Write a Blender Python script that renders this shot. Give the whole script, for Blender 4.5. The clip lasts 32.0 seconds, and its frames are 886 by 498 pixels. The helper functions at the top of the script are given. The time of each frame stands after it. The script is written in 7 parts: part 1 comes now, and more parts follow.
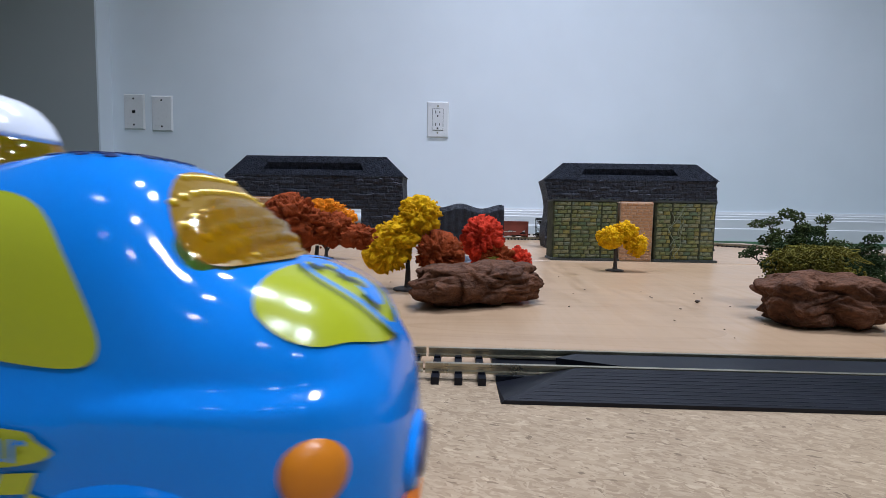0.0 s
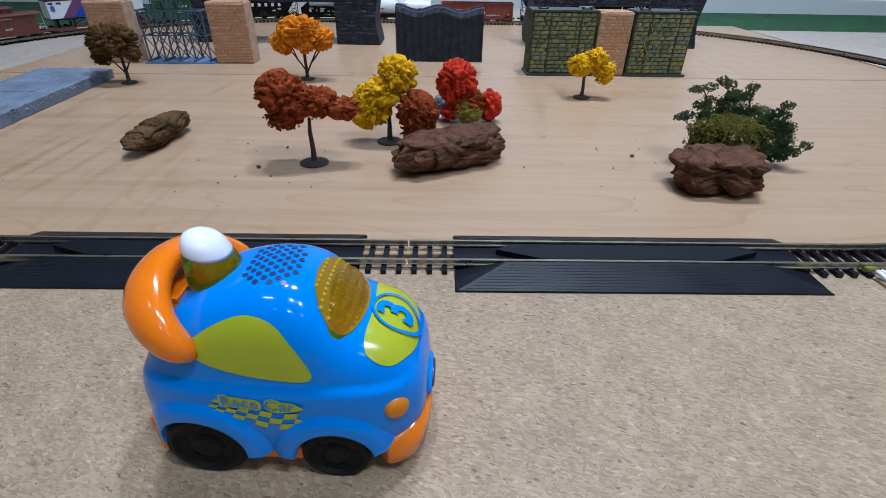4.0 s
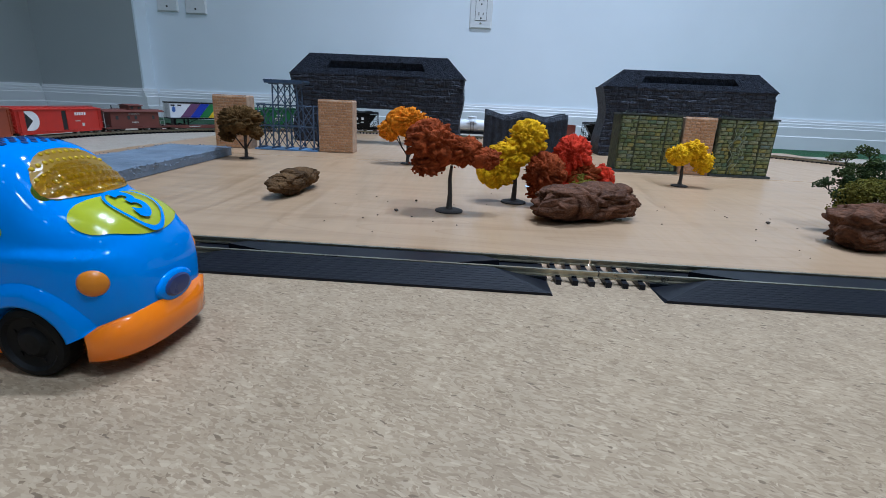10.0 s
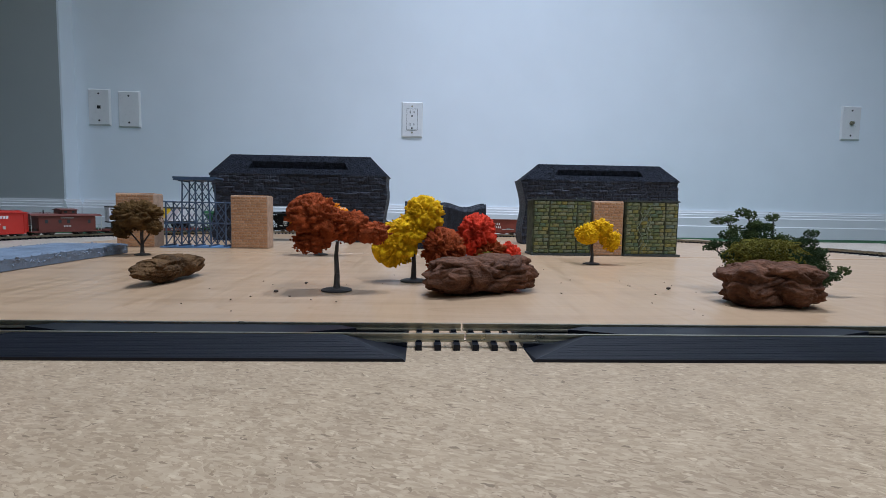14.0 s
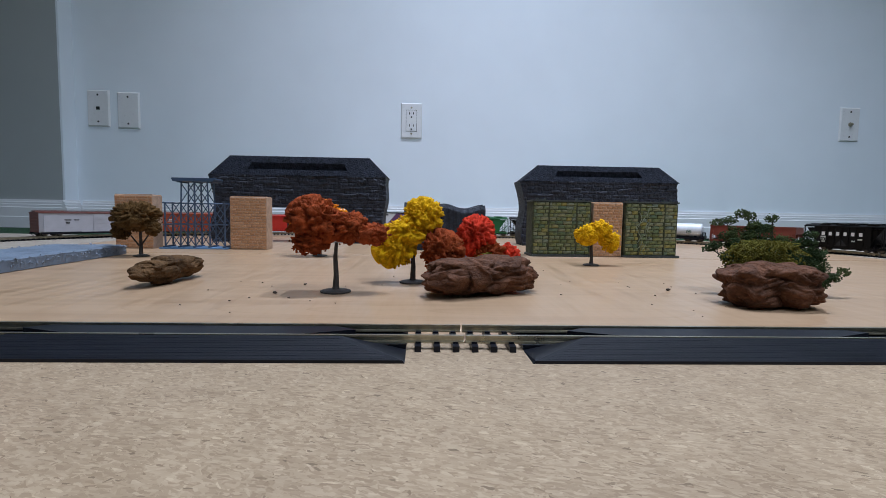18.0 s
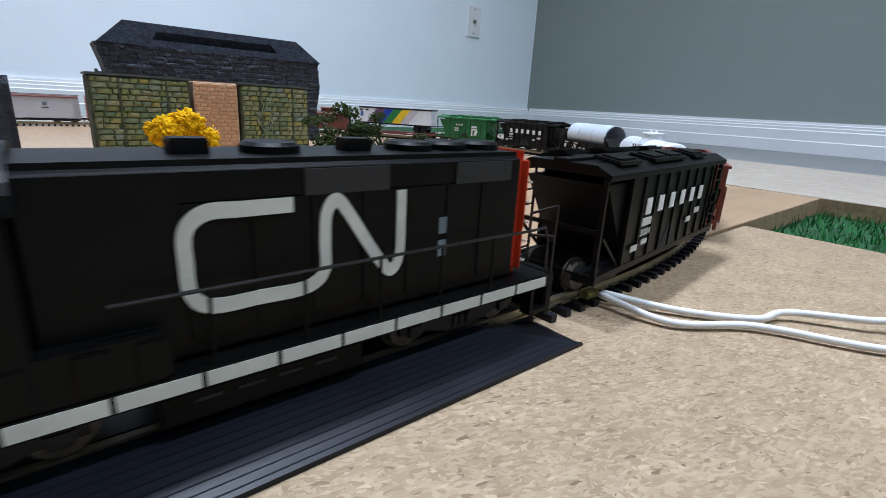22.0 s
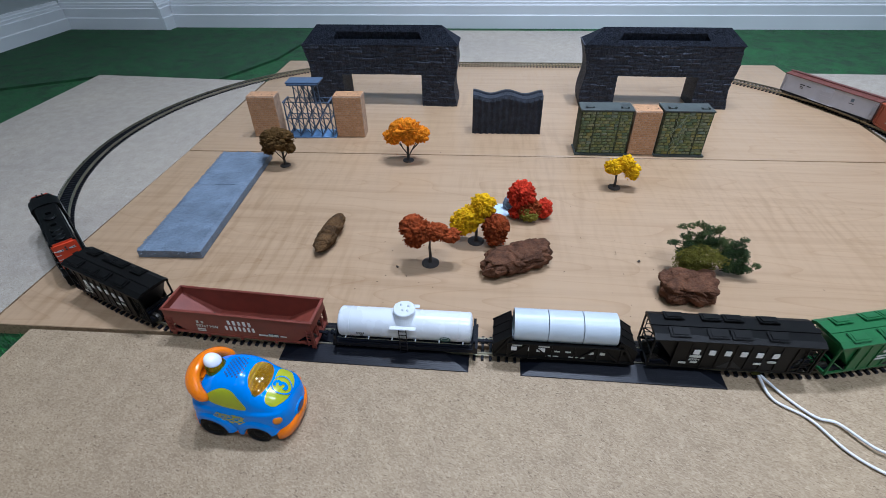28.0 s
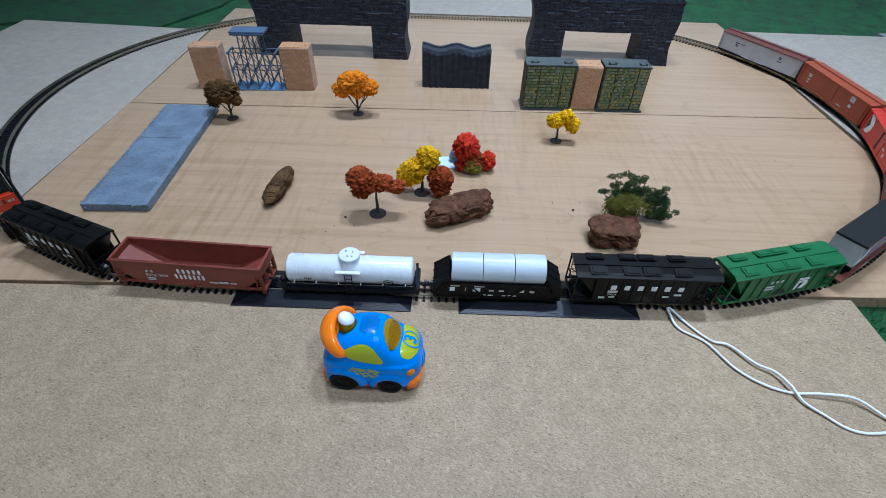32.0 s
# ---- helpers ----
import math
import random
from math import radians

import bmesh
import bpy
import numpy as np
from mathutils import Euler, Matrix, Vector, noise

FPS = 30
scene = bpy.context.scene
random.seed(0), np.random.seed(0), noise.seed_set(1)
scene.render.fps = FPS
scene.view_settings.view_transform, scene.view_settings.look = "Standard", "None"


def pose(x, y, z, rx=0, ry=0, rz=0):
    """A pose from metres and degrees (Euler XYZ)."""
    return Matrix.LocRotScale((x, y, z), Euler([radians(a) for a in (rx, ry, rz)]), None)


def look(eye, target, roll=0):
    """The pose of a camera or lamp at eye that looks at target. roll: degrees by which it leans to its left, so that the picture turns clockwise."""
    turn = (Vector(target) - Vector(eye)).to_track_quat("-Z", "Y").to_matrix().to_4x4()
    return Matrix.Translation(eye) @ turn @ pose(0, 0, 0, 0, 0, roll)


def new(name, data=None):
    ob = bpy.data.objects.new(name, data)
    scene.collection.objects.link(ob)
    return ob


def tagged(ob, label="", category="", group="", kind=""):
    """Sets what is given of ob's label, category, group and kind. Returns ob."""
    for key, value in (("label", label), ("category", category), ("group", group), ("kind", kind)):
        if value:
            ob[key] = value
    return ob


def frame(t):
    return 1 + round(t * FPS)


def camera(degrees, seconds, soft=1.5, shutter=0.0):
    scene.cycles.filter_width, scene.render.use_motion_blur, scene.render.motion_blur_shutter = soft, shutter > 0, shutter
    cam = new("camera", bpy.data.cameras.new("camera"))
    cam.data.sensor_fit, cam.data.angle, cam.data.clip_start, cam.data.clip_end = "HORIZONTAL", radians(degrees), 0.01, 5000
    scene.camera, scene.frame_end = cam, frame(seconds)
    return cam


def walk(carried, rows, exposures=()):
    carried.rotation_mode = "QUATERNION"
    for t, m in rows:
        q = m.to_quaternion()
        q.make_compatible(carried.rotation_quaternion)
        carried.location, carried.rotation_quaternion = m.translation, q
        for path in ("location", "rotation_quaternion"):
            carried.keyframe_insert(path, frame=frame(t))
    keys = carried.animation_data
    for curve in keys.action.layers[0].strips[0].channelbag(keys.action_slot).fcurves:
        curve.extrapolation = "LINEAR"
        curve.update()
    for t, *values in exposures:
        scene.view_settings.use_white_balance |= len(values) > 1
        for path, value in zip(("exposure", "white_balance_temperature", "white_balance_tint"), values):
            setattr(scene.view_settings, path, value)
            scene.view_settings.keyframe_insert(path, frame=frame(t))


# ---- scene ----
cam = camera(86.2, 32.0, soft=0.8, shutter=0.2)
PATH = [
    (0, (0.034, -0.137, 0.055), (-0.023, 1.856, -0.093), 1.0),
    (1, (0.029, -0.14, 0.056), (-0.022, 1.833, -0.269), 0.7),
    (1.5, (0.022, -0.148, 0.094), (-0.014, 1.711, -0.644), -0.9),
    (2, (0.024, -0.178, 0.127), (0.006, 1.62, -0.749), -1.5),
    (2.5, (0.048, -0.182, 0.134), (0.062, 1.567, -0.837), -1.3),
    (4.5, (0.032, -0.176, 0.137), (0.069, 1.491, -0.968), 1.8),
    (5, (0.026, -0.164, 0.127), (0.084, 1.465, -1.031), 2.5),
    (5.5, (0.026, -0.166, 0.128), (0.085, 1.44, -1.062), 2.6),
    (6, (0.031, -0.169, 0.13), (0.072, 1.428, -1.073), 2.0),
    (6.5, (0.028, -0.169, 0.133), (0.056, 1.466, -1.019), 1.4),
    (7, (0.046, -0.17, 0.117), (0.067, 1.553, -0.898), 1.0),
    (7.5, (0.057, -0.171, 0.096), (0.091, 1.682, -0.655), 1.3),
    (8, (0.067, -0.164, 0.053), (0.121, 1.792, -0.363), 1.9),
    (8.5, (0.069, -0.164, 0.054), (0.133, 1.816, -0.224), 2.3),
    (9, (0.067, -0.167, 0.055), (0.132, 1.806, -0.266), 2.0),
    (9.5, (0.014, -0.18, 0.056), (0.072, 1.756, -0.441), 2.9),
    (10, (-0.039, -0.195, 0.078), (-0.132, 1.713, -0.514), 2.7),
    (10.5, (-0.01, -0.171, 0.061), (-0.148, 1.764, -0.425), 3.1),
    (11, (0.005, -0.172, 0.055), (-0.045, 1.799, -0.279), 3.3),
    (11.5, (0.006, -0.173, 0.055), (0.02, 1.811, -0.199), 2.4),
    (12, (0.006, -0.173, 0.055), (0.056, 1.815, -0.151), 1.7),
    (12.5, (0.006, -0.173, 0.055), (0.076, 1.817, -0.125), 1.3),
    (13, (0.006, -0.173, 0.055), (0.085, 1.819, -0.111), 1.1),
    (14.5, (0.006, -0.173, 0.055), (0.093, 1.82, -0.097), 1.0),
    (17, (0.006, -0.173, 0.055), (0.094, 1.82, -0.094), 1.0),
    (19, (0.006, -0.172, 0.055), (0.1, 1.82, -0.094), 1.0),
    (19.5, (0.006, -0.172, 0.055), (0.442, 1.764, -0.193), 0.1),
    (20, (0.099, -0.122, 0.053), (1.03, 1.58, -0.433), -1.2),
    (20.5, (0.142, -0.092, 0.051), (1.329, 1.411, -0.528), -1.3),
    (21, (0.137, -0.084, 0.052), (1.43, 1.306, -0.577), 0.3),
    (21.5, (0.13, -0.071, 0.056), (1.411, 1.346, -0.538), 1.7),
    (22, (0.118, -0.069, 0.063), (1.354, 1.395, -0.512), 3.2),
    (22.5, (0.097, -0.078, 0.071), (1.157, 1.484, -0.589), 4.0),
    (23, (0.072, -0.099, 0.1), (0.824, 1.574, -0.699), 3.5),
    (23.5, (0.054, -0.106, 0.124), (0.494, 1.64, -0.747), 1.5),
    (24, (0.046, -0.111, 0.136), (0.27, 1.68, -0.726), -1.4),
    (24.5, (0.034, -0.111, 0.133), (0.083, 1.692, -0.732), -5.1),
    (25, (0.023, -0.109, 0.129), (-0.067, 1.69, -0.739), -6.6),
    (25.5, (0.021, -0.109, 0.129), (-0.152, 1.687, -0.734), -6.8),
    (26, (0.015, -0.113, 0.129), (-0.204, 1.68, -0.729), -6.8),
    (26.5, (0.008, -0.138, 0.165), (-0.23, 1.618, -0.762), -5.2),
    (28.5, (0.01, -0.316, 0.378), (-0.151, 1.218, -0.894), -0.6),
    (29, (-0.01, -0.33, 0.371), (-0.178, 1.175, -0.936), -0.2),
    (29.5, (-0.004, -0.326, 0.368), (-0.149, 1.148, -0.976), 0.9),
    (30, (0.007, -0.327, 0.369), (-0.115, 1.132, -0.993), 1.4),
    (30.5, (0.026, -0.319, 0.37), (-0.057, 1.143, -0.992), 1.4),
    (31, (0.028, -0.315, 0.369), (-0.021, 1.157, -0.985), 1.5),
    (31.5, (0.031, -0.313, 0.37), (0.001, 1.161, -0.983), 1.5),
    (32, (0.034, -0.308, 0.365), (0.018, 1.171, -0.982), 1.6),
]
EXPOSURES = [(0.0, 0.30, 6600, 14), (2.0, 0.22, 6900, 16), (5.0, 0.26, 5800, 8), (7.5, 0.34, 5700, 6), (9.0, 0.28, 5850, 6), (11.0, 0.22, 6050, 8), (13.0, 0.22, 6300, 10), (17.0, 0.22, 6450, 12), (19.0, 0.22, 6500, 12), (20.0, 0.10, 6850, 11),
             (21.0, 0.14, 6800, 8), (22.0, 0.57, 6500, 10), (23.0, 0.80, 6700, 16), (24.0, 0.74, 6500, 18), (25.0, 0.40, 6150, 13), (26.0, 0.36, 6200, 12), (29.0, 0.21, 6150, 8), (32.0, 0.22, 5800, 5)]
walk(cam, [(t, look(eye, target, roll)) for t, eye, target, roll in PATH], EXPOSURES)

# ---- world and lamps ----
world = bpy.data.worlds.new("world")
scene.world = world
world.use_nodes = True
world.node_tree.nodes["Background"].inputs[0].default_value = (0.55, 0.62, 0.7, 1)
world.node_tree.nodes["Background"].inputs[1].default_value = 0.02

CEILING = 2.42
DOWNLIGHTS = [(-0.05, 0.60, 5.8, 84), (0.50, 0.60, 7.6, 84), (-0.80, -0.75, 1.5, 140), (1.02, -0.75, 13.0, 124), (0.45, -0.75, 6.0, 140), (-0.80, -2.1, 0.8, 150), (0.27, -2.1, 3.5, 150), (1.25, -2.1, 2.5, 150)]
for lx, ly, watts, cone in DOWNLIGHTS:
    lamp = bpy.data.lights.new("downlight_lamp", "AREA")
    lamp.shape, lamp.size, lamp.energy, lamp.color = "DISK", 0.16, watts, (0.83, 0.95, 1.19)
    lamp.spread = radians(cone)
    ob = new("downlight_lamp", lamp)
    ob.matrix_world = pose(lx, ly, CEILING - 0.012)


# ---- materials ----
def nodes_of(name):
    m = bpy.data.materials.new(name)
    m.use_nodes = True
    t = m.node_tree
    return m, t, t.nodes["Principled BSDF"]


def noise_node(t, scale, detail=4.0, rough=0.55, stretch=None):
    n = t.nodes.new("ShaderNodeTexNoise")
    n.inputs["Scale"].default_value, n.inputs["Detail"].default_value, n.inputs["Roughness"].default_value = scale, detail, rough
    c = t.nodes.new("ShaderNodeTexCoord")
    if stretch:
        mp = t.nodes.new("ShaderNodeMapping")
        mp.inputs["Scale"].default_value = stretch
        t.links.new(c.outputs["Object"], mp.inputs["Vector"])
        t.links.new(mp.outputs["Vector"], n.inputs["Vector"])
    else:
        t.links.new(c.outputs["Object"], n.inputs["Vector"])
    return n


def ramp_node(t, src, stops):
    r = t.nodes.new("ShaderNodeValToRGB")
    e = r.color_ramp.elements
    while len(e) < len(stops):
        e.new(0.5)
    for el, (p, c) in zip(e, stops):
        el.position, el.color = p, (*c, 1)
    t.links.new(src, r.inputs["Fac"])
    return r


def bump_on(t, b, src, strength, dist):
    bp = t.nodes.new("ShaderNodeBump")
    bp.inputs["Strength"].default_value, bp.inputs["Distance"].default_value = strength, dist
    t.links.new(src, bp.inputs["Height"])
    t.links.new(bp.outputs["Normal"], b.inputs["Normal"])


def mix_node(t, mode, fac, a, b):
    m = t.nodes.new("ShaderNodeMix")
    m.data_type, m.blend_type = "RGBA", mode
    if isinstance(fac, float):
        m.inputs[0].default_value = fac
    else:
        t.links.new(fac, m.inputs[0])
    for k, v in ((6, a), (7, b)):
        if isinstance(v, tuple):
            m.inputs[k].default_value = (*v, 1)
        else:
            t.links.new(v, m.inputs[k])
    return m.outputs[2]


def mat(name, col, rough=0.5, metal=0.0, var=0.2, scale=120.0, fine=900.0, bump=0.0, dist=0.0006, coat=0.0, spec=0.5, stretch=None, island=0.0):
    """A surface with colour that varies at two scales, uneven gloss and a fine relief."""
    m, t, b = nodes_of(name)
    big, small = noise_node(t, scale, 3.0, 0.6, stretch), noise_node(t, fine, 3.0, 0.6, stretch)
    lo, hi = tuple(max(0, c * (1 - var)) for c in col), tuple(min(1, c * (1 + var)) for c in col)
    a = ramp_node(t, big.outputs["Fac"], [(0.3, lo), (0.7, hi)])
    c = mix_node(t, "OVERLAY", var * 0.9, a.outputs["Color"], small.outputs["Fac"])
    if island:
        g = t.nodes.new("ShaderNodeNewGeometry")
        h = t.nodes.new("ShaderNodeMapRange")
        h.inputs["To Min"].default_value, h.inputs["To Max"].default_value = 1 - island, 1 + island
        t.links.new(g.outputs["Random Per Island"], h.inputs["Value"])
        c = mix_node(t, "MULTIPLY", 1.0, c, h.outputs["Result"])
    t.links.new(c, b.inputs["Base Color"])
    r = t.nodes.new("ShaderNodeMapRange")
    r.inputs["To Min"].default_value, r.inputs["To Max"].default_value = max(0.03, rough - 0.08), min(1, rough + 0.08)
    t.links.new(big.outputs["Fac"], r.inputs["Value"])
    t.links.new(r.outputs["Result"], b.inputs["Roughness"])
    b.inputs["Metallic"].default_value, b.inputs["Coat Weight"].default_value, b.inputs["Specular IOR Level"].default_value = metal, coat, spec
    if bump:
        bump_on(t, b, small.outputs["Fac"], bump, dist)
    return m


def pieces_mat(name, tones, rough=0.7, scale=150.0, var=0.25, bump=0.4):
    """Stones or bricks: each piece takes its own tone, with blotches and a fine relief."""
    m, t, b = nodes_of(name)
    info = t.nodes.new("ShaderNodeObjectInfo")
    k = len(tones) - 1
    tone = ramp_node(t, info.outputs["Random"], [(i / k, c) for i, c in enumerate(tones)])
    big, small = noise_node(t, scale, 4.0, 0.65), noise_node(t, 900, 3.0, 0.6)
    blot = ramp_node(t, big.outputs["Fac"], [(0.3, (1 - var,) * 3), (0.7, (1 + var,) * 3)])
    c = mix_node(t, "OVERLAY", 0.3, mix_node(t, "MULTIPLY", 1.0, tone.outputs["Color"], blot.outputs["Color"]), small.outputs["Fac"])
    t.links.new(c, b.inputs["Base Color"])
    b.inputs["Roughness"].default_value = rough
    bump_on(t, b, small.outputs["Fac"], bump, 0.0005)
    return m


def chipboard(name, base, dark, light):
    """Pressed wood chips: crisp flakes lying over one another in several directions, with scattered dark ones."""
    m, t, b = nodes_of(name)
    co = t.nodes.new("ShaderNodeTexCoord")
    wob = t.nodes.new("ShaderNodeTexNoise")
    wob.inputs["Scale"].default_value = 300
    add = t.nodes.new("ShaderNodeVectorMath")
    add.operation = "MULTIPLY_ADD"
    add.inputs[1].default_value = (0.0016, 0.0016, 0.0)
    t.links.new(co.outputs["Object"], wob.inputs["Vector"])
    t.links.new(wob.outputs["Color"], add.inputs[0])
    t.links.new(co.outputs["Object"], add.inputs[2])
    col = height = None
    def tint(p, f):
        return tuple(f * c + (1 - f) * q for c, q in zip(p, base))
    tones = [(0.0, tuple(c * 0.7 for c in dark)), (0.014, tuple(c * 0.9 for c in dark)), (0.03, tint(dark, 0.65)), (0.25, tint(dark, 0.38)), (0.55, base), (0.85, tint(light, 0.6)), (0.95, tint(light, 0.75)), (1.0, tuple(c * 1.1 for c in light))]
    for sx, sy, rz in ((430, 1200, 0.3), (400, 1100, 1.25), (450, 1300, 2.1), (390, 1200, 2.75), (500, 1450, -0.25)):
        mp = t.nodes.new("ShaderNodeMapping")
        mp.vector_type = "TEXTURE"
        mp.inputs["Scale"].default_value, mp.inputs["Rotation"].default_value, mp.inputs["Location"].default_value = (1 / sx, 1 / sy, 1 / 60), (0, 0, rz), (0.013 * rz, 0.017, 0)
        t.links.new(add.outputs["Vector"], mp.inputs["Vector"])
        v = t.nodes.new("ShaderNodeTexVoronoi")
        v.inputs["Scale"].default_value = 1.0
        t.links.new(mp.outputs["Vector"], v.inputs["Vector"])
        sep = t.nodes.new("ShaderNodeSeparateColor")
        t.links.new(v.outputs["Color"], sep.inputs[0])
        tone = ramp_node(t, sep.outputs[1], tones)
        if col is None:
            col, height = tone.outputs["Color"], sep.outputs[1]
        else:
            on = ramp_node(t, sep.outputs[0], [(0.55, (0, 0, 0)), (0.56, (1, 1, 1))])
            col = mix_node(t, "MIX", on.outputs["Color"], col, tone.outputs["Color"])
            height = mix_node(t, "MIX", on.outputs["Color"], height, sep.outputs[1])
    mott = noise_node(t, 55, 2.0, 0.5)
    mo = ramp_node(t, mott.outputs["Fac"], [(0.35, (0.93, 0.92, 0.91)), (0.65, (1.05, 1.05, 1.05))])
    col = mix_node(t, "MULTIPLY", 1.0, col, mo.outputs["Color"])
    blot = noise_node(t, 5, 3.0, 0.6)
    bl = ramp_node(t, blot.outputs["Fac"], [(0.3, (0.92, 0.91, 0.90)), (0.7, (1.05, 1.04, 1.0))])
    t.links.new(mix_node(t, "MULTIPLY", 1.0, col, bl.outputs["Color"]), b.inputs["Base Color"])
    b.inputs["Roughness"].default_value, b.inputs["Specular IOR Level"].default_value = 0.6, 0.35
    bump_on(t, b, height, 0.25, 0.0005)
    return m


def plywood(name, base, dark):
    """Maple veneer: long grain with dark hairlines and flat-cut arches along x, patches of cross figure, a satin finish."""
    m, t, b = nodes_of(name)
    g = noise_node(t, 1.0, 8.0, 0.65, (2.2, 75, 1))
    a = ramp_node(t, g.outputs["Fac"], [(0.30, dark), (0.52, base), (0.75, tuple(min(1, c * 1.07) for c in base))])
    co = t.nodes.new("ShaderNodeTexCoord")
    mp = t.nodes.new("ShaderNodeMapping")
    mp.inputs["Scale"].default_value = (0.9, 6.0, 1)
    t.links.new(co.outputs["Object"], mp.inputs["Vector"])
    arch = t.nodes.new("ShaderNodeTexNoise")
    arch.inputs["Scale"].default_value, arch.inputs["Detail"].default_value = 1.5, 1.0
    t.links.new(mp.outputs["Vector"], arch.inputs["Vector"])
    mul = t.nodes.new("ShaderNodeMath")
    mul.operation = "MULTIPLY"
    mul.inputs[1].default_value = 26.0
    t.links.new(arch.outputs["Fac"], mul.inputs[0])
    fr = t.nodes.new("ShaderNodeMath")
    fr.operation = "FRACT"
    t.links.new(mul.outputs[0], fr.inputs[0])
    line = ramp_node(t, fr.outputs[0], [(0.0, (0.62, 0.50, 0.38)), (0.05, (0.80, 0.72, 0.62)), (0.16, (1, 1, 1))])
    patch = noise_node(t, 2.6, 2.0, 0.5)
    fig = noise_node(t, 1.0, 3.0, 0.55, (120, 12, 1))
    fg = ramp_node(t, fig.outputs["Fac"], [(0.36, (0.80, 0.76, 0.70)), (0.52, (1, 1, 1)), (0.7, (1.07, 1.07, 1.07))])
    where = ramp_node(t, patch.outputs["Fac"], [(0.42, (0.08, 0.08, 0.08)), (0.62, (0.75, 0.75, 0.75))])
    col = mix_node(t, "MULTIPLY", 0.32, a.outputs["Color"], line.outputs["Color"])
    col = mix_node(t, "MULTIPLY", where.outputs["Color"], col, fg.outputs["Color"])
    t.links.new(col, b.inputs["Base Color"])
    rr = ramp_node(t, fig.outputs["Fac"], [(0.3, (0.28, 0.28, 0.28)), (0.7, (0.40, 0.40, 0.40))])
    t.links.new(rr.outputs["Color"], b.inputs["Roughness"])
    b.inputs["Specular IOR Level"].default_value = 0.45
    bump_on(t, b, g.outputs["Fac"], 0.04, 0.0005)
    return m


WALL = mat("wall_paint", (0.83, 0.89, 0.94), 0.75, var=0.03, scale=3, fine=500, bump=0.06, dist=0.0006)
# wall paint again, with the shade on panel and side walls mixed into the colour
SHADED_WALL = mat("shaded_wall_paint", (0.41, 0.435, 0.43), 0.75, var=0.03, scale=3, fine=500, bump=0.06, dist=0.0006)
SHADED_EAST_WALL = mat("shaded_east_wall_paint", (0.265, 0.305, 0.28), 0.75, var=0.03, scale=3, fine=500, bump=0.06, dist=0.0006)
GREY_FLOOR = mat("grey_floor", (0.20, 0.205, 0.20), 0.6, var=0.12, scale=12, fine=400, bump=0.1)
CEIL = mat("ceiling_paint", (0.8, 0.8, 0.79), 0.85, var=0.03, scale=3, fine=300, bump=0.1)
TRIM = mat("white_trim_paint", (0.78, 0.79, 0.8), 0.35, var=0.03, scale=6, fine=300, bump=0.03)
TURF = mat("green_turf", (0.008, 0.075, 0.018), 0.8, var=0.55, scale=30, fine=700, bump=0.9, dist=0.003)
BLADE = mat("turf_blade", (0.015, 0.16, 0.03), 0.6, var=0.3, scale=40, island=0.4)
CHIP = chipboard("particle_board", (0.338, 0.248, 0.157), (0.228, 0.156, 0.093), (0.412, 0.315, 0.210))
CHIP_PALE = chipboard("pale_particle_board", (0.365, 0.318, 0.265), (0.30, 0.252, 0.20), (0.41, 0.37, 0.317))
CHIP_EDGE = mat("board_edge", (0.33, 0.22, 0.12), 0.8, var=0.3, scale=200, fine=900, bump=0.5, dist=0.001)
PLY = plywood("maple_plywood", (0.405, 0.268, 0.159), (0.345, 0.219, 0.124))
PLASTIC_BLACK = mat("black_plastic", (0.005, 0.006, 0.010), 0.40, var=0.2, scale=60, fine=700, bump=0.05, spec=0.27)
RAIL = mat("nickel_rail", (0.42, 0.38, 0.28), 0.3, metal=0.9, var=0.2, scale=90)
STONE_BLACK = mat("charcoal_stone", (0.022, 0.026, 0.036), 0.6, var=0.5, scale=90, fine=520, bump=1.0, dist=0.0016, spec=0.3)
PLATE = mat("plate_plastic", (0.8, 0.8, 0.8), 0.3, var=0.02)
# near-black; also stands in for the shade inside holes, slots and openings
DARK = mat("dark_hole", (0.01, 0.01, 0.01), 0.7, var=0.1)


# ---- building helpers ----
def part(name, bm, material, parent=None, label="", smooth=False):
    """Links a bmesh as one mesh object under a thing or a part."""
    me = bpy.data.meshes.new(name)
    bm.normal_update()
    bm.to_mesh(me)
    bm.free()
    for p in me.polygons:
        p.use_smooth = smooth
    me.materials.append(material)
    ob = new(name, me)
    ob.parent = parent
    return tagged(ob, label)


def thing(name, m, label, category, group=""):
    ob = new(name)
    ob.empty_display_size = 0.01
    ob.matrix_basis = m
    return tagged(ob, label, category, group)


def box(bm, x0, x1, y0, y1, z0, z1, bev=0.0, seg=2):
    g = bmesh.ops.create_cube(bm, size=1.0, matrix=Matrix.Translation(((x0 + x1) / 2, (y0 + y1) / 2, (z0 + z1) / 2)) @ Matrix.Diagonal((x1 - x0, y1 - y0, z1 - z0, 1)))
    if bev:
        es = list({e for v in g["verts"] for e in v.link_edges})
        bmesh.ops.bevel(bm, geom=es, offset=bev, segments=seg, affect="EDGES", clamp_overlap=True)
    return bm


def boxed(*a, **k):
    return box(bmesh.new(), *a, **k)


def cyl(bm, p0, p1, r0, r1=None, seg=12, caps=True):
    p0, p1 = Vector(p0), Vector(p1)
    d = p1 - p0
    q = d.to_track_quat("Z", "Y").to_matrix().to_4x4()
    bmesh.ops.create_cone(bm, cap_ends=caps, segments=seg, radius1=r0, radius2=r0 if r1 is None else r1, depth=d.length, matrix=Matrix.Translation((p0 + p1) / 2) @ q)
    return bm


def rod(*a, **k):
    return cyl(bmesh.new(), *a, **k)


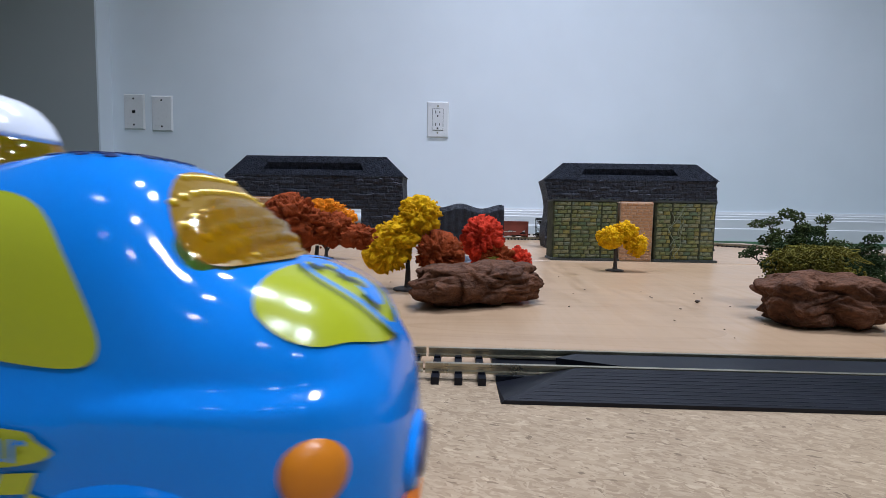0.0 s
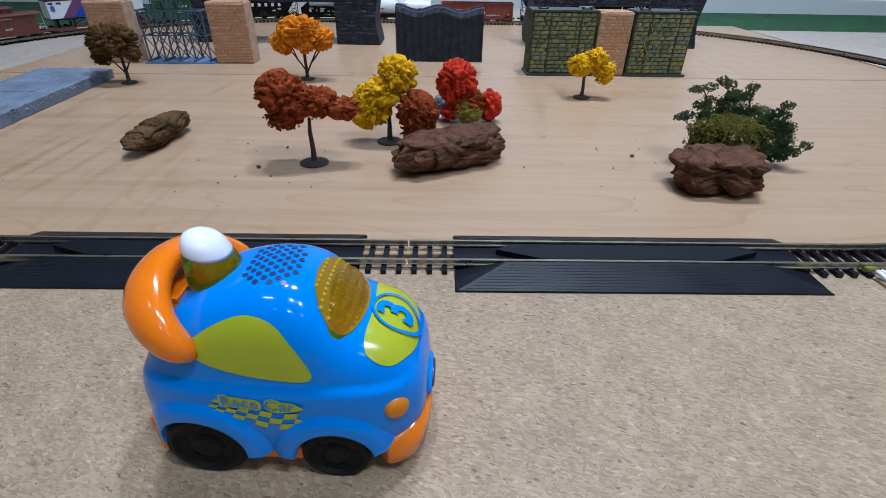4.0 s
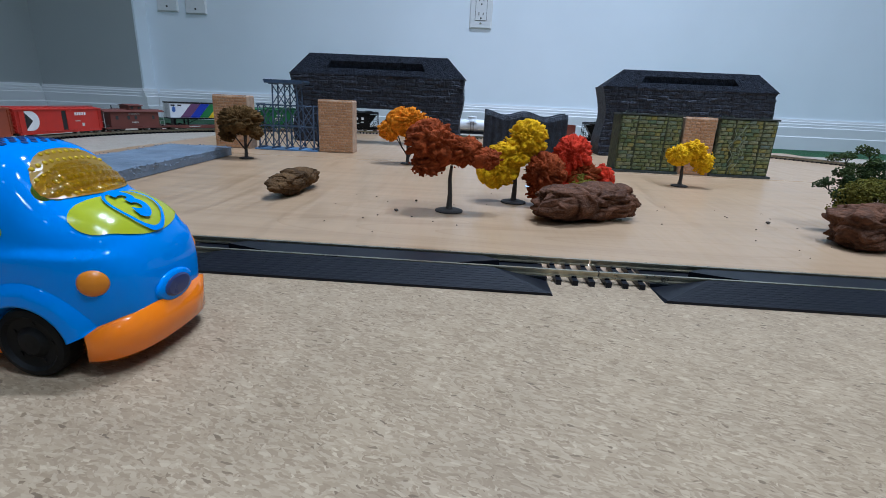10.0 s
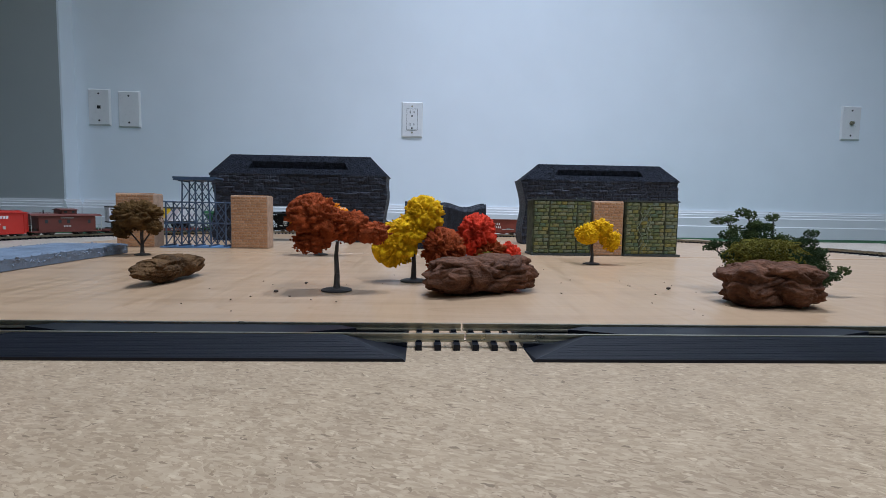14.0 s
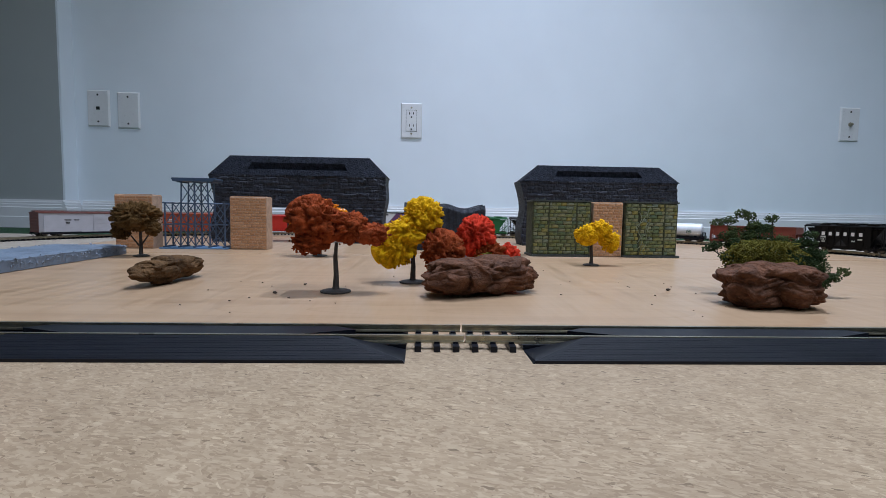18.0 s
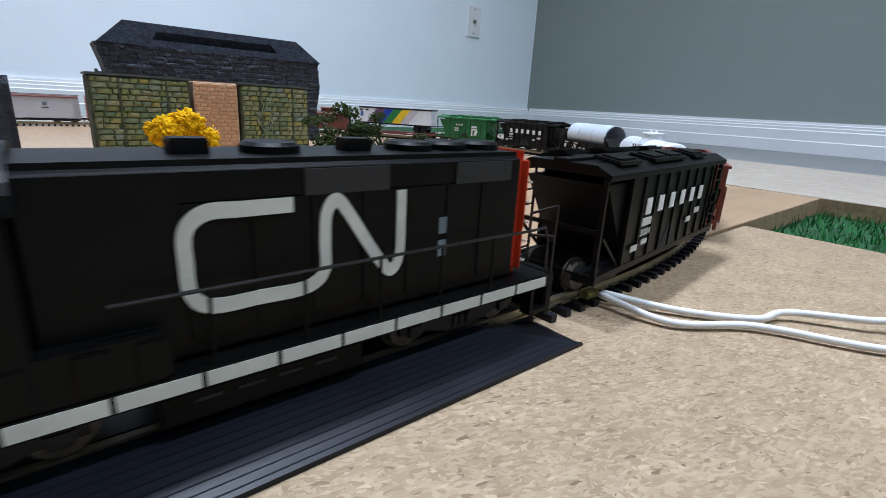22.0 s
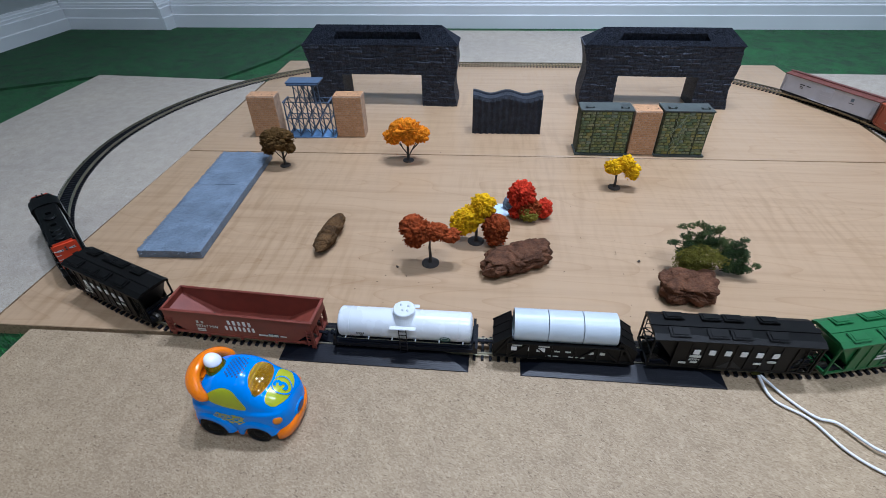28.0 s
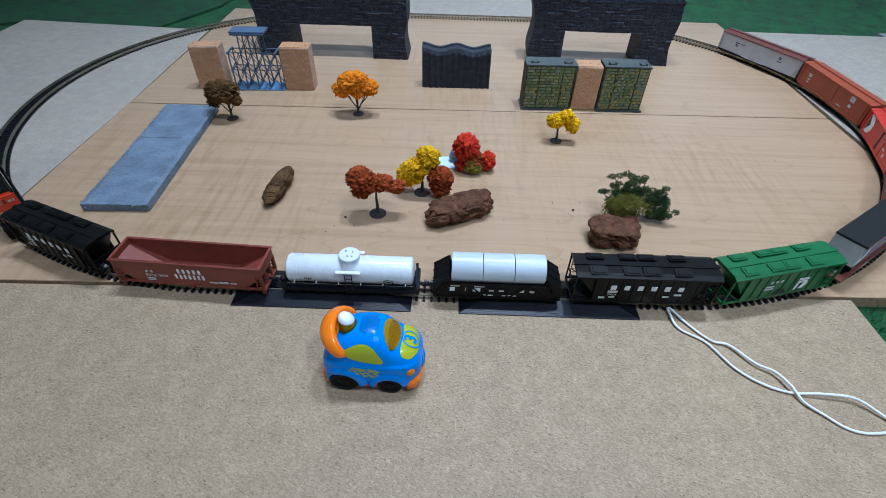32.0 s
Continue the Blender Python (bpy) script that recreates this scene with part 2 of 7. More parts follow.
def prism(bm, pts, a0, a1, axis="y"):
    """Extrudes an outline: pts are (x, z) along y, (y, z) along x, or (x, y) along z."""
    def at(p, a):
        return {"y": (p[0], a, p[1]), "x": (a, p[0], p[1]), "z": (p[0], p[1], a)}[axis]
    lo, hi = [bm.verts.new(at(p, a0)) for p in pts], [bm.verts.new(at(p, a1)) for p in pts]
    fs = [bm.faces.new(lo), bm.faces.new(hi)]
    for i in range(len(pts)):
        j = (i + 1) % len(pts)
        fs.append(bm.faces.new((lo[i], lo[j], hi[j], hi[i])))
    bmesh.ops.recalc_face_normals(bm, faces=fs)
    return bm


def revolve(bm, prof, seg=24, m=None):
    """Turns a profile of (r, z) about z."""
    m = m or Matrix()
    rings = [[bm.verts.new(m @ Vector((r * math.cos(2 * math.pi * i / seg), r * math.sin(2 * math.pi * i / seg), z))) for i in range(seg)] for r, z in prof]
    fs = []
    for a, b in zip(rings, rings[1:]):
        for i in range(seg):
            j = (i + 1) % seg
            fs.append(bm.faces.new((a[i], a[j], b[j], b[i])))
    fs += [bm.faces.new(rings[0]), bm.faces.new(rings[-1])]
    bmesh.ops.recalc_face_normals(bm, faces=fs)
    return bm


def tube(bm, pts, r, seg=8):
    """A round cable or bar along points."""
    pts = [Vector(p) for p in pts]
    rings = []
    for i, p in enumerate(pts):
        d = (pts[min(i + 1, len(pts) - 1)] - pts[max(i - 1, 0)]).normalized()
        q = d.to_track_quat("Z", "Y").to_matrix()
        rings.append([bm.verts.new(p + q @ Vector((r * math.cos(2 * math.pi * k / seg), r * math.sin(2 * math.pi * k / seg), 0))) for k in range(seg)])
    fs = []
    for a, b in zip(rings, rings[1:]):
        for i in range(seg):
            j = (i + 1) % seg
            fs.append(bm.faces.new((a[i], a[j], b[j], b[i])))
    fs += [bm.faces.new(rings[0]), bm.faces.new(rings[-1])]
    bmesh.ops.recalc_face_normals(bm, faces=fs)
    return bm


def smooth_line(pts, n=8):
    """Catmull-Rom through points."""
    p = [Vector(v) for v in pts]
    p = [2 * p[0] - p[1]] + p + [2 * p[-1] - p[-2]]
    out = []
    for i in range(1, len(p) - 2):
        for k in range(n):
            t = k / n
            out.append(0.5 * (2 * p[i] + (p[i + 1] - p[i - 1]) * t + (2 * p[i - 1] - 5 * p[i] + 4 * p[i + 1] - p[i + 2]) * t * t + (3 * p[i] - p[i - 1] - 3 * p[i + 1] + p[i + 2]) * t ** 3))
    return out + [p[-2]]


# ---- the boards on the floor ----
FLOOR = -0.016


def board(name, corners, z0, z1, material, label, category):
    bm = bmesh.new()
    prism(bm, corners, z0, z1, "z")
    bmesh.ops.bevel(bm, geom=bm.edges[:], offset=0.0006, segments=1, affect="EDGES")
    ob = part(name, bm, material)
    ob.data.materials.append(CHIP_EDGE)
    for p in ob.data.polygons:
        if abs(p.normal.z) < 0.5:
            p.material_index = 1
    return tagged(ob, label, category, "boards under the railway")


board("particle_board", [(-0.4545, -0.72), (0.464, -0.72), (0.46, 0.036), (-0.4545, 0.0165)], FLOOR, 0.0, CHIP, "speckled tan particle board lying on green turf", "board")
board("particle_board", [(-0.93, -0.35), (-0.505, -0.35), (-0.508, 0.43), (-0.52, 0.80), (-0.96, 0.83)], FLOOR, 0.0, CHIP_PALE, "pale cream particle board under the railway curve", "board")
board("particle_board", [(0.676, -0.004), (1.062, 0.012), (1.085, 0.90), (0.690, 0.905)], FLOOR, 0.0, CHIP_PALE, "pale particle board beside the plywood sheet", "board")
board("particle_board", [(-0.372, 0.968), (0.47, 0.968), (0.475, 1.30), (-0.368, 1.30)], FLOOR, 0.0, CHIP_PALE, "pale particle board behind the railway at the wall", "board")
board("plywood_sheet", [(-0.504, 0.0205), (0.672, 0.0445), (0.6745, 0.455), (-0.5075, 0.4305)], FLOOR, -0.0003, PLY, "maple plywood sheet with long grain", "board")
board("plywood_sheet", [(-0.507, 0.4325), (0.6745, 0.457), (0.688, 0.965), (-0.519, 0.965)], FLOOR, 0.0, PLY, "maple plywood sheet under the tunnel portals", "board")

# ---- the room ----
WY, PANEL_Y, PX0, PX1, RX, BACK = 1.415, 1.36, -1.45, -1.105, 1.82, -3.2


def slab(name, x0, x1, y0, y1, z0, z1, material, label, category="wall"):
    return tagged(part(name, boxed(x0, x1, y0, y1, z0, z1), material), label, category, "", "structure")


slab("floor", PX0 - 0.1, RX + 0.1, BACK - 0.1, WY + 0.1, FLOOR - 0.1, FLOOR, TURF, "green artificial turf covering the floor", "floor")
slab("floor_strip", 1.09, RX, 0.01, 0.96, FLOOR, FLOOR + 0.006, GREY_FLOOR, "plain grey floor strip beside the side wall", "floor")
slab("wall_north", PX1, RX + 0.1, WY, WY + 0.1, FLOOR, CEILING, WALL, "pale cool grey painted wall")
# panel and side walls hold their shade as colour; the return its lit tone
slab("wall_panel", PX0 - 0.1, PX1 - 0.006, PANEL_Y, WY + 0.1, FLOOR, CEILING, SHADED_WALL, "wall standing forward of the main wall, shade put into its grey")
slab("wall_return", PX1 - 0.006, PX1, PANEL_Y - 0.002, WY + 0.1, FLOOR, CEILING, WALL, "corner of the forward wall, lit tone put into its pale colour")
slab("wall_west", PX0 - 0.1, PX0, BACK, PANEL_Y, FLOOR, CEILING, SHADED_WALL, "side wall with its shade put into a grey colour")
slab("wall_east", RX, RX + 0.1, BACK, WY, FLOOR, CEILING, SHADED_EAST_WALL, "side wall with its shade put into a green-grey colour")
slab("wall_south", PX0, RX, BACK - 0.1, BACK, FLOOR, CEILING, WALL, "grey painted wall behind the railway")
slab("ceiling", PX0 - 0.1, RX + 0.1, BACK - 0.1, WY + 0.1, CEILING, CEILING + 0.1, CEIL, "white painted ceiling", "ceiling")

BASE_PROFILE = [(0.0, 0.0), (0.017, 0.0), (0.017, 0.039), (0.0140, 0.041), (0.0140, 0.068), (0.0105, 0.070), (0.0105, 0.0775), (0.0080, 0.079), (0.0080, 0.085), (0.0050, 0.0865), (0.0040, 0.093), (0.0, 0.093)]


def baseboard(name, a, b, inward):
    """A moulded skirting from a to b on the floor; inward: the way into the room."""
    a, b, n = Vector((*a, FLOOR)), Vector((*b, FLOOR)), Vector((*inward, 0))
    bm = bmesh.new()
    rows = [[bm.verts.new(p + n * d + Vector((0, 0, z))) for d, z in BASE_PROFILE] for p in (a, b)]
    k = len(BASE_PROFILE)
    fs = [bm.faces.new((rows[0][i], rows[0][(i + 1) % k], rows[1][(i + 1) % k], rows[1][i])) for i in range(k)] + [bm.faces.new(rows[0]), bm.faces.new(rows[1])]
    bmesh.ops.recalc_face_normals(bm, faces=fs)
    return tagged(part(name, bm, TRIM), "white moulded baseboard", "baseboard", "", "structure")


baseboard("baseboard_north", (PX1 + 0.017, WY), (RX, WY), (0, -1))
baseboard("baseboard_return", (PX1, PANEL_Y - 0.017), (PX1, WY), (1, 0))
baseboard("baseboard_panel", (PX0, PANEL_Y), (PX1, PANEL_Y), (0, -1))
baseboard("baseboard_west", (PX0, BACK), (PX0, PANEL_Y - 0.018), (1, 0))
baseboard("baseboard_east", (RX, BACK), (RX, WY - 0.018), (-1, 0))

# ---- the railway track: an oval of 18-inch curves and 9-inch straights ----
R, XL, XR, CY, RZ = 0.4572, -0.2046, 0.2526, 0.4837, 0.0056
STRAIGHT, HALF = XR - XL, math.pi * R
LOOP = 2 * (STRAIGHT + HALF)


def on_track(s):
    """Place and heading at s metres along the oval, in the way the train runs."""
    s %= LOOP
    if s < STRAIGHT:
        return XR - s, CY - R, 180.0
    s -= STRAIGHT
    if s < HALF:
        a = s / R
        return XL - R * math.sin(a), CY - R * math.cos(a), 180.0 - math.degrees(a)
    s -= HALF
    if s < STRAIGHT:
        return XL + s, CY + R, 0.0
    a = (s - STRAIGHT) / R
    return XR + R * math.sin(a), CY + R * math.cos(a), -math.degrees(a)


TIE_MESH = None


def tie_mesh():
    bm = bmesh.new()
    box(bm, -0.0013, 0.0013, -0.0145, 0.0145, 0.0, 0.0024)
    for y in (-0.0083, 0.0083):
        box(bm, -0.0011, 0.0011, y - 0.0022, y + 0.0022, 0.0023, 0.0031)
    me = bpy.data.meshes.new("tie")
    bm.to_mesh(me)
    bm.free()
    me.materials.append(PLASTIC_BLACK)
    return me


def rail_bm(s0, s1, off):
    """One rail: foot, web and head swept along the track at a sideways offset."""
    n = max(2, int((s1 - s0) / 0.012))
    prof = [(-0.0012, 0.0024), (0.0012, 0.0024), (0.0012, 0.003), (0.0004, 0.0034), (0.0004, 0.0044), (0.0008, 0.0047), (0.0008, RZ), (-0.0008, RZ), (-0.0008, 0.0047), (-0.0004, 0.0044), (-0.0004, 0.0034), (-0.0012, 0.003)]
    bm = bmesh.new()
    rings = []
    for i in range(n + 1):
        x, y, h = on_track(s0 + (s1 - s0) * i / n)
        lx, ly = -math.sin(radians(h)), math.cos(radians(h))
        rings.append([bm.verts.new((x + lx * (off + u), y + ly * (off + u), z)) for u, z in prof])
    k = len(prof)
    fs = [bm.faces.new((a[i], a[(i + 1) % k], b[(i + 1) % k], b[i])) for a, b in zip(rings, rings[1:]) for i in range(k)]
    fs += [bm.faces.new(rings[0]), bm.faces.new(rings[-1])]
    bmesh.ops.recalc_face_normals(bm, faces=fs)
    return bm


def track_section(s0, s1, label, skip=None):
    th = thing("track_section", Matrix(), label, "railway track", "track sections of the oval")
    for off in (-0.00905, 0.00905):
        part("rail", rail_bm(s0 + 0.0004, s1 - 0.0004, off), RAIL, th, "worn nickel rail")
    n = round((s1 - s0) / 0.0076)
    for i in range(n):
        s = s0 + (i + 0.5) * (s1 - s0) / n
        if skip and skip[0] < s < skip[1]:
            continue
        x, y, h = on_track(s)
        ob = new("tie", TIE_MESH)
        ob.parent = th
        ob.matrix_basis = pose(x, y, 0, 0, 0, h)
    return th


def rerailer(s0, s1):
    """A straight section with black moulded ramps along and between its rails."""
    a, b = s0 + 0.0238, s1 - 0.0238
    th = track_section(s0, s1, "straight track with black grooved plastic rerailer ramps", (a - 0.002, b + 0.002))
    xa, xb = XR - b, XR - a
    y0 = CY - R
    # the sloping outer ramp, cut back at both ends, with raised ribs
    for side, edge in ((-1, -0.0288), (1, 0.0215)):
        bm = bmesh.new()
        inner, top = side * 0.0106, RZ - 0.0002
        pts = [(xa, y0 + edge, 0.0), (xb, y0 + edge, 0.0), (xb, y0 + inner, 0.0), (xa, y0 + inner, 0.0)]
        cut = 0.026 if side < 0 else 0.004
        tops = [(xa + 0.001, y0 + edge, 0.0012), (xb - 0.001, y0 + edge, 0.0012), (xb - cut, y0 + inner, top), (xa + cut, y0 + inner, top)]
        lo, hi = [bm.verts.new(p) for p in pts], [bm.verts.new(p) for p in tops]
        fs = [bm.faces.new(lo), bm.faces.new(hi)] + [bm.faces.new((lo[i], lo[(i + 1) % 4], hi[(i + 1) % 4], hi[i])) for i in range(4)]
        bmesh.ops.recalc_face_normals(bm, faces=fs)
        ob = part("ramp", bm, PLASTIC_BLACK, th)
        for k in range(9 if side < 0 else 2):
            f = (k + 0.8) / (9.8 if side < 0 else 2.4)
            y = y0 + edge + (inner - edge) * f
            z = 0.0012 + (top - 0.0012) * f
            c = cut * f + 0.003
            part("rib", boxed(xa + c, xb - c, y - 0.0004, y + 0.0004, z - 0.0006, z - 0.00002), PLASTIC_BLACK, ob)
    bm = bmesh.new()
    prism(bm, [(xa + 0.022, y0 + 0.0015), (xa + 0.045, y0 - 0.0068), (xb - 0.045, y0 - 0.0068), (xb - 0.022, y0 + 0.0015), (xb - 0.03, y0 + 0.0068), (xa + 0.03, y0 + 0.0068)], 0.0005, RZ - 0.0006, "z")
    part("centre_plate", bm, PLASTIC_BLACK, th)
    part("tie_bed", boxed(xa, xb, y0 - 0.0102, y0 + 0.0102, 0.0, 0.0018), PLASTIC_BLACK, th)


def build_track():
    global TIE_MESH
    TIE_MESH = tie_mesh()
    step = STRAIGHT / 2
    rerailer(0.0, step)
    rerailer(step, STRAIGHT)
    arc = HALF / 6
    for k in range(6):
        track_section(STRAIGHT + k * arc, STRAIGHT + (k + 1) * arc, "curved black-tied model railway track")
    for k in range(2):
        track_section(STRAIGHT + HALF + k * step, STRAIGHT + HALF + (k + 1) * step, "straight black-tied model railway track by the wall")
    for k in range(6):
        track_section(2 * STRAIGHT + HALF + k * arc, 2 * STRAIGHT + HALF + (k + 1) * arc, "curved black-tied model railway track")


build_track()


# ---- tunnel portals, retaining walls, towers ----
PORTAL_STONE = mat("charcoal_coursed_stone", (0.024, 0.028, 0.040), 0.62, var=0.55, scale=110, fine=520, bump=1.0, dist=0.0016, spec=0.35)


ROOF_STONE = mat("rough_charcoal_roof", (0.016, 0.019, 0.027), 0.8, var=0.6, scale=160, fine=420, bump=1.0, dist=0.0025, spec=0.12)


def tunnel_portal(m, label, w=0.300, leg=0.070, seed=1, h=0.1500):
    """A portal: two battered legs, a deep lintel, and a hipped roof with a long slot."""
    th = thing("tunnel_portal", m, label, "tunnel portal", "tunnel portals")
    rnd = random.Random(seed)
    eave, arch, deep, back = 0.1165, 0.061, 0.062, 0.014

    def wob(z, k):
        return 0.0030 * math.sin(z * 70 + k) + 0.0045 * max(0, (z - 0.090) / 0.026) ** 2 - 0.002

    zs = [i * eave / 14 for i in range(15)]

    def shell(xs_of, z0, z1, name):
        """A block whose outer ends follow the wavy outline, with uneven courses in front."""
        nz, nx = max(4, round((z1 - z0) / 0.0016)), 170 if name == "lintel" else 44
        bm = bmesh.new()
        front, rear = [], []
        for i in range(nz + 1):
            z = z0 + (z1 - z0) * i / nz
            xa, xb = xs_of(z)
            rf, rr = [], []
            for j in range(nx + 1):
                x = xa + (xb - xa) * j / nx
                d = 0.0012 * noise.noise(Vector((x * 45 + seed, z * 160, seed))) + 0.0016 * math.sin(x * 26 + seed)
                zw = z + 0.0016 * noise.noise(Vector((x * 28, z * 20, seed + 4)))
                row = int(zw / 0.0062 + 0.01)
                col = x / 0.017 + 1.7 * noise.noise(Vector((row * 3.7, 2.0, seed)))
                inset = 0.0 if (zw / 0.0062) % 1.0 > 0.24 and col % 1.0 > 0.13 else 0.0010
                d += inset - 0.0018 * (noise.noise(Vector((math.floor(col) * 7.3, row * 5.1, seed))) + 0.3) - 0.0009 * noise.noise(Vector((x * 260, z * 260, seed)))
                rf.append(bm.verts.new((x, d - 0.002 * (0.121 - z) / 0.121, z)))
                rr.append(bm.verts.new((x, deep, z)))
            front.append(rf)
            rear.append(rr)
        fs = []
        for g in (front, rear):
            for i in range(nz):
                for j in range(nx):
                    fs.append(bm.faces.new((g[i][j], g[i][j + 1], g[i + 1][j + 1], g[i + 1][j])))
        for i in range(nz):
            for j in (0, nx):
                fs.append(bm.faces.new((front[i][j], front[i + 1][j], rear[i + 1][j], rear[i][j])))
        for i in (0, nz):
            for j in range(nx):
                fs.append(bm.faces.new((front[i][j], front[i][j + 1], rear[i][j + 1], rear[i][j])))
        bmesh.ops.recalc_face_normals(bm, faces=fs)
        return part(name, bm, PORTAL_STONE, th, smooth=False)

    hw = w / 2
    shell(lambda z: (-hw - wob(z, 0), -hw + leg), 0.0, arch, "leg")
    shell(lambda z: (hw - leg, hw + wob(z, 2)), 0.0, arch, "leg")
    shell(lambda z: (-hw - wob(z, 0), hw + wob(z, 2)), arch + 0.0002, eave, "lintel")
    # the hipped roof, split round its slot
    e0, e1, r0, r1 = -hw - 0.003, hw + 0.003, -hw + 0.028, hw - 0.030
    bm = bmesh.new()

    def on(u, v):
        """Roof face: u across, v from eave to ridge."""
        a = e0 + (r0 - e0) * v
        b2 = e1 + (r1 - e1) * v
        return (a + (b2 - a) * u, -0.001 + back * v, eave + (h - eave) * v)

    us, vs = (0.0, 0.19, 0.79, 1.0), (0.0, 0.30, 0.66, 1.0)
    g = [[bm.verts.new(on(u, v)) for u in us] for v in vs]
    for i in range(3):
        for j in range(3):
            if (i, j) != (1, 1):
                bm.faces.new((g[i][j], g[i][j + 1], g[i + 1][j + 1], g[i + 1][j]))
    low = [bm.verts.new(Vector(on(u, v)) + Vector((0, 0.004, -0.014))) for u, v in ((us[1], vs[1]), (us[2], vs[1]), (us[2], vs[2]), (us[1], vs[2]))]
    rim = [g[1][1], g[1][2], g[2][2], g[2][1]]
    for i in range(4):
        bm.faces.new((rim[i], rim[(i + 1) % 4], low[(i + 1) % 4], low[i]))
    bm.faces.new(low)
    tail = [bm.verts.new((e0, deep, eave)), bm.verts.new((e1, deep, eave))]
    bm.faces.new((g[3][0], g[3][1], g[3][2], g[3][3], tail[1], tail[0]))
    bm.faces.new((g[0][0], g[1][0], g[2][0], g[3][0], tail[0]))
    bm.faces.new((g[0][3], g[1][3], g[2][3], g[3][3], tail[1]))
    bm.faces.new((*g[0], tail[1], tail[0]))
    bmesh.ops.recalc_face_normals(bm, faces=bm.faces[:])
    part("roof", bm, ROOF_STONE, th)


tunnel_portal(pose(-0.2085, 0.664, 0, 0, 0, -0.5), "charcoal stone-textured tunnel portal with a slotted hipped roof")
tunnel_portal(pose(0.3255, 0.672, 0, 0, 0, -1.0), "charcoal stone-textured tunnel portal behind the green walls", w=0.281, leg=0.066, seed=5, h=0.1455)


def wavy_wall():
    """A low black wall with a wavy top and upright timber-like ribs."""
    th = thing("retaining_wall", pose(0.0395, 0.531, 0, 0, 0, 1.5), "charcoal corrugated retaining wall with a wavy top", "wall")
    w, deep = 0.121, 0.030

    def top(x):
        u = x / w + 0.5
        return 0.0665 + 0.0032 * math.cos((u - 0.5) * 4 * math.pi) - 0.0015 * u

    n = 60
    for k, (y0, y1, cut) in enumerate(((0.0, 0.020, 0.0), (0.0205, deep, 0.0015))):
        bm = bmesh.new()
        rows = []
        for i in range(n + 1):
            x = -w / 2 + w * i / n
            d = 0.0011 * math.cos(i * 2 * math.pi / 5.2) + 0.0008 * noise.noise(Vector((x * 60, 3, k)))
            rows.append([bm.verts.new(p) for p in ((x, y0 + d, 0.0), (x, y0 + d * 0.9 + 0.001, top(x) - 0.006), (x, y0 + 0.004, top(x) + cut), (x, y1, top(x) + cut), (x, y1, 0.0))])
        fs = [bm.faces.new((a[i], a[(i + 1) % 5], b[(i + 1) % 5], b[i])) for a, b in zip(rows, rows[1:]) for i in range(5)]
        fs += [bm.faces.new(rows[0]), bm.faces.new(rows[-1])]
        bmesh.ops.recalc_face_normals(bm, faces=fs)
        part("ribbed_face" if k == 0 else "rear_layer", bm, STONE_BLACK, th)


wavy_wall()

BRICK = pieces_mat("tan_brick", [(0.40, 0.20, 0.095), (0.48, 0.26, 0.13), (0.44, 0.225, 0.105), (0.54, 0.31, 0.17)])
BRICK_CORE = mat("tan_brick_joint", (0.46, 0.31, 0.21), 0.85, var=0.2, scale=150)
MOSS_STONE = pieces_mat("mossy_stone", [(0.085, 0.105, 0.035), (0.16, 0.17, 0.055), (0.11, 0.145, 0.065), (0.20, 0.195, 0.10), (0.075, 0.12, 0.06), (0.22, 0.19, 0.045), (0.13, 0.17, 0.13)], 0.55, 130.0, 0.6, 0.8)
PILASTER = mat("mossy_pilaster", (0.05, 0.058, 0.028), 0.75, var=0.5, scale=120)
MOSS_CORE = mat("mossy_joint", (0.052, 0.060, 0.030), 0.85, var=0.6, scale=160)
VINE = mat("pale_green_vine", (0.22, 0.26, 0.17), 0.6, var=0.3, scale=200)
FRAME_DARK = mat("dark_green_grey_frame", (0.055, 0.065, 0.06), 0.6, var=0.3, scale=60)


def piece_mesh(name, w, h, d, material, seed, rough=0.12):
    """A small pillow-faced stone, centred, its face towards -y."""
    rnd = random.Random(seed)
    bm = bmesh.new()
    j = lambda k: rnd.uniform(-rough, rough) * k
    a = [bm.verts.new((sx * w / 2, 0, sz * h / 2)) for sx, sz in ((-1, -1), (1, -1), (1, 1), (-1, 1))]
    f = [bm.verts.new((sx * w * (0.5 - 0.09) + j(w) * 0.5, -d + j(d), sz * h * (0.5 - 0.16) + j(h) * 0.5)) for sx, sz in ((-1, -1), (1, -1), (1, 1), (-1, 1))]
    c = bm.verts.new((j(w), -d * 1.25, j(h)))
    fs = [bm.faces.new((a[i], a[(i + 1) % 4], f[(i + 1) % 4], f[i])) for i in range(4)] + [bm.faces.new((f[i], f[(i + 1) % 4], c)) for i in range(4)]
    bmesh.ops.recalc_face_normals(bm, faces=fs)
    me = bpy.data.meshes.new(name)
    bm.to_mesh(me)
    bm.free()
    me.materials.append(material)
    return me


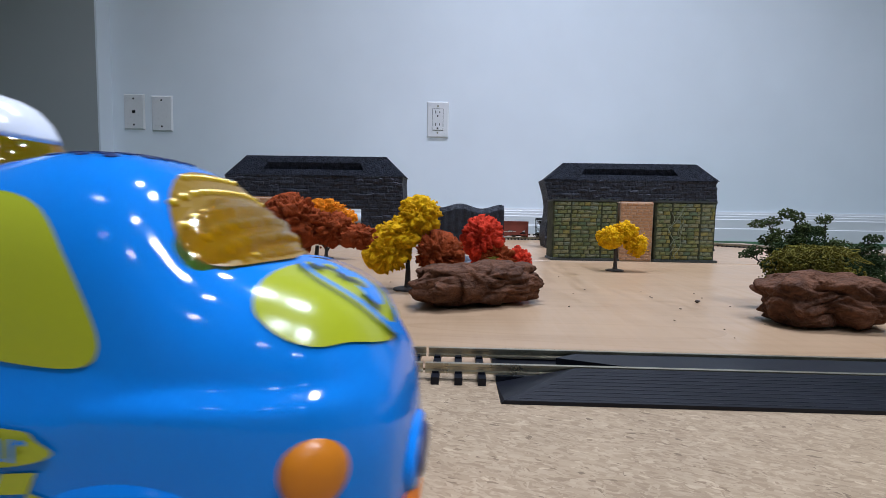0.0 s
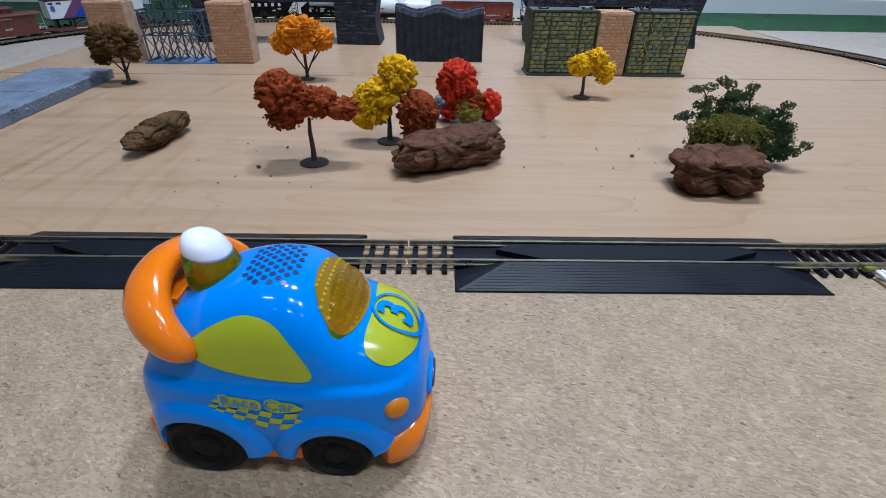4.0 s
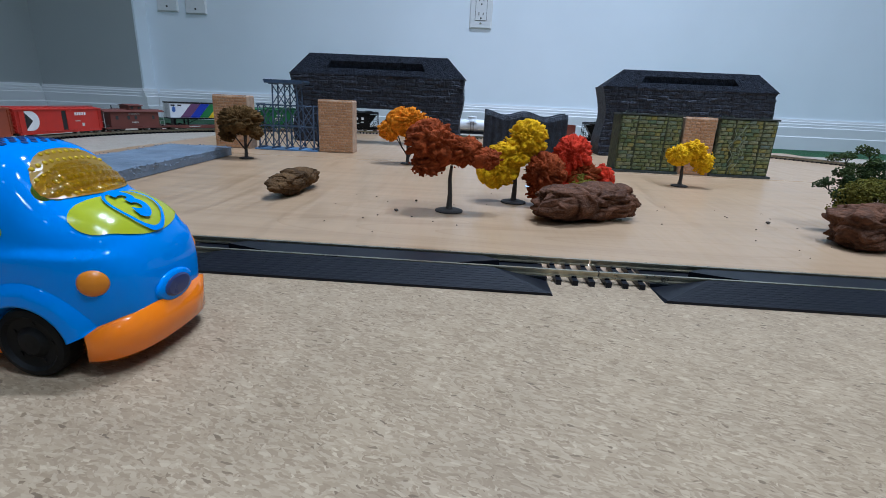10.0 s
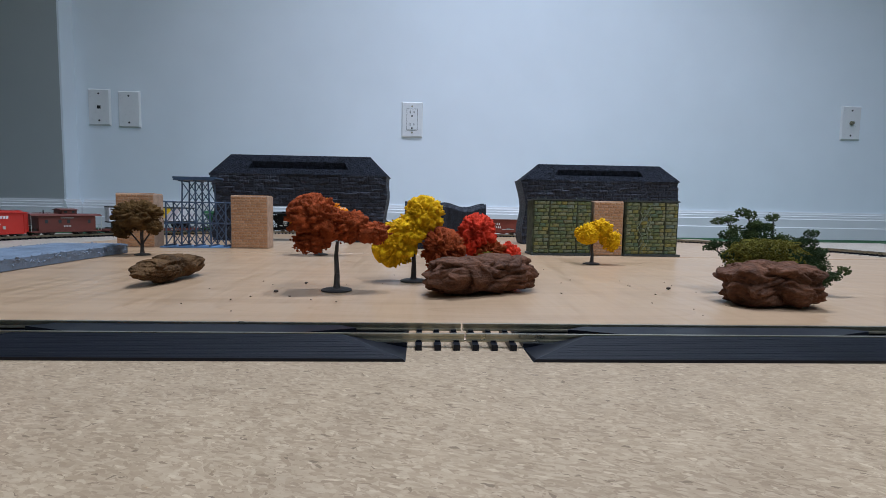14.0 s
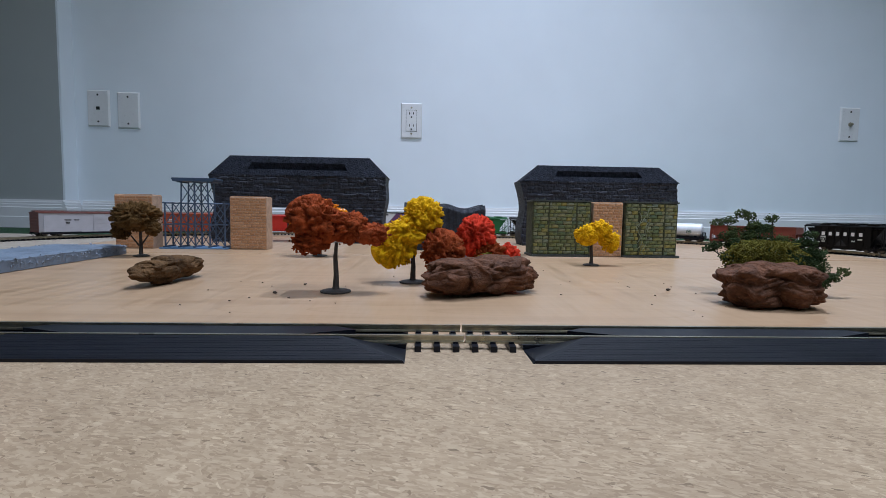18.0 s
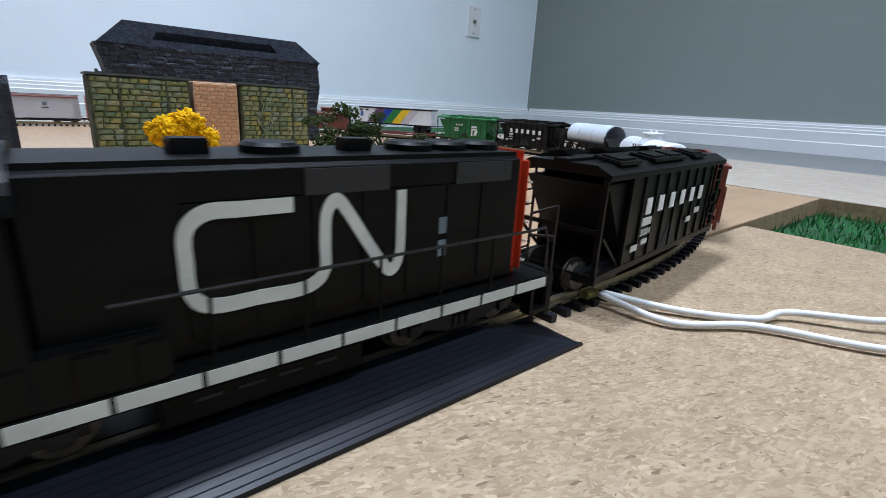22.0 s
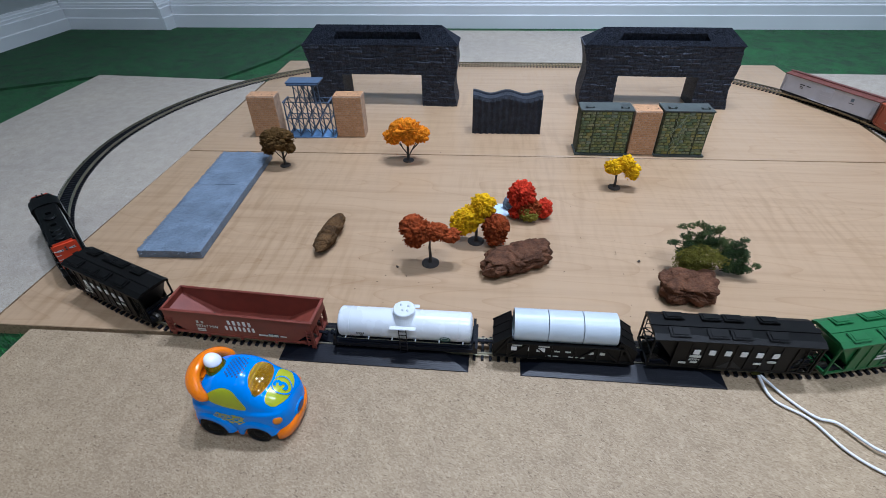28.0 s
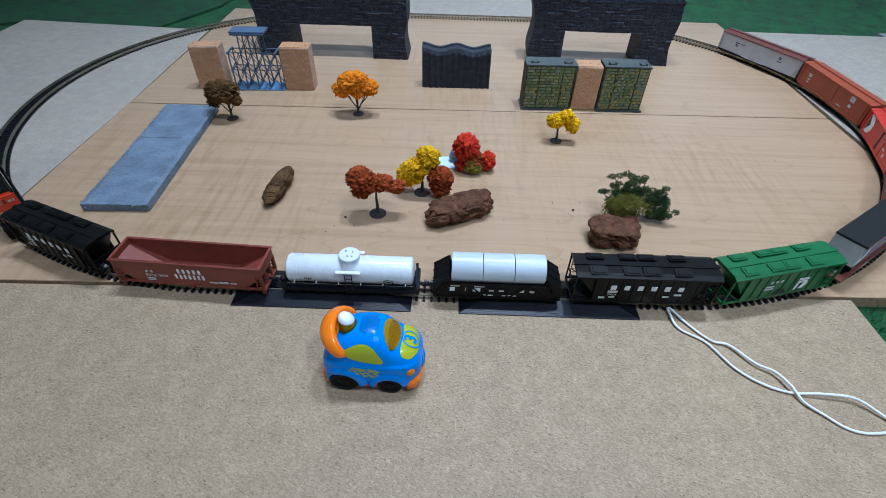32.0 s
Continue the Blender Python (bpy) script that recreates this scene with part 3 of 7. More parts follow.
def course(th, name, x0, x1, z0, z1, rows, length, face_y, depth, material, seed, uneven=0.12):
    """Lays a face of separate stones or bricks in running bond."""
    rnd = random.Random(seed)
    h = (z1 - z0) / rows
    meshes = {}
    for r in range(rows):
        x = x0 - (length * 0.5 if r % 2 else 0)
        while x < x1 - 0.0003:
            w = length * (1 + uneven * rnd.uniform(-1, 1))
            a, b = max(x, x0), min(x + w, x1)
            x += w
            if b - a < length * 0.25:
                continue
            key = (round((b - a) / length, 1), rnd.randrange(6))
            if key not in meshes:
                meshes[key] = piece_mesh(name, (b - a) * 0.96, h * 0.92, depth, material, hash(key) % 1000 + seed, 0.12 if uneven < 0.2 else 0.3)
            ob = new(name, meshes[key])
            ob.parent = th
            ob.matrix_basis = pose((a + b) / 2, face_y, z0 + (r + 0.5) * h)


def brick_tower(m, w, d, h, label, seed):
    th = thing("brick_pier", m, label, "brick pier", "tan brick piers")
    bm = bmesh.new()
    prism(bm, [(-w / 2, 0.0), (w / 2, 0.0), (w / 2, d), (-w / 2, d)], 0.0, h, "z")
    bmesh.ops.bevel(bm, geom=bm.edges[:], offset=0.0006, segments=1, affect="EDGES")
    core = part("core", bm, BRICK_CORE, th)
    part("cap", boxed(-w / 2 + 0.001, w / 2 - 0.001, 0.001, d - 0.001, h, h + 0.0008), BRICK, th)
    for x in (-0.38 * w, 0.0, 0.38 * w):
        part("peg_hole", rod((x, d * 0.4, h + 0.0004), (x, d * 0.4, h + 0.0011), 0.0011, seg=8), DARK, th)
    course(core, "brick", -w / 2 + 0.0006, w / 2 - 0.0006, 0.001, h - 0.001, 19, 0.0072, 0.0002, 0.0007, BRICK, seed)


brick_tower(pose(-0.388, 0.494, 0, 0, 0, 2), 0.050, 0.026, 0.0735, "tan brick pier with peg holes on top", 3)
brick_tower(pose(-0.2365, 0.5005, 0, 0, 0, 2), 0.050, 0.028, 0.0735, "tan brick pier beside the blue trestle", 9)
brick_tower(pose(0.2565, 0.4585, 0, 0, 0, 1), 0.041, 0.030, 0.0735, "tan brick pier between mossy green stone walls", 15)


def mossy_wall(m, w, label, seed, vine=False):
    """A thick dark wall panel faced with green stones between narrow pilasters."""
    th = thing("stone_wall", m, label, "stone wall", "mossy stone walls")
    h, d = 0.0735, 0.034
    core = part("core", boxed(-w / 2, w / 2, 0.0, d, 0.0, h, 0.0008), MOSS_CORE, th)
    part("cap", boxed(-w / 2 - 0.001, w / 2 + 0.001, -0.002, d, h, h + 0.0022, 0.0005), FRAME_DARK, th)
    part("plinth", boxed(-w / 2 - 0.002, w / 2 + 0.003, -0.0045, d, 0.0, 0.003, 0.0006), FRAME_DARK, th)
    posts = (-0.22 * w, 0.25 * w)
    for x in (-0.33 * w, 0.34 * w):
        bm = bmesh.new()
        for k in (-1, 1):
            box(bm, x + k * 0.005 - 0.0012, x + k * 0.005 + 0.0012, 0.006, 0.011, h + 0.002, h + 0.0052, 0.0004)
        box(bm, x - 0.006, x + 0.006, 0.007, 0.010, h + 0.002, h + 0.0034, 0.0003)
        part("lug", bm, FRAME_DARK, th)
    edges = [-w / 2 + 0.001, posts[0], posts[1], w / 2 - 0.001]
    for x in posts:
        part("pilaster", boxed(x - 0.0007, x + 0.0007, -0.0012, 0.001, 0.003, h), PILASTER, th)
    for k in range(3):
        course(core, "stone", edges[k] + 0.0008, edges[k + 1] - 0.0008, 0.0032, h - 0.0005, 14, 0.0088, 0.0002, 0.0013, MOSS_STONE, seed + k, 0.45)
    rnd = random.Random(seed)
    for k in range(5 if vine else 0):
        x0, z0 = rnd.uniform(-0.022, 0.008), 0.004 + 0.008 * k
        pts = [(x0, -0.0018, z0)]
        for _ in range(7):
            x0, z0 = x0 + rnd.uniform(-0.005, 0.006), min(h - 0.004, z0 + rnd.uniform(0.003, 0.010))
            pts.append((x0, -0.0019, z0))
        part("vine_strand", tube(bmesh.new(), smooth_line(pts, 4), 0.00045, 5), VINE, th, "pale moulded vine")


mossy_wall(pose(0.193, 0.457, 0, 0, 0, 1), 0.080, "mossy green stone wall panel with a dark cap", 21)
mossy_wall(pose(0.3165, 0.459, 0, 0, 0, 0.5), 0.074, "mossy green stone wall panel with a creeping vine", 41, True)

TRESTLE = mat("slate_blue_plastic", (0.065, 0.105, 0.17), 0.5, var=0.2, scale=80, fine=700, bump=0.1)
TRESTLE_BASE = mat("light_blue_plastic", (0.15, 0.30, 0.52), 0.5, var=0.15, scale=60)


def trestle():
    """A slate blue trestle: a base tray, rows of braced posts, and a taller deck at one end."""
    th = thing("trestle", pose(-0.309, 0.494, 0, 0, 0, 2), "slate blue plastic trestle on a light blue base", "trestle")
    w, d = 0.092, 0.034
    part("base_tray", boxed(-w / 2, w / 2, 0.0, d, 0.0, 0.0022, 0.0004), TRESTLE_BASE, th)
    for k in range(5):
        x = -w / 2 + 0.006 + k * (w - 0.012) / 4
        part("sill", boxed(x - 0.0016, x + 0.0016, 0.001, d - 0.001, 0.0021, 0.0042, 0.0003), TRESTLE, th)
        tall = 1 <= k <= 3
        h = 0.093 if tall else 0.064
        for y in (0.006, d - 0.006):
            part("post", rod((x, y, 0.004), (x - 0.0 if not tall else x * 0.86 + 0.0, y, h), 0.00125, 0.0011, 6), TRESTLE, th)
        for z in (0.034, h):
            part("cap_beam", boxed(x - 0.0012, x + 0.0012, 0.002, d - 0.002, z - 0.0015, z + 0.0005), TRESTLE, th)
    for k in range(4):
        xa, xb = (-w / 2 + 0.006 + i * (w - 0.012) / 4 for i in (k, k + 1))
        for y in (0.006, d - 0.006):
            for z0, z1 in ((0.004, 0.034), (0.034, 0.064)):
                part("brace", rod((xa, y, z0), (xb, y, z1), 0.0007, seg=5), TRESTLE, th)
                part("brace", rod((xb, y, z0), (xa, y, z1), 0.0007, seg=5), TRESTLE, th)
            part("girt", rod((xa, y, 0.034), (xb, y, 0.034), 0.0009, seg=5), TRESTLE, th)
            part("girt", rod((xa, y, 0.063), (xb, y, 0.063), 0.0009, seg=5), TRESTLE, th)
    for k in (1, 2):
        xa, xb = ((-w / 2 + 0.006 + i * (w - 0.012) / 4) * 0.92 for i in (k, k + 1))
        for y in (0.006, d - 0.006):
            part("brace", rod((xa, y, 0.064), (xb, y, 0.092), 0.0007, seg=5), TRESTLE, th)
            part("brace", rod((xb, y, 0.064), (xa, y, 0.092), 0.0007, seg=5), TRESTLE, th)
    part("deck", boxed(-0.027, 0.027, 0.0, d, 0.093, 0.0955, 0.0004), TRESTLE, th)
    part("deck_edge", boxed(-0.029, 0.029, 0.002, d - 0.002, 0.0955, 0.098, 0.0004), TRESTLE, th)


trestle()

SLAB = mat("slate_blue_slab", (0.135, 0.175, 0.225), 0.5, var=0.25, scale=40, fine=260, bump=0.9, dist=0.0015)

CRUST = mat("glossy_pale_blue_crust", (0.15, 0.19, 0.24), 0.6, var=0.3, scale=200, fine=900)


def slab_road():
    """Two flat blue-grey slabs end to end, with a rough top and shiny broken edges."""
    c = [Vector(v) for v in ((-0.412, 0.139), (-0.332, 0.1425), (-0.349, 0.411), (-0.431, 0.409))]
    for k, (f0, f1) in enumerate(((0.0, 0.60), (0.602, 1.0))):
        a, b, d, e = c[0].lerp(c[3], f0), c[1].lerp(c[2], f0), c[1].lerp(c[2], f1), c[0].lerp(c[3], f1)
        bm = bmesh.new()
        nx, ny = 14, 26 if k == 0 else 18
        top, low = [], []
        for i in range(ny + 1):
            rt, rl = [], []
            for j in range(nx + 1):
                u, v = j / nx, i / ny
                p = a.lerp(b, u).lerp(e.lerp(d, u), v)
                edge = min(u, 1 - u) * 0.08 < 0.004 or min(v, 1 - v) * 0.15 < 0.003
                z = 0.0115 + 0.0006 * noise.noise(Vector((p.x * 120, p.y * 120, k))) - (0.0012 + 0.001 * abs(noise.noise(Vector((p.x * 300, p.y * 300, 2)))) if edge else 0)
                rt.append(bm.verts.new((p.x, p.y, z)))
                o = Vector((p.x, p.y))
                rl.append(bm.verts.new((o.x, o.y, 0.0003)))
            top.append(rt)
            low.append(rl)
        fs = []
        for g in (top, low):
            for i in range(ny):
                for j in range(nx):
                    fs.append(bm.faces.new((g[i][j], g[i][j + 1], g[i + 1][j + 1], g[i + 1][j])))
        for i in range(ny):
            for j in (0, nx):
                fs.append(bm.faces.new((top[i][j], top[i + 1][j], low[i + 1][j], low[i][j])))
        for i in (0, ny):
            for j in range(nx):
                fs.append(bm.faces.new((top[i][j], top[i][j + 1], low[i][j + 1], low[i][j])))
        bmesh.ops.recalc_face_normals(bm, faces=fs)
        slab_ob = part("stone_slab", bm, SLAB)
        rng = np.random.default_rng(31 + k)
        pts = []
        for p0, p1 in ((b, d), (a, e), (a, b) if k == 0 else (e, d)):
            for _ in range(int(70 * (p1 - p0).length / 0.1)):
                q = p0.lerp(p1, rng.random())
                pts.append((q.x + rng.normal() * 0.0006, q.y + rng.normal() * 0.0006, rng.uniform(0.0035, 0.0118), rng.uniform(0.0005, 0.0013)))
        vs = [(x + r * vx, y + r * vy, z + r * vz) for x, y, z, r in pts for vx, vy, vz in ((1, 0, 0), (-1, 0, 0), (0, 1, 0), (0, -1, 0), (0, 0, 0.7), (0, 0, -0.7))]
        fs = [tuple(6 * n + i for i in tri) for n in range(len(pts)) for tri in ((0, 2, 4), (2, 1, 4), (1, 3, 4), (3, 0, 4), (2, 0, 5), (1, 2, 5), (3, 1, 5), (0, 3, 5))]
        me = bpy.data.meshes.new("edge_crust")
        me.from_pydata(vs, [], fs)
        me.materials.append(CRUST)
        crust = new("edge_crust", me)
        crust.parent = slab_ob
        tagged(crust, "shiny pale blue broken edge", "", "", "stuff")
        tagged(slab_ob, "slate blue rough-topped slab lying on plywood", "slab", "blue slabs")


slab_road()


# ---- rocks ----
ROCK = mat("red_brown_bark_rock", (0.098, 0.042, 0.022), 0.7, var=0.6, scale=60, fine=480, bump=1.0, dist=0.0012, stretch=(1, 1, 1.4), spec=0.15)
ROCK_OLIVE = mat("brown_olive_rock", (0.095, 0.050, 0.020), 0.8, var=0.6, scale=50, fine=420, bump=1.0, dist=0.002, stretch=(1, 1, 1.4), spec=0.15)


def rock(m, size, seed, material, label, power=3.2, layers=900):
    """A layered lump: a superellipsoid cut by noise, with ledges and a crack."""
    bm = bmesh.new()
    bmesh.ops.create_icosphere(bm, subdivisions=6, radius=1.0)
    sx, sy, sz = size
    for v in bm.verts:
        p = v.co.normalized()
        k = (abs(p.x) ** power + abs(p.y) ** power + abs(p.z) ** power) ** (-1 / power)
        q = p * k
        w = Vector((q.x * sx, q.y * sy, q.z * sz)) / 0.02
        n1 = noise.noise(Vector((w.x * 0.9 + seed, w.y * 0.9, w.z * 0.9)))
        n2 = noise.noise(Vector((w.x * 2.1 + seed, w.y * 2.1, w.z * 2.6)))
        warp = 0.35 * noise.noise(Vector((w.x * 1.3, w.y * 1.3 + seed, w.z)))
        n3 = noise.noise(Vector((w.x * 1.1 + seed, w.y * 1.1, (w.z + warp) * 6.0)))
        n4 = noise.noise(Vector((w.x * 9 + seed, w.y * 9, w.z * 12)))
        n5 = noise.noise(Vector((w.x * 0.8 + seed * 2, w.y * 0.8, (w.z + warp) * 2.4 + seed)))
        n6 = noise.noise(Vector((w.x * 4.2 + seed * 3, w.y * 4.2, (w.z + warp) * 5.5)))
        face = 1 - 0.75 * abs(p.x) ** 2
        f = 1 + 0.13 * n1 + 0.075 * math.tanh(3.5 * n2) + (0.3 + 0.7 * face) * (0.045 * math.tanh(5 * n3) - 0.050 * max(0.0, 1 - abs(n6) * 7)) + 0.016 * n4 - 0.15 * face * max(0.0, 1 - abs(n5) * 7)
        q *= f
        q.x, q.y = q.x * (1 - 0.04 * max(0.0, -p.z)), q.y * (1 - 0.08 * max(0.0, -p.z))
        v.co = Vector((q.x * sx, q.y * sy, max(0.0004, sz * (1 + q.z))))
    ob = part("rock", bm, material, None, smooth=True)
    ob.matrix_basis = m
    return tagged(ob, label, "rock", "rocks on the plywood")


rock(pose(0.049, 0.156, 0, 0, 0, 26), (0.0435, 0.019, 0.0126), 11.3, ROCK, "long red-brown layered rock lying on plywood")
rock(pose(0.2285, 0.119, 0, 0, 0, -4), (0.0280, 0.0205, 0.0132), 4.7, ROCK, "red-brown cracked rock in front of a green bush", 4.0)
rock(pose(-0.186, 0.193, 0, 0, 0, 84), (0.036, 0.0122, 0.0095), 23.1, ROCK_OLIVE, "small brown rock with an olive patch", 2.4)
GREY_STONE = mat("blue_grey_pebble", (0.11, 0.14, 0.18), 0.5, var=0.3, scale=120, bump=0.3)
rock(pose(0.041, 0.283, 0, 0, 0, 20), (0.008, 0.008, 0.009), 8.2, GREY_STONE, "small blue-grey pebble beside the red bush", 2.4)
PAPER = mat("pale_blue_paper", (0.55, 0.68, 0.8), 0.6, var=0.05)
tagged(part("paper_scrap", boxed(0.018, 0.048, 0.262, 0.292, 0.0, 0.0006), PAPER), "pale blue paper scrap under the red bush", "paper")


# ---- trees of foam ----
TRUNK = mat("dark_plastic_trunk", (0.030, 0.025, 0.022), 0.6, var=0.3, scale=120, bump=0.3)


def foam(name, col, var=0.35):
    return mat(name, col, 0.85, var=var, scale=160, fine=1100, bump=1.0, dist=0.0012, island=0.0, spec=0.12)


RUST, YELLOW, GOLD, ORANGE = foam("rust_foam", (0.30, 0.058, 0.016)), foam("yellow_foam", (0.90, 0.44, 0.008)), foam("gold_foam", (0.95, 0.45, 0.007)), foam("orange_foam", (0.78, 0.23, 0.012))
RED, OLIVE, BROWN = foam("red_foam", (0.58, 0.042, 0.018)), foam("olive_foam", (0.22, 0.19, 0.03)), foam("brown_foam", (0.105, 0.056, 0.018))


def ico_template():
    bm = bmesh.new()
    bmesh.ops.create_icosphere(bm, subdivisions=1, radius=1.0)
    vs, fs = np.array([v.co[:] for v in bm.verts]), np.array([[v.index for v in f.verts] for f in bm.faces])
    bm.free()
    return vs, fs


ICO_V, ICO_F = ico_template()


def clumps(name, centre, radii, count, size, seed, material, th):
    """Fills an ellipsoid with small crumpled tufts, most of them near its skin."""
    count, size = int(count * 3.6), size * 0.50
    rng = np.random.default_rng(seed)
    d = rng.normal(size=(count, 3))
    d /= np.linalg.norm(d, axis=1)[:, None]
    bulge = 1 + 0.16 * np.sin(d[:, :1] * 5 + seed) * np.cos(d[:, 2:] * 4 + seed * 2) + 0.10 * np.sin(d[:, 1:2] * 9 + seed)
    p = np.array(centre) + d * np.array(radii) * bulge * rng.uniform(0.15, 1.0, (count, 1)) ** 0.5
    r = size * rng.uniform(0.55, 1.25, (count, 1, 1))
    turn = rng.normal(size=(count, 3, 3))
    turn = np.linalg.qr(turn)[0]
    base = np.einsum("nij,vj->nvi", turn, ICO_V)
    ph = rng.uniform(0, 6.3, (count, 1))
    lump = 1 + 0.22 * np.sin(base[:, :, 0] * 4 + ph) * np.sin(base[:, :, 1] * 5 + ph * 2) + 0.16 * np.sin(base[:, :, 2] * 9 + ph * 3) + rng.uniform(-0.20, 0.20, base.shape[:2])
    vs = (p[:, None, :] + base * r * lump[:, :, None]).reshape(-1, 3)
    fs = (ICO_F[None] + (np.arange(count) * len(ICO_V))[:, None, None]).reshape(-1, 3)
    me = bpy.data.meshes.new(name)
    me.from_pydata(vs.tolist(), [], fs.tolist())
    me.polygons.foreach_set("use_smooth", [False] * len(fs))
    me.materials.append(material)
    ob = new(name, me)
    ob.parent = th
    return ob


def ball_template():
    bm = bmesh.new()
    bmesh.ops.create_icosphere(bm, subdivisions=5, radius=1.0)
    vs, fs = np.array([v.co[:] for v in bm.verts]), [[v.index for v in f.verts] for f in bm.faces]
    bm.free()
    return vs, fs


BALL_V, BALL_F = ball_template()


def waves(p, freq, rng, n=7):
    """Smooth noise from a few warped waves, about -1 to 1."""
    out = np.zeros(len(p))
    warp = np.sin(p @ rng.normal(size=(3, 3)) * freq * 0.6 + rng.uniform(0, 6.3, 3)) * 0.9
    for _ in range(n):
        d = rng.normal(size=3)
        d *= freq / np.linalg.norm(d)
        out += np.sin(p @ d + warp @ rng.normal(size=3) + rng.uniform(0, 6.3))
    return out / math.sqrt(n) * 0.8


def foam_lump(name, centre, radii, seed, material, th):
    """One lobe of foam: a ball crumpled by folds and pits of several sizes."""
    rng = np.random.default_rng(seed)
    scale = float(np.mean(radii)) / 0.014
    f = 1 + 0.20 * waves(BALL_V, 2.0 * scale, rng)
    for freq, amp in ((3.6, 0.24), (8.5, 0.30), (17.0, 0.24), (34.0, 0.16)):
        f += amp * (-0.50 + np.abs(waves(BALL_V, freq * scale, rng)))
    vs = np.array(centre) + BALL_V * np.array(radii) * np.clip(f, 0.45, 1.24)[:, None] * 0.97
    vs[:, 2] = np.maximum(vs[:, 2], 0.0004)
    me = bpy.data.meshes.new(name)
    me.from_pydata(vs.tolist(), [], BALL_F)
    me.polygons.foreach_set("use_smooth", [True] * len(BALL_F))
    me.materials.append(material)
    ob = new(name, me)
    ob.parent = th
    return ob


def tree(m, lobes, trunk_h, label, base_r=0.0105, limbs=(), twigs=0, bark=None, seed=1):
    """lobes: material, centre, radii, count, tuft size."""
    th = thing("tree", m, label, "tree", "model trees")
    bk = bark or TRUNK
    part("base_disc", revolve(bmesh.new(), [(base_r, 0.0), (base_r, 0.0008), (base_r * 0.8, 0.0015), (0.0026, 0.0022), (0.0021, 0.004)], 20), bk, th)
    bm = bmesh.new()
    pts = [(0, 0, 0.0015), (0.0003, 0, trunk_h * 0.35), (-0.0004, 0.0003, trunk_h * 0.7), (0.0005, 0, trunk_h)]
    for (a, b), (r0, r1) in zip(zip(pts, pts[1:]), ((0.0023, 0.0018), (0.0018, 0.0015), (0.0015, 0.0011))):
        cyl(bm, a, b, r0, r1, 8)
    part("trunk", bm, bk, th)
    for a, b in limbs:
        part("limb", rod(a, b, 0.0011, 0.0006, 6), bk, th)
    for k, (mt, c, rad, n, size) in enumerate(lobes):
        foam_lump("crown", c, rad, seed * 10 + k, mt, th)
        clumps("tuft", c, tuple(1.0 * v for v in rad), n // 2, size * 0.72, seed * 10 + k, mt, th)
    return th


tree(pose(-0.053, 0.154, 0), [(RUST, (-0.014, 0, 0.049), (0.018, 0.014, 0.0150), 330, 0.0030), (RUST, (0.007, 0.002, 0.044), (0.014, 0.011, 0.0110), 200, 0.0028), (RUST, (0.025, 0.003, 0.040), (0.011, 0.009, 0.0075), 130, 0.0026), (RUST, (-0.018, 0, 0.033), (0.012, 0.010, 0.0080), 110, 0.0026)], 0.034, "tree with a rust red foam crown on a black disc", seed=2)
tree(pose(-0.001, 0.202, 0), [(YELLOW, (-0.015, 0, 0.028), (0.0155, 0.013, 0.0150), 260, 0.0029), (YELLOW, (-0.004, 0, 0.041), (0.017, 0.012, 0.0110), 200, 0.0028), (YELLOW, (0.007, 0.001, 0.053), (0.0155, 0.012, 0.0130), 240, 0.0029)], 0.040, "tree with a yellow foam crown on a black disc", seed=3)
tree(pose(0.196, 0.349, 0), [(GOLD, (-0.006, 0, 0.0345), (0.0125, 0.010, 0.0105), 170, 0.0026), (GOLD, (0.009, 0.001, 0.0410), (0.0120, 0.010, 0.0095), 170, 0.0026), (GOLD, (0.0205, -0.001, 0.0275), (0.0110, 0.010, 0.0120), 150, 0.0026)], 0.028, "small golden yellow foam tree on a black disc", base_r=0.009, seed=4)
tree(pose(-0.12, 0.417, 0), [(ORANGE, (0.0, 0, 0.053), (0.024, 0.018, 0.0160), 360, 0.0029), (ORANGE, (-0.024, 0, 0.041), (0.014, 0.013, 0.0120), 150, 0.0028), (ORANGE, (0.021, 0, 0.046), (0.014, 0.012, 0.0130), 150, 0.0028), (ORANGE, (0.004, -0.008, 0.038), (0.010, 0.009, 0.0070), 70, 0.0028)], 0.038, "tree with an orange foam crown and forked trunk", base_r=0.009, seed=5,
     limbs=[((0, 0, 0.006), (0.016, 0.002, 0.036)), ((0, 0, 0.010), (-0.018, 0, 0.036)), ((0, 0, 0.008), (0.004, -0.008, 0.038)), ((0.008, 0, 0.020), (0.022, 0, 0.036)), ((-0.008, 0, 0.021), (-0.012, -0.004, 0.036))])
tree(pose(-0.318, 0.387, 0), [(BROWN, (-0.004, 0, 0.045), (0.024, 0.018, 0.0160), 330, 0.0024), (BROWN, (-0.022, 0, 0.029), (0.011, 0.010, 0.0105), 110, 0.0024), (BROWN, (0.014, -0.002, 0.032), (0.009, 0.008, 0.008), 60, 0.0020)], 0.036, "tree with a dark brown ragged crown", base_r=0.0085, seed=6,
     limbs=[((0, 0, 0.012), (0.014, 0, 0.032)), ((0, 0, 0.010), (-0.016, 0, 0.03)), ((0, 0, 0.014), (0.006, -0.007, 0.034))])


def bush(m, lobes, label, seed):
    th = thing("bush", m, label, "bush", "model bushes")
    for k, (mt, c, rad, n, size) in enumerate(lobes):
        foam_lump("foliage", c, rad, seed * 10 + k, mt, th)
        clumps("tuft", c, tuple(1.0 * v for v in rad), n // 2, size * 0.72, seed * 10 + k, mt, th)
    return th


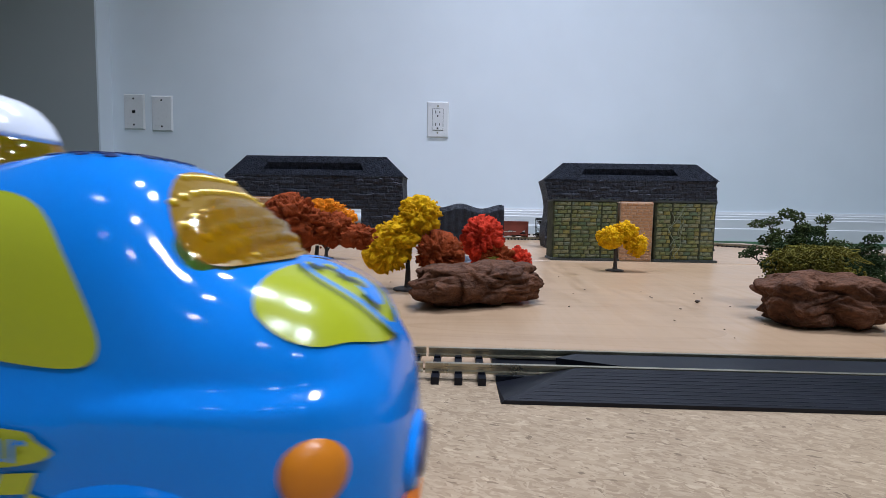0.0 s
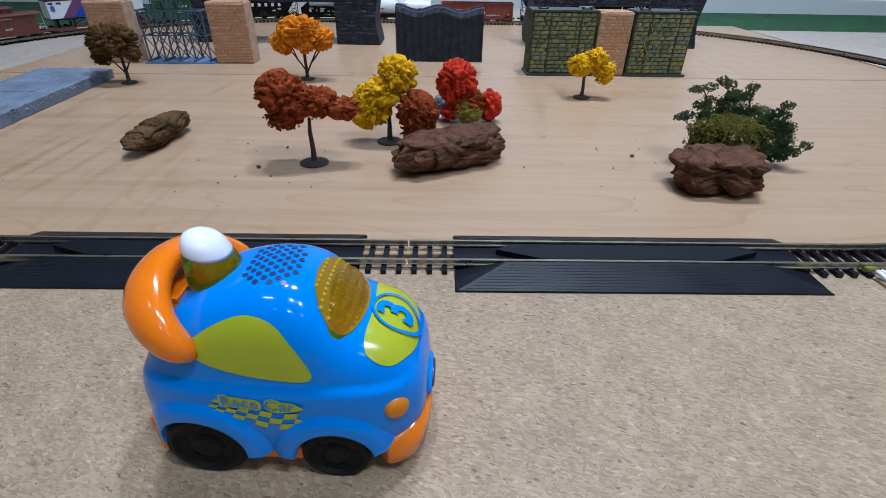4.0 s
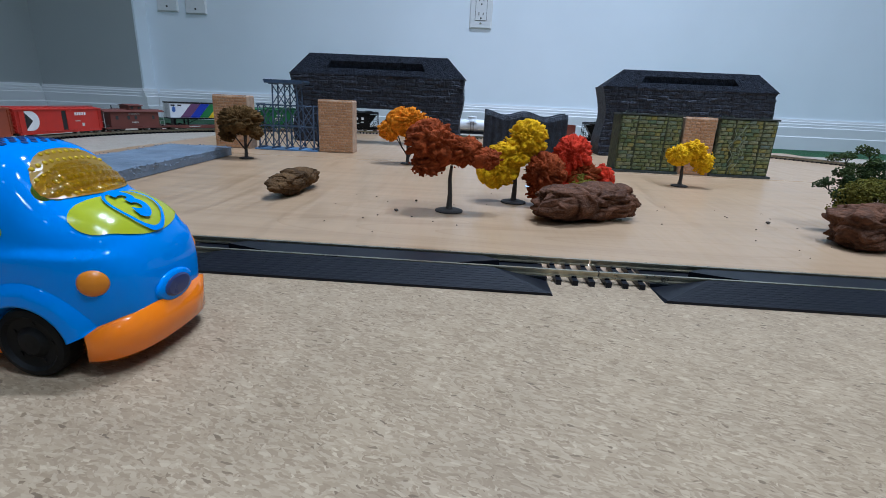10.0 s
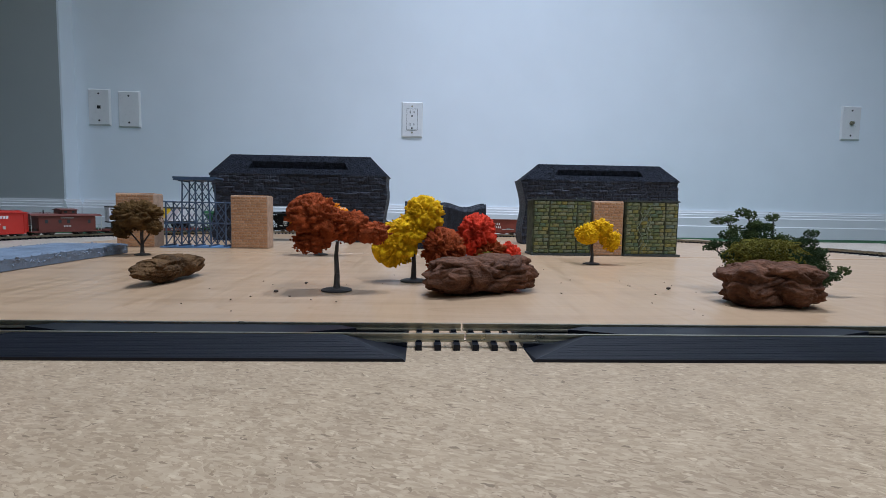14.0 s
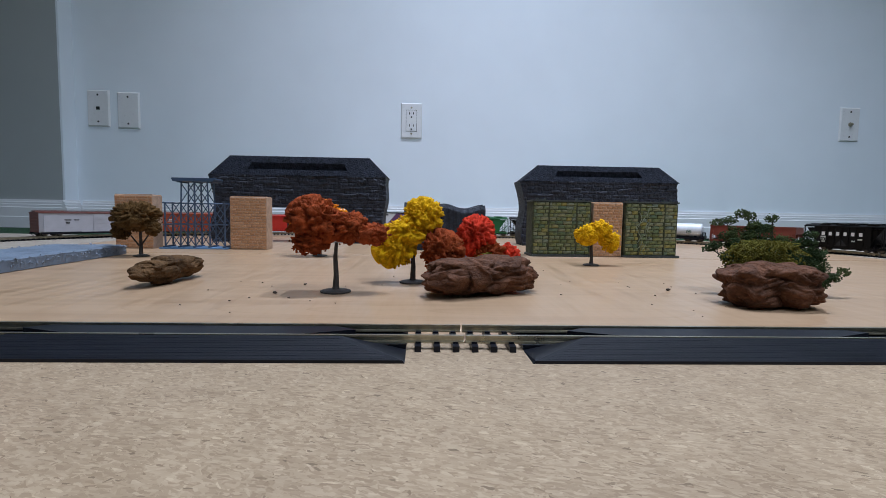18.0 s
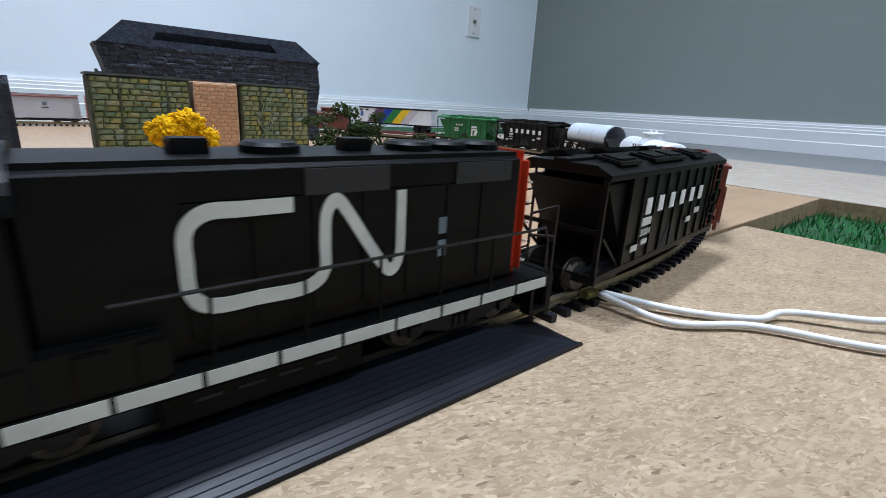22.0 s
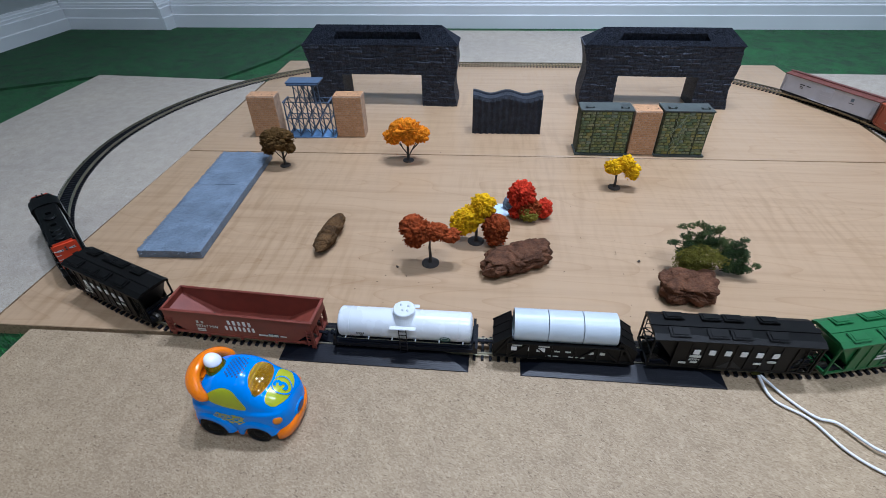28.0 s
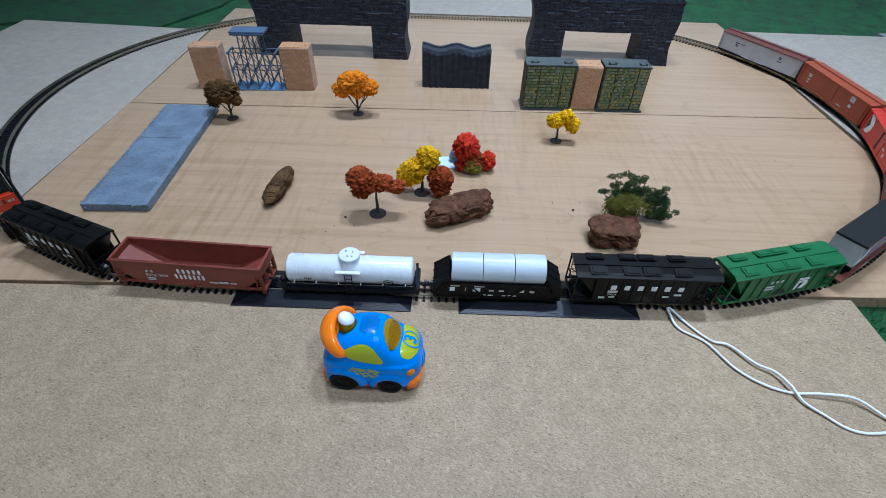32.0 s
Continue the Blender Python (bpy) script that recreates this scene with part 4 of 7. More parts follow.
bush(pose(0.0205, 0.197, 0), [(RUST, (0, 0, 0.026), (0.0165, 0.013, 0.0150), 260, 0.0028), (RUST, (0.002, 0, 0.011), (0.0135, 0.011, 0.0100), 150, 0.0027)], "rust red foam bush behind a rock", 7)
bush(pose(0.066, 0.262, 0), [(RED, (-0.010, 0, 0.034), (0.0165, 0.014, 0.0180), 260, 0.0029), (RUST, (0.001, -0.004, 0.018), (0.0150, 0.013, 0.0130), 180, 0.0028), (OLIVE, (0.0, -0.013, 0.011), (0.0120, 0.006, 0.0085), 80, 0.0026), (RED, (0.020, 0, 0.015), (0.0105, 0.010, 0.0125), 140, 0.0027), (RED, (-0.016, -0.004, 0.009), (0.0095, 0.009, 0.0080), 80, 0.0027)], "bright red foam bush with olive patches", 8)
# ---- rolling stock ----
BLACK_BODY = mat("satin_black_body", (0.0042, 0.0040, 0.0038), 0.45, var=0.25, scale=50, fine=600, bump=0.05, spec=0.18)
LOCO_BLACK = mat("loco_black_body", (0.0030, 0.0034, 0.0034), 0.45, var=0.2, scale=50, fine=600, bump=0.05, spec=0.12)
OXIDE = mat("red_oxide_body", (0.20, 0.042, 0.026), 0.5, var=0.15, scale=40, fine=600, bump=0.05)
OXIDE_DARK = mat("brown_oxide_body", (0.13, 0.035, 0.025), 0.5, var=0.15, scale=40, fine=600, bump=0.05)
RED_BODY = mat("bright_red_body", (0.50, 0.026, 0.016), 0.4, var=0.1, scale=40)
ORANGE_RED = mat("orange_red_nose", (0.60, 0.055, 0.018), 0.42, var=0.1, scale=40)
BROWN_RED = mat("boxcar_rust_body", (0.30, 0.055, 0.020), 0.45, var=0.12, scale=40)
GREEN_BODY = mat("green_hopper_body", (0.010, 0.115, 0.032), 0.45, var=0.15, scale=40)
WHITE_BODY = mat("white_tank_body", (0.66, 0.69, 0.72), 0.28, var=0.04, scale=30, fine=400)
PIPE_WHITE = mat("pale_pipe_plastic", (0.50, 0.56, 0.61), 0.35, var=0.04, scale=30)
SILVER = mat("silver_grey_body", (0.42, 0.41, 0.43), 0.45, var=0.08, scale=40)
WHEEL = mat("wheel_metal", (0.10, 0.09, 0.075), 0.4, metal=0.7, var=0.3, scale=200)
LETTER = mat("white_lettering", (0.72, 0.72, 0.70), 0.5, var=0.06)
STRIPE_GREY = mat("pale_grey_stripe", (0.50, 0.52, 0.47), 0.5, var=0.1)
BLUE_GREY = mat("blue_grey_panel", (0.10, 0.13, 0.16), 0.4, var=0.2)
GLASS_DARK = mat("smoky_window", (0.05, 0.06, 0.06), 0.12, var=0.1)
STRIPES = [mat("violet_stripe", (0.13, 0.055, 0.13), 0.4, var=0.05), mat("blue_stripe", (0.012, 0.04, 0.36), 0.4, var=0.05), mat("green_stripe", (0.02, 0.17, 0.05), 0.4, var=0.05), mat("yellow_stripe", (0.68, 0.46, 0.02), 0.4, var=0.05), mat("grey_stripe", (0.45, 0.43, 0.46), 0.4, var=0.05)]
LOGO_GREEN = mat("dark_teal_print", (0.01, 0.10, 0.07), 0.4, var=0.05)
LOGO_BLUE = mat("blue_print", (0.05, 0.14, 0.42), 0.4, var=0.05)
BLACK_PRINT = mat("black_print", (0.015, 0.015, 0.015), 0.4, var=0.1)
RAIL_DARK = mat("dark_wire_rail", (0.012, 0.012, 0.011), 0.4, metal=0.0, var=0.2)
SHARED = {}


def shared(key, name, make, material, smooth=False):
    """A mesh built once and used by alike parts."""
    if key not in SHARED:
        ob = part(name, make(), material, None, smooth=smooth)
        SHARED[key] = ob.data
        bpy.data.objects.remove(ob)
    return SHARED[key]


def put(name, me, parent, m, label=""):
    ob = new(name, me)
    ob.parent, ob.matrix_basis = parent, m
    return tagged(ob, label)


def wheelset_bm():
    bm = bmesh.new()
    cyl(bm, (0, -0.0105, 0.0055), (0, 0.0105, 0.0055), 0.0009, seg=8)
    for s in (-1, 1):
        cyl(bm, (0, s * 0.0076, 0.0055), (0, s * 0.0100, 0.0055), 0.0054, 0.0050, 18)
        cyl(bm, (0, s * 0.0070, 0.0055), (0, s * 0.0077, 0.0055), 0.0061, seg=18)
    return bm


def truck_bm(wb):
    bm = bmesh.new()
    for s in (-1, 1):
        y0, y1 = sorted((s * 0.0112, s * 0.0130))
        prism(bm, [(-wb / 2 - 0.004, 0.0050), (-wb / 2 - 0.004, 0.0075), (-0.006, 0.0092), (0.006, 0.0092), (wb / 2 + 0.004, 0.0075), (wb / 2 + 0.004, 0.0050), (wb / 2 - 0.003, 0.0048), (0.004, 0.0026), (-0.004, 0.0026), (-wb / 2 + 0.003, 0.0048)], y0, y1)
        for k in (-1, 1):
            box(bm, k * wb / 2 - 0.002, k * wb / 2 + 0.002, *sorted((s * 0.0125, s * 0.0140)), 0.0042, 0.0074, 0.0004)
        for k in (-1, 0, 1):
            cyl(bm, (k * 0.0022, s * 0.0132, 0.0034), (k * 0.0022, s * 0.0132, 0.0068), 0.0008, seg=6)
    box(bm, -0.004, 0.004, -0.0118, 0.0118, 0.0060, 0.0088)
    return bm


def truck(th, x, wb=0.0225):
    me = shared(("truck", wb), "truck", lambda: truck_bm(wb), PLASTIC_BLACK)
    t = put("truck", me, th, pose(x, 0, RZ - 0.0))
    ws = shared("wheelset", "wheelset", wheelset_bm, WHEEL)
    for k in (-1, 1):
        put("wheelset", ws, t, pose(k * wb / 2, 0, -0.0001))
    return t


def coupler(th, x, sgn):
    def make():
        bm = bmesh.new()
        box(bm, -0.004, 0.0035, -0.0014, 0.0014, 0.0105, 0.0128, 0.0003)
        box(bm, 0.003, 0.0058, -0.0026, 0.0020, 0.0096, 0.0136, 0.0006)
        cyl(bm, (0.004, 0, 0.0096), (0.001, 0.0012, 0.0066), 0.0005, seg=5)
        return bm
    put("coupler", shared("coupler", "coupler", make, PLASTIC_BLACK), th, pose(x, 0, 0, 0, 0, 0 if sgn > 0 else 180))


def marks(th, y, rows, material, name="lettering", label=""):
    """Flat printed blocks on both sides. rows: reading position, height, width, tall, slant."""
    for sgn in (1, -1):
        for u, z, w, h, *k in rows:
            k = k[0] if k else 0.0
            pts = [(u - w / 2 - k / 2, z - h / 2), (u + w / 2 - k / 2, z - h / 2), (u + w / 2 + k / 2, z + h / 2), (u - w / 2 + k / 2, z + h / 2)]
            part(name, prism(bmesh.new(), [(-sgn * a, b) for a, b in pts], *sorted((sgn * (y - 0.0001), sgn * (y + 0.00025)))), material, th, label)


def blocks(u0, u1, z, n, h, fill=0.72, slant=0.0):
    """A word as a row of plain blocks."""
    p = (u1 - u0) / n
    return [(u0 + (i + 0.5) * p, z, p * fill, h, slant) for i in range(n)]


def text_on(th, words, size, y, u, z, material, name="lettering"):
    """Readable words on both sides of a body."""
    for sgn in (1, -1):
        cu = bpy.data.curves.new("words", "FONT")
        cu.body, cu.size, cu.align_x, cu.align_y, cu.extrude = words, size, "CENTER", "CENTER", 0.0001
        ob = new("words", cu)
        me = bpy.data.meshes.new_from_object(ob)
        bpy.data.objects.remove(ob)
        me.materials.clear()
        me.materials.append(material)
        put(name, me, th, pose(-sgn * u, sgn * (y + 0.0002), z, 90, 0, 180 if sgn > 0 else 0))


def vehicle(name, label, category):
    return thing(name, Matrix(), label, category, "vehicles of the model train")


def ladder(th, x, y, z0, z1, w, n, material):
    bm = bmesh.new()
    for k in (-1, 1):
        box(bm, x + k * w / 2 - 0.0004, x + k * w / 2 + 0.0004, y - 0.0004, y + 0.0004, z0, z1)
    stiles = part("ladder", bm, material, th)
    for i in range(n):
        z = z0 + (i + 0.5) * (z1 - z0) / n
        bm = bmesh.new()
        box(bm, x - w / 2, x + w / 2, y - 0.0003, y + 0.0003, z - 0.0003, z + 0.0003)
        part("rung", bm, material, stiles)


def covered_hopper(label, body, letters, long):
    th = vehicle("covered_hopper_car", label, "hopper car")
    z0, z1, hx = 0.0135, 0.0455, 0.0735
    for s in (-1, 1):
        part("side_panel", boxed(-0.052, 0.052, *sorted((s * 0.0152, s * 0.0163)), z0, z1, 0.0003), body, th)
        for i in range(9):
            x = -0.052 + i * 0.013
            part("side_rib", boxed(x - 0.0006, x + 0.0006, *sorted((s * 0.0162, s * 0.0171)), z0 + 0.0005, z1 - 0.001), body, th)
        # flat black triangles on the panel put the bay openings' shade into colour
        for x in (0.0,):
            bm = bmesh.new()
            for k in (-1, 1):
                prism(bm, [(x + k * 0.0012, z0 + 0.0005), (x + k * 0.0115, z0 + 0.0005), (x + k * 0.0012, z0 + 0.0100)], *sorted((s * 0.0160, s * 0.0166)))
            part("bay_opening", bm, DARK, th)
        part("side_sill", boxed(-hx, hx, *sorted((s * 0.0150, s * 0.0166)), 0.0115, 0.0137), body, th)
        part("top_chord", boxed(-hx, hx, *sorted((s * 0.0150, s * 0.0172)), z1 - 0.0014, z1 + 0.0005), body, th)
        for e in (-1, 1):
            part("corner_post", boxed(*sorted((e * (hx - 0.0014), e * hx)), *sorted((s * 0.0148, s * 0.0164)), 0.0115, z1), body, th)
            if e != s:
                ladder(th, e * (hx - 0.0085), s * 0.0162, 0.012, z1 - 0.001, 0.009, 6, body)
            part("end_brace", prism(bmesh.new(), [(e * (hx - 0.0215), 0.0138), (e * (hx - 0.0200), 0.0138), (e * (hx - 0.0040), 0.0250), (e * (hx - 0.0040), 0.0262)], *sorted((s * 0.0152, s * 0.0160))), body, th)
    part("slope_body", prism(bmesh.new(), [(-0.069, z1 - 0.003), (0.069, z1 - 0.003), (0.046, 0.0135), (-0.046, 0.0135)], -0.0149, 0.0149), body, th)
    for x in (-0.028, 0.0, 0.028):
        part("outlet_bay", prism(bmesh.new(), [(x - 0.012, 0.0134), (x + 0.012, 0.0134), (x + 0.004, 0.0078), (x - 0.004, 0.0078)], -0.010, 0.010), body, th)
    part("centre_sill", boxed(-hx, hx, -0.004, 0.004, 0.0095, 0.0133), body, th)
    for e in (-1, 1):
        part("end_sill", boxed(*sorted((e * (hx - 0.002), e * hx)), -0.0164, 0.0164, 0.0105, 0.0135), body, th)
        part("end_beam", boxed(*sorted((e * (hx - 0.0015), e * (hx - 0.0003))), -0.016, 0.016, 0.027, 0.0285), body, th)
        truck(th, e * 0.0535)
        coupler(th, e * (hx + 0.001), e)
    part("roof", prism(bmesh.new(), [(-0.0172, z1 + 0.0004), (-0.0120, z1 + 0.0030), (0.0120, z1 + 0.0030), (0.0172, z1 + 0.0004), (0.0172, z1 - 0.0002), (-0.0172, z1 - 0.0002)], -hx, hx, "x"), body, th)
    part("running_board", boxed(-hx - 0.001, hx + 0.001, -0.0026, 0.0026, z1 + 0.0031, z1 + 0.0040), body, th)
    for i in range(4):
        for s in (-1, 1):
            x = (0.051, 0.0175, -0.0025, -0.034)[i]
            m = pose(x, s * 0.0098, z1 + 0.0033, -s * 9)
            put("roof_hatch", shared(("hatch", body.name), "roof_hatch", lambda: box(box(bmesh.new(), -0.0085, 0.0085, -0.0052, 0.0052, 0, 0.0012, 0.0004), -0.0065, 0.0065, -0.0036, 0.0036, 0.001, 0.0018, 0.0004), body), th, m)
    if letters:
        marks(th, 0.0172, blocks(-0.0405, 0.0418, 0.0333, 6, 0.0058, 0.40), LETTER)
        text_on(th, "30004", 0.0036, 0.0172, -0.0336, 0.0238, STRIPE_GREY, "number")
        marks(th, 0.0172, [(-0.0335, 0.0278, 0.0100, 0.0028), (-0.0330, 0.0203, 0.0062, 0.0018), (0.0225, 0.0225, 0.0065, 0.0022), (0.034, 0.0255, 0.0075, 0.0024), (-0.043, 0.0190, 0.0065, 0.0022)], STRIPE_GREY, "small_print")
    else:
        marks(th, 0.0172, [(0.024, 0.0325, 0.0135, 0.0028), (0.024, 0.0285, 0.0135, 0.0028), (0.019, 0.0225, 0.0035, 0.0090), (0.028, 0.0225, 0.0060, 0.0075, 0.003)], LETTER, "emblem")
        marks(th, 0.0172, blocks(-0.024, -0.004, 0.0345, 3, 0.003, 0.5) + [(-0.020, 0.0285, 0.012, 0.0018), (-0.020, 0.0250, 0.012, 0.0018)], STRIPE_GREY, "small_print")
    # long: length scale, set for each car to fit the camera's view
    for c in th.children:
        c.location.x *= long
        if c.name.split(".")[0] not in ("truck", "coupler", "roof_hatch", "number"):
            for o in (c, *c.children):
                for v in o.data.vertices:
                    v.co.x *= long
    return th


def open_hopper():
    th = vehicle("open_hopper_car", "open red oxide hopper car with sloped floor inside", "hopper car")
    hx, top, low = 0.0748, 0.0412, 0.0125
    for s in (-1, 1):
        pts = [(-hx, top), (hx, top), (hx, low - 0.003), (hx - 0.0035, low - 0.003), (hx - 0.0035, low + 0.0135), (hx - 0.020, low), (-hx + 0.020, low), (-hx + 0.0035, low + 0.0135), (-hx + 0.0035, low - 0.003), (-hx, low - 0.003)]
        part("side_wall", prism(bmesh.new(), pts, *sorted((s * 0.0153, s * 0.0164))), OXIDE, th)
        part("top_rim", boxed(-hx - 0.001, hx + 0.001, *sorted((s * 0.0148, s * 0.0176)), top - 0.0016, top, 0.0003), OXIDE, th)
        part("side_sill", boxed(-hx + 0.002, hx - 0.002, *sorted((s * 0.0150, s * 0.0169)), low - 0.0012, low + 0.0006), OXIDE, th)
        for e in (-1, 1):
            ladder(th, e * (hx - 0.0035), s * 0.0172, low - 0.002, 0.030, 0.006, 5, OXIDE)
            part("corner_step", boxed(*sorted((e * hx, e * (hx - 0.004))), *sorted((s * 0.0150, s * 0.0164)), 0.0062, low - 0.0025), OXIDE, th)
        for x in (-0.035, 0.0, 0.035):
            part("side_bracket", boxed(x - 0.0012, x + 0.0012, *sorted((s * 0.0155, s * 0.0172)), 0.0085, low), OXIDE, th)
    for e in (-1, 1):
        part("end_wall", boxed(*sorted((e * hx, e * (hx - 0.0012))), -0.0155, 0.0155, 0.029, top), OXIDE, th)
        part("end_rim", boxed(*sorted((e * (hx + 0.0014), e * (hx - 0.0016))), -0.0146, 0.0146, top - 0.0018, top - 0.0002, 0.0003), OXIDE, th)
        bm = bmesh.new()
        prism(bm, [(e * (hx - 0.001), 0.034), (e * (hx - 0.038), 0.0128), (e * (hx - 0.038), 0.0115), (e * (hx - 0.001), 0.0325)], -0.0152, 0.0152)
        part("slope_sheet", bm, OXIDE, th)
        for y in (-0.0155, 0.0155, -0.0055, 0.0055):
            part("end_post", boxed(*sorted((e * hx, e * (hx - 0.0014))), y - 0.0007, y + 0.0007, 0.0095, 0.030), OXIDE, th)
        part("end_sill", boxed(*sorted((e * (hx + 0.0005), e * (hx - 0.016))), -0.0155, 0.0155, 0.0095, 0.0118), OXIDE, th)
        truck(th, e * 0.0555)
        coupler(th, e * (hx + 0.001), e)
    part("floor", boxed(-0.040, 0.040, -0.0152, 0.0152, 0.0115, 0.0128), OXIDE, th)
    for x in (-0.022, 0.022):
        part("outlet_bay", prism(bmesh.new(), [(x - 0.014, 0.0114), (x + 0.014, 0.0114), (x + 0.004, 0.0072), (x - 0.004, 0.0072)], -0.011, 0.011), OXIDE, th)
    part("centre_sill", boxed(-hx, hx, -0.004, 0.004, 0.0085, 0.0114), OXIDE, th)
    marks(th, 0.0165, blocks(-0.011, 0.015, 0.0305, 5, 0.0054, 0.46) + blocks(-0.015, 0.017, 0.0230, 7, 0.0054, 0.46), LETTER)
    marks(th, 0.0165, blocks(-0.044, -0.034, 0.0278, 2, 0.0028, 0.4) + [(-0.040, 0.0182, 0.008, 0.0014), (-0.040, 0.0160, 0.008, 0.0010), (0.024, 0.0178, 0.009, 0.0016), (0.044, 0.0182, 0.006, 0.0012)], STRIPE_GREY, "small_print")
    text_on(th, "90767 MW", 0.0050, 0.0165, -0.0325, 0.0226, STRIPE_GREY, "number")
    marks(th, 0.0165, [(0.0345, 0.0188, 0.0108, 0.0040)], BLACK_PRINT, "data_panel")
    marks(th, 0.0168, [(0.0320, 0.0188, 0.0042, 0.0026), (0.0370, 0.0188, 0.0042, 0.0026)], STRIPE_GREY, "panel_frame")
    return th


def tank_car():
    th = vehicle("tank_car", "glossy white tank car on a black frame", "tank car")
    r, zc, hx = 0.0140, 0.0294, 0.0610
    m = Matrix.Translation((0, 0, zc)) @ Matrix.Rotation(math.pi / 2, 4, "Y")
    prof = [(0.0005, -hx - 0.0026), (r * 0.5, -hx - 0.0022), (r * 0.88, -hx - 0.0011), (r * 0.97, -hx - 0.0001), (r, -hx + 0.001), (r, hx - 0.001), (r * 0.97, hx + 0.0001), (r * 0.88, hx + 0.0011), (r * 0.5, hx + 0.0022), (0.0005, hx + 0.0026)]
    part("tank", revolve(bmesh.new(), prof, 48, m), WHITE_BODY, th, smooth=True)
    for x in (-hx + 0.010, hx - 0.010):
        part("tank_seam", revolve(bmesh.new(), [(r + 0.0001, x - 0.0002), (r + 0.00025, x - 0.0001), (r + 0.00025, x + 0.0001), (r + 0.0001, x + 0.0002)], 48, m), WHITE_BODY, th)
    for i in range(28):
        a = 2 * math.pi * i / 28
        for x in (-hx + 0.0018, hx - 0.0018):
            put("rivet", shared("rivet", "rivet", lambda: revolve(bmesh.new(), [(0.0004, 0), (0.0003, 0.00012), (0.0001, 0.00016)], 6), WHITE_BODY), th, Matrix.Translation((x, r * math.sin(a), zc + r * math.cos(a))) @ Matrix.Rotation(-a, 4, "X"))
    part("dome", revolve(bmesh.new(), [(0.0128, zc + r - 0.0045), (0.0106, zc + r - 0.0010), (0.0098, zc + r + 0.0008), (0.0098, zc + r + 0.0044), (0.0103, zc + r + 0.0046), (0.0103, zc + r + 0.0054), (0.0097, zc + r + 0.0062), (0.006, zc + r + 0.0066), (0.0005, zc + r + 0.0067)], 36), WHITE_BODY, th, smooth=False)
    for x, y in ((-0.003, -0.002), (0.003, -0.003), (0.001, 0.003), (-0.003, 0.003)):
        part("dome_valve", rod((x, y, zc + r + 0.0064), (x * 1.3, y * 1.3, zc + r + 0.0078), 0.0010, seg=8), WHITE_BODY, th)
    for s in (-1, 1):
        part("dome_platform", boxed(-0.0120, 0.0120, *sorted((s * 0.0125, s * 0.0168)), zc + 0.0085, zc + 0.0094, 0.0003), WHITE_BODY, th)
        ladder(th, 0.0, s * 0.0165, 0.0100, zc + 0.0088, 0.0068, 6, PLASTIC_BLACK)
        part("handrail", tube(bmesh.new(), [(-hx - 0.002, s * (r + 0.0012), zc - 0.0068), (-hx + 0.004, s * (r + 0.0016), zc - 0.0068), (hx - 0.004, s * (r + 0.0016), zc - 0.0068), (hx + 0.002, s * (r + 0.0012), zc - 0.0068)], 0.00028, 6), RAIL, th)
        for i in range(6):
            x = -hx + 0.006 + i * (2 * hx - 0.012) / 5
            part("rail_post", rod((x, s * (r - 0.002), zc - 0.0068), (x, s * (r + 0.0018), zc - 0.0068), 0.0006, seg=8), WHITE_BODY, th)
        part("frame_rail", boxed(-0.0685, 0.0685, *sorted((s * 0.0128, s * 0.0152)), 0.0110, 0.0152, 0.0003), PLASTIC_BLACK, th)
    for s in (-1, 1):
        a = math.radians(14)
        bm = bmesh.new()
        c = Vector((-s * 0.0385, s * (r * math.cos(a) + 0.0004), zc - r * math.sin(a)))
        t = Matrix.Translation(c) @ Matrix.Rotation(-s * (math.pi / 2 + a) if s > 0 else math.pi / 2 + a, 4, "X")
        ring = [[bm.verts.new(t @ Vector((k * math.cos(b) * 1.25, k * math.sin(b), 0))) for b in [2 * math.pi * i / 28 for i in range(28)]] for k in (0.0030, 0.0042)]
        for i in range(28):
            bm.faces.new((ring[0][i], ring[0][(i + 1) % 28], ring[1][(i + 1) % 28], ring[1][i]))
        part("emblem_ring", bm, LOGO_GREEN, th)
        bm = bmesh.new()
        g = [bm.verts.new(t @ Vector(p)) for p in ((-0.0026, -0.0014, 0.0001), (0.0026, -0.0014, 0.0001), (0.0022, 0.0014, 0.0001), (-0.0022, 0.0014, 0.0001))]
        bm.faces.new(g)
        part("emblem", bm, LOGO_GREEN, th)
    marks(th, r + 0.0001, blocks(-0.0445, -0.0365, zc - 0.0012, 4, 0.0015, 0.6) + [(-0.0395, zc - 0.0036, 0.003, 0.0009)], BLACK_PRINT, "small_print")
    part("frame_deck", boxed(-0.0685, 0.0685, -0.013, 0.013, 0.0130, 0.0160), PLASTIC_BLACK, th)
    for e in (-1, 1):
        part("end_bulkhead", boxed(*sorted((e * 0.0655, e * 0.0685)), -0.0155, 0.0155, 0.0105, 0.0185, 0.0004), PLASTIC_BLACK, th)
        part("end_rail", boxed(*sorted((e * 0.0645, e * 0.0660)), -0.0155, 0.0155, 0.024, 0.0255), PLASTIC_BLACK, th)
        for s in (-1, 1):
            part("end_post", boxed(*sorted((e * 0.0640, e * 0.0665)), *sorted((s * 0.0135, s * 0.0155)), 0.0155, 0.0255), PLASTIC_BLACK, th)
        part("saddle", boxed(*sorted((e * 0.048, e * 0.053)), -0.010, 0.010, 0.0155, 0.0180), PLASTIC_BLACK, th)
        truck(th, e * 0.0475)
        coupler(th, e * 0.0693, e)
    return th


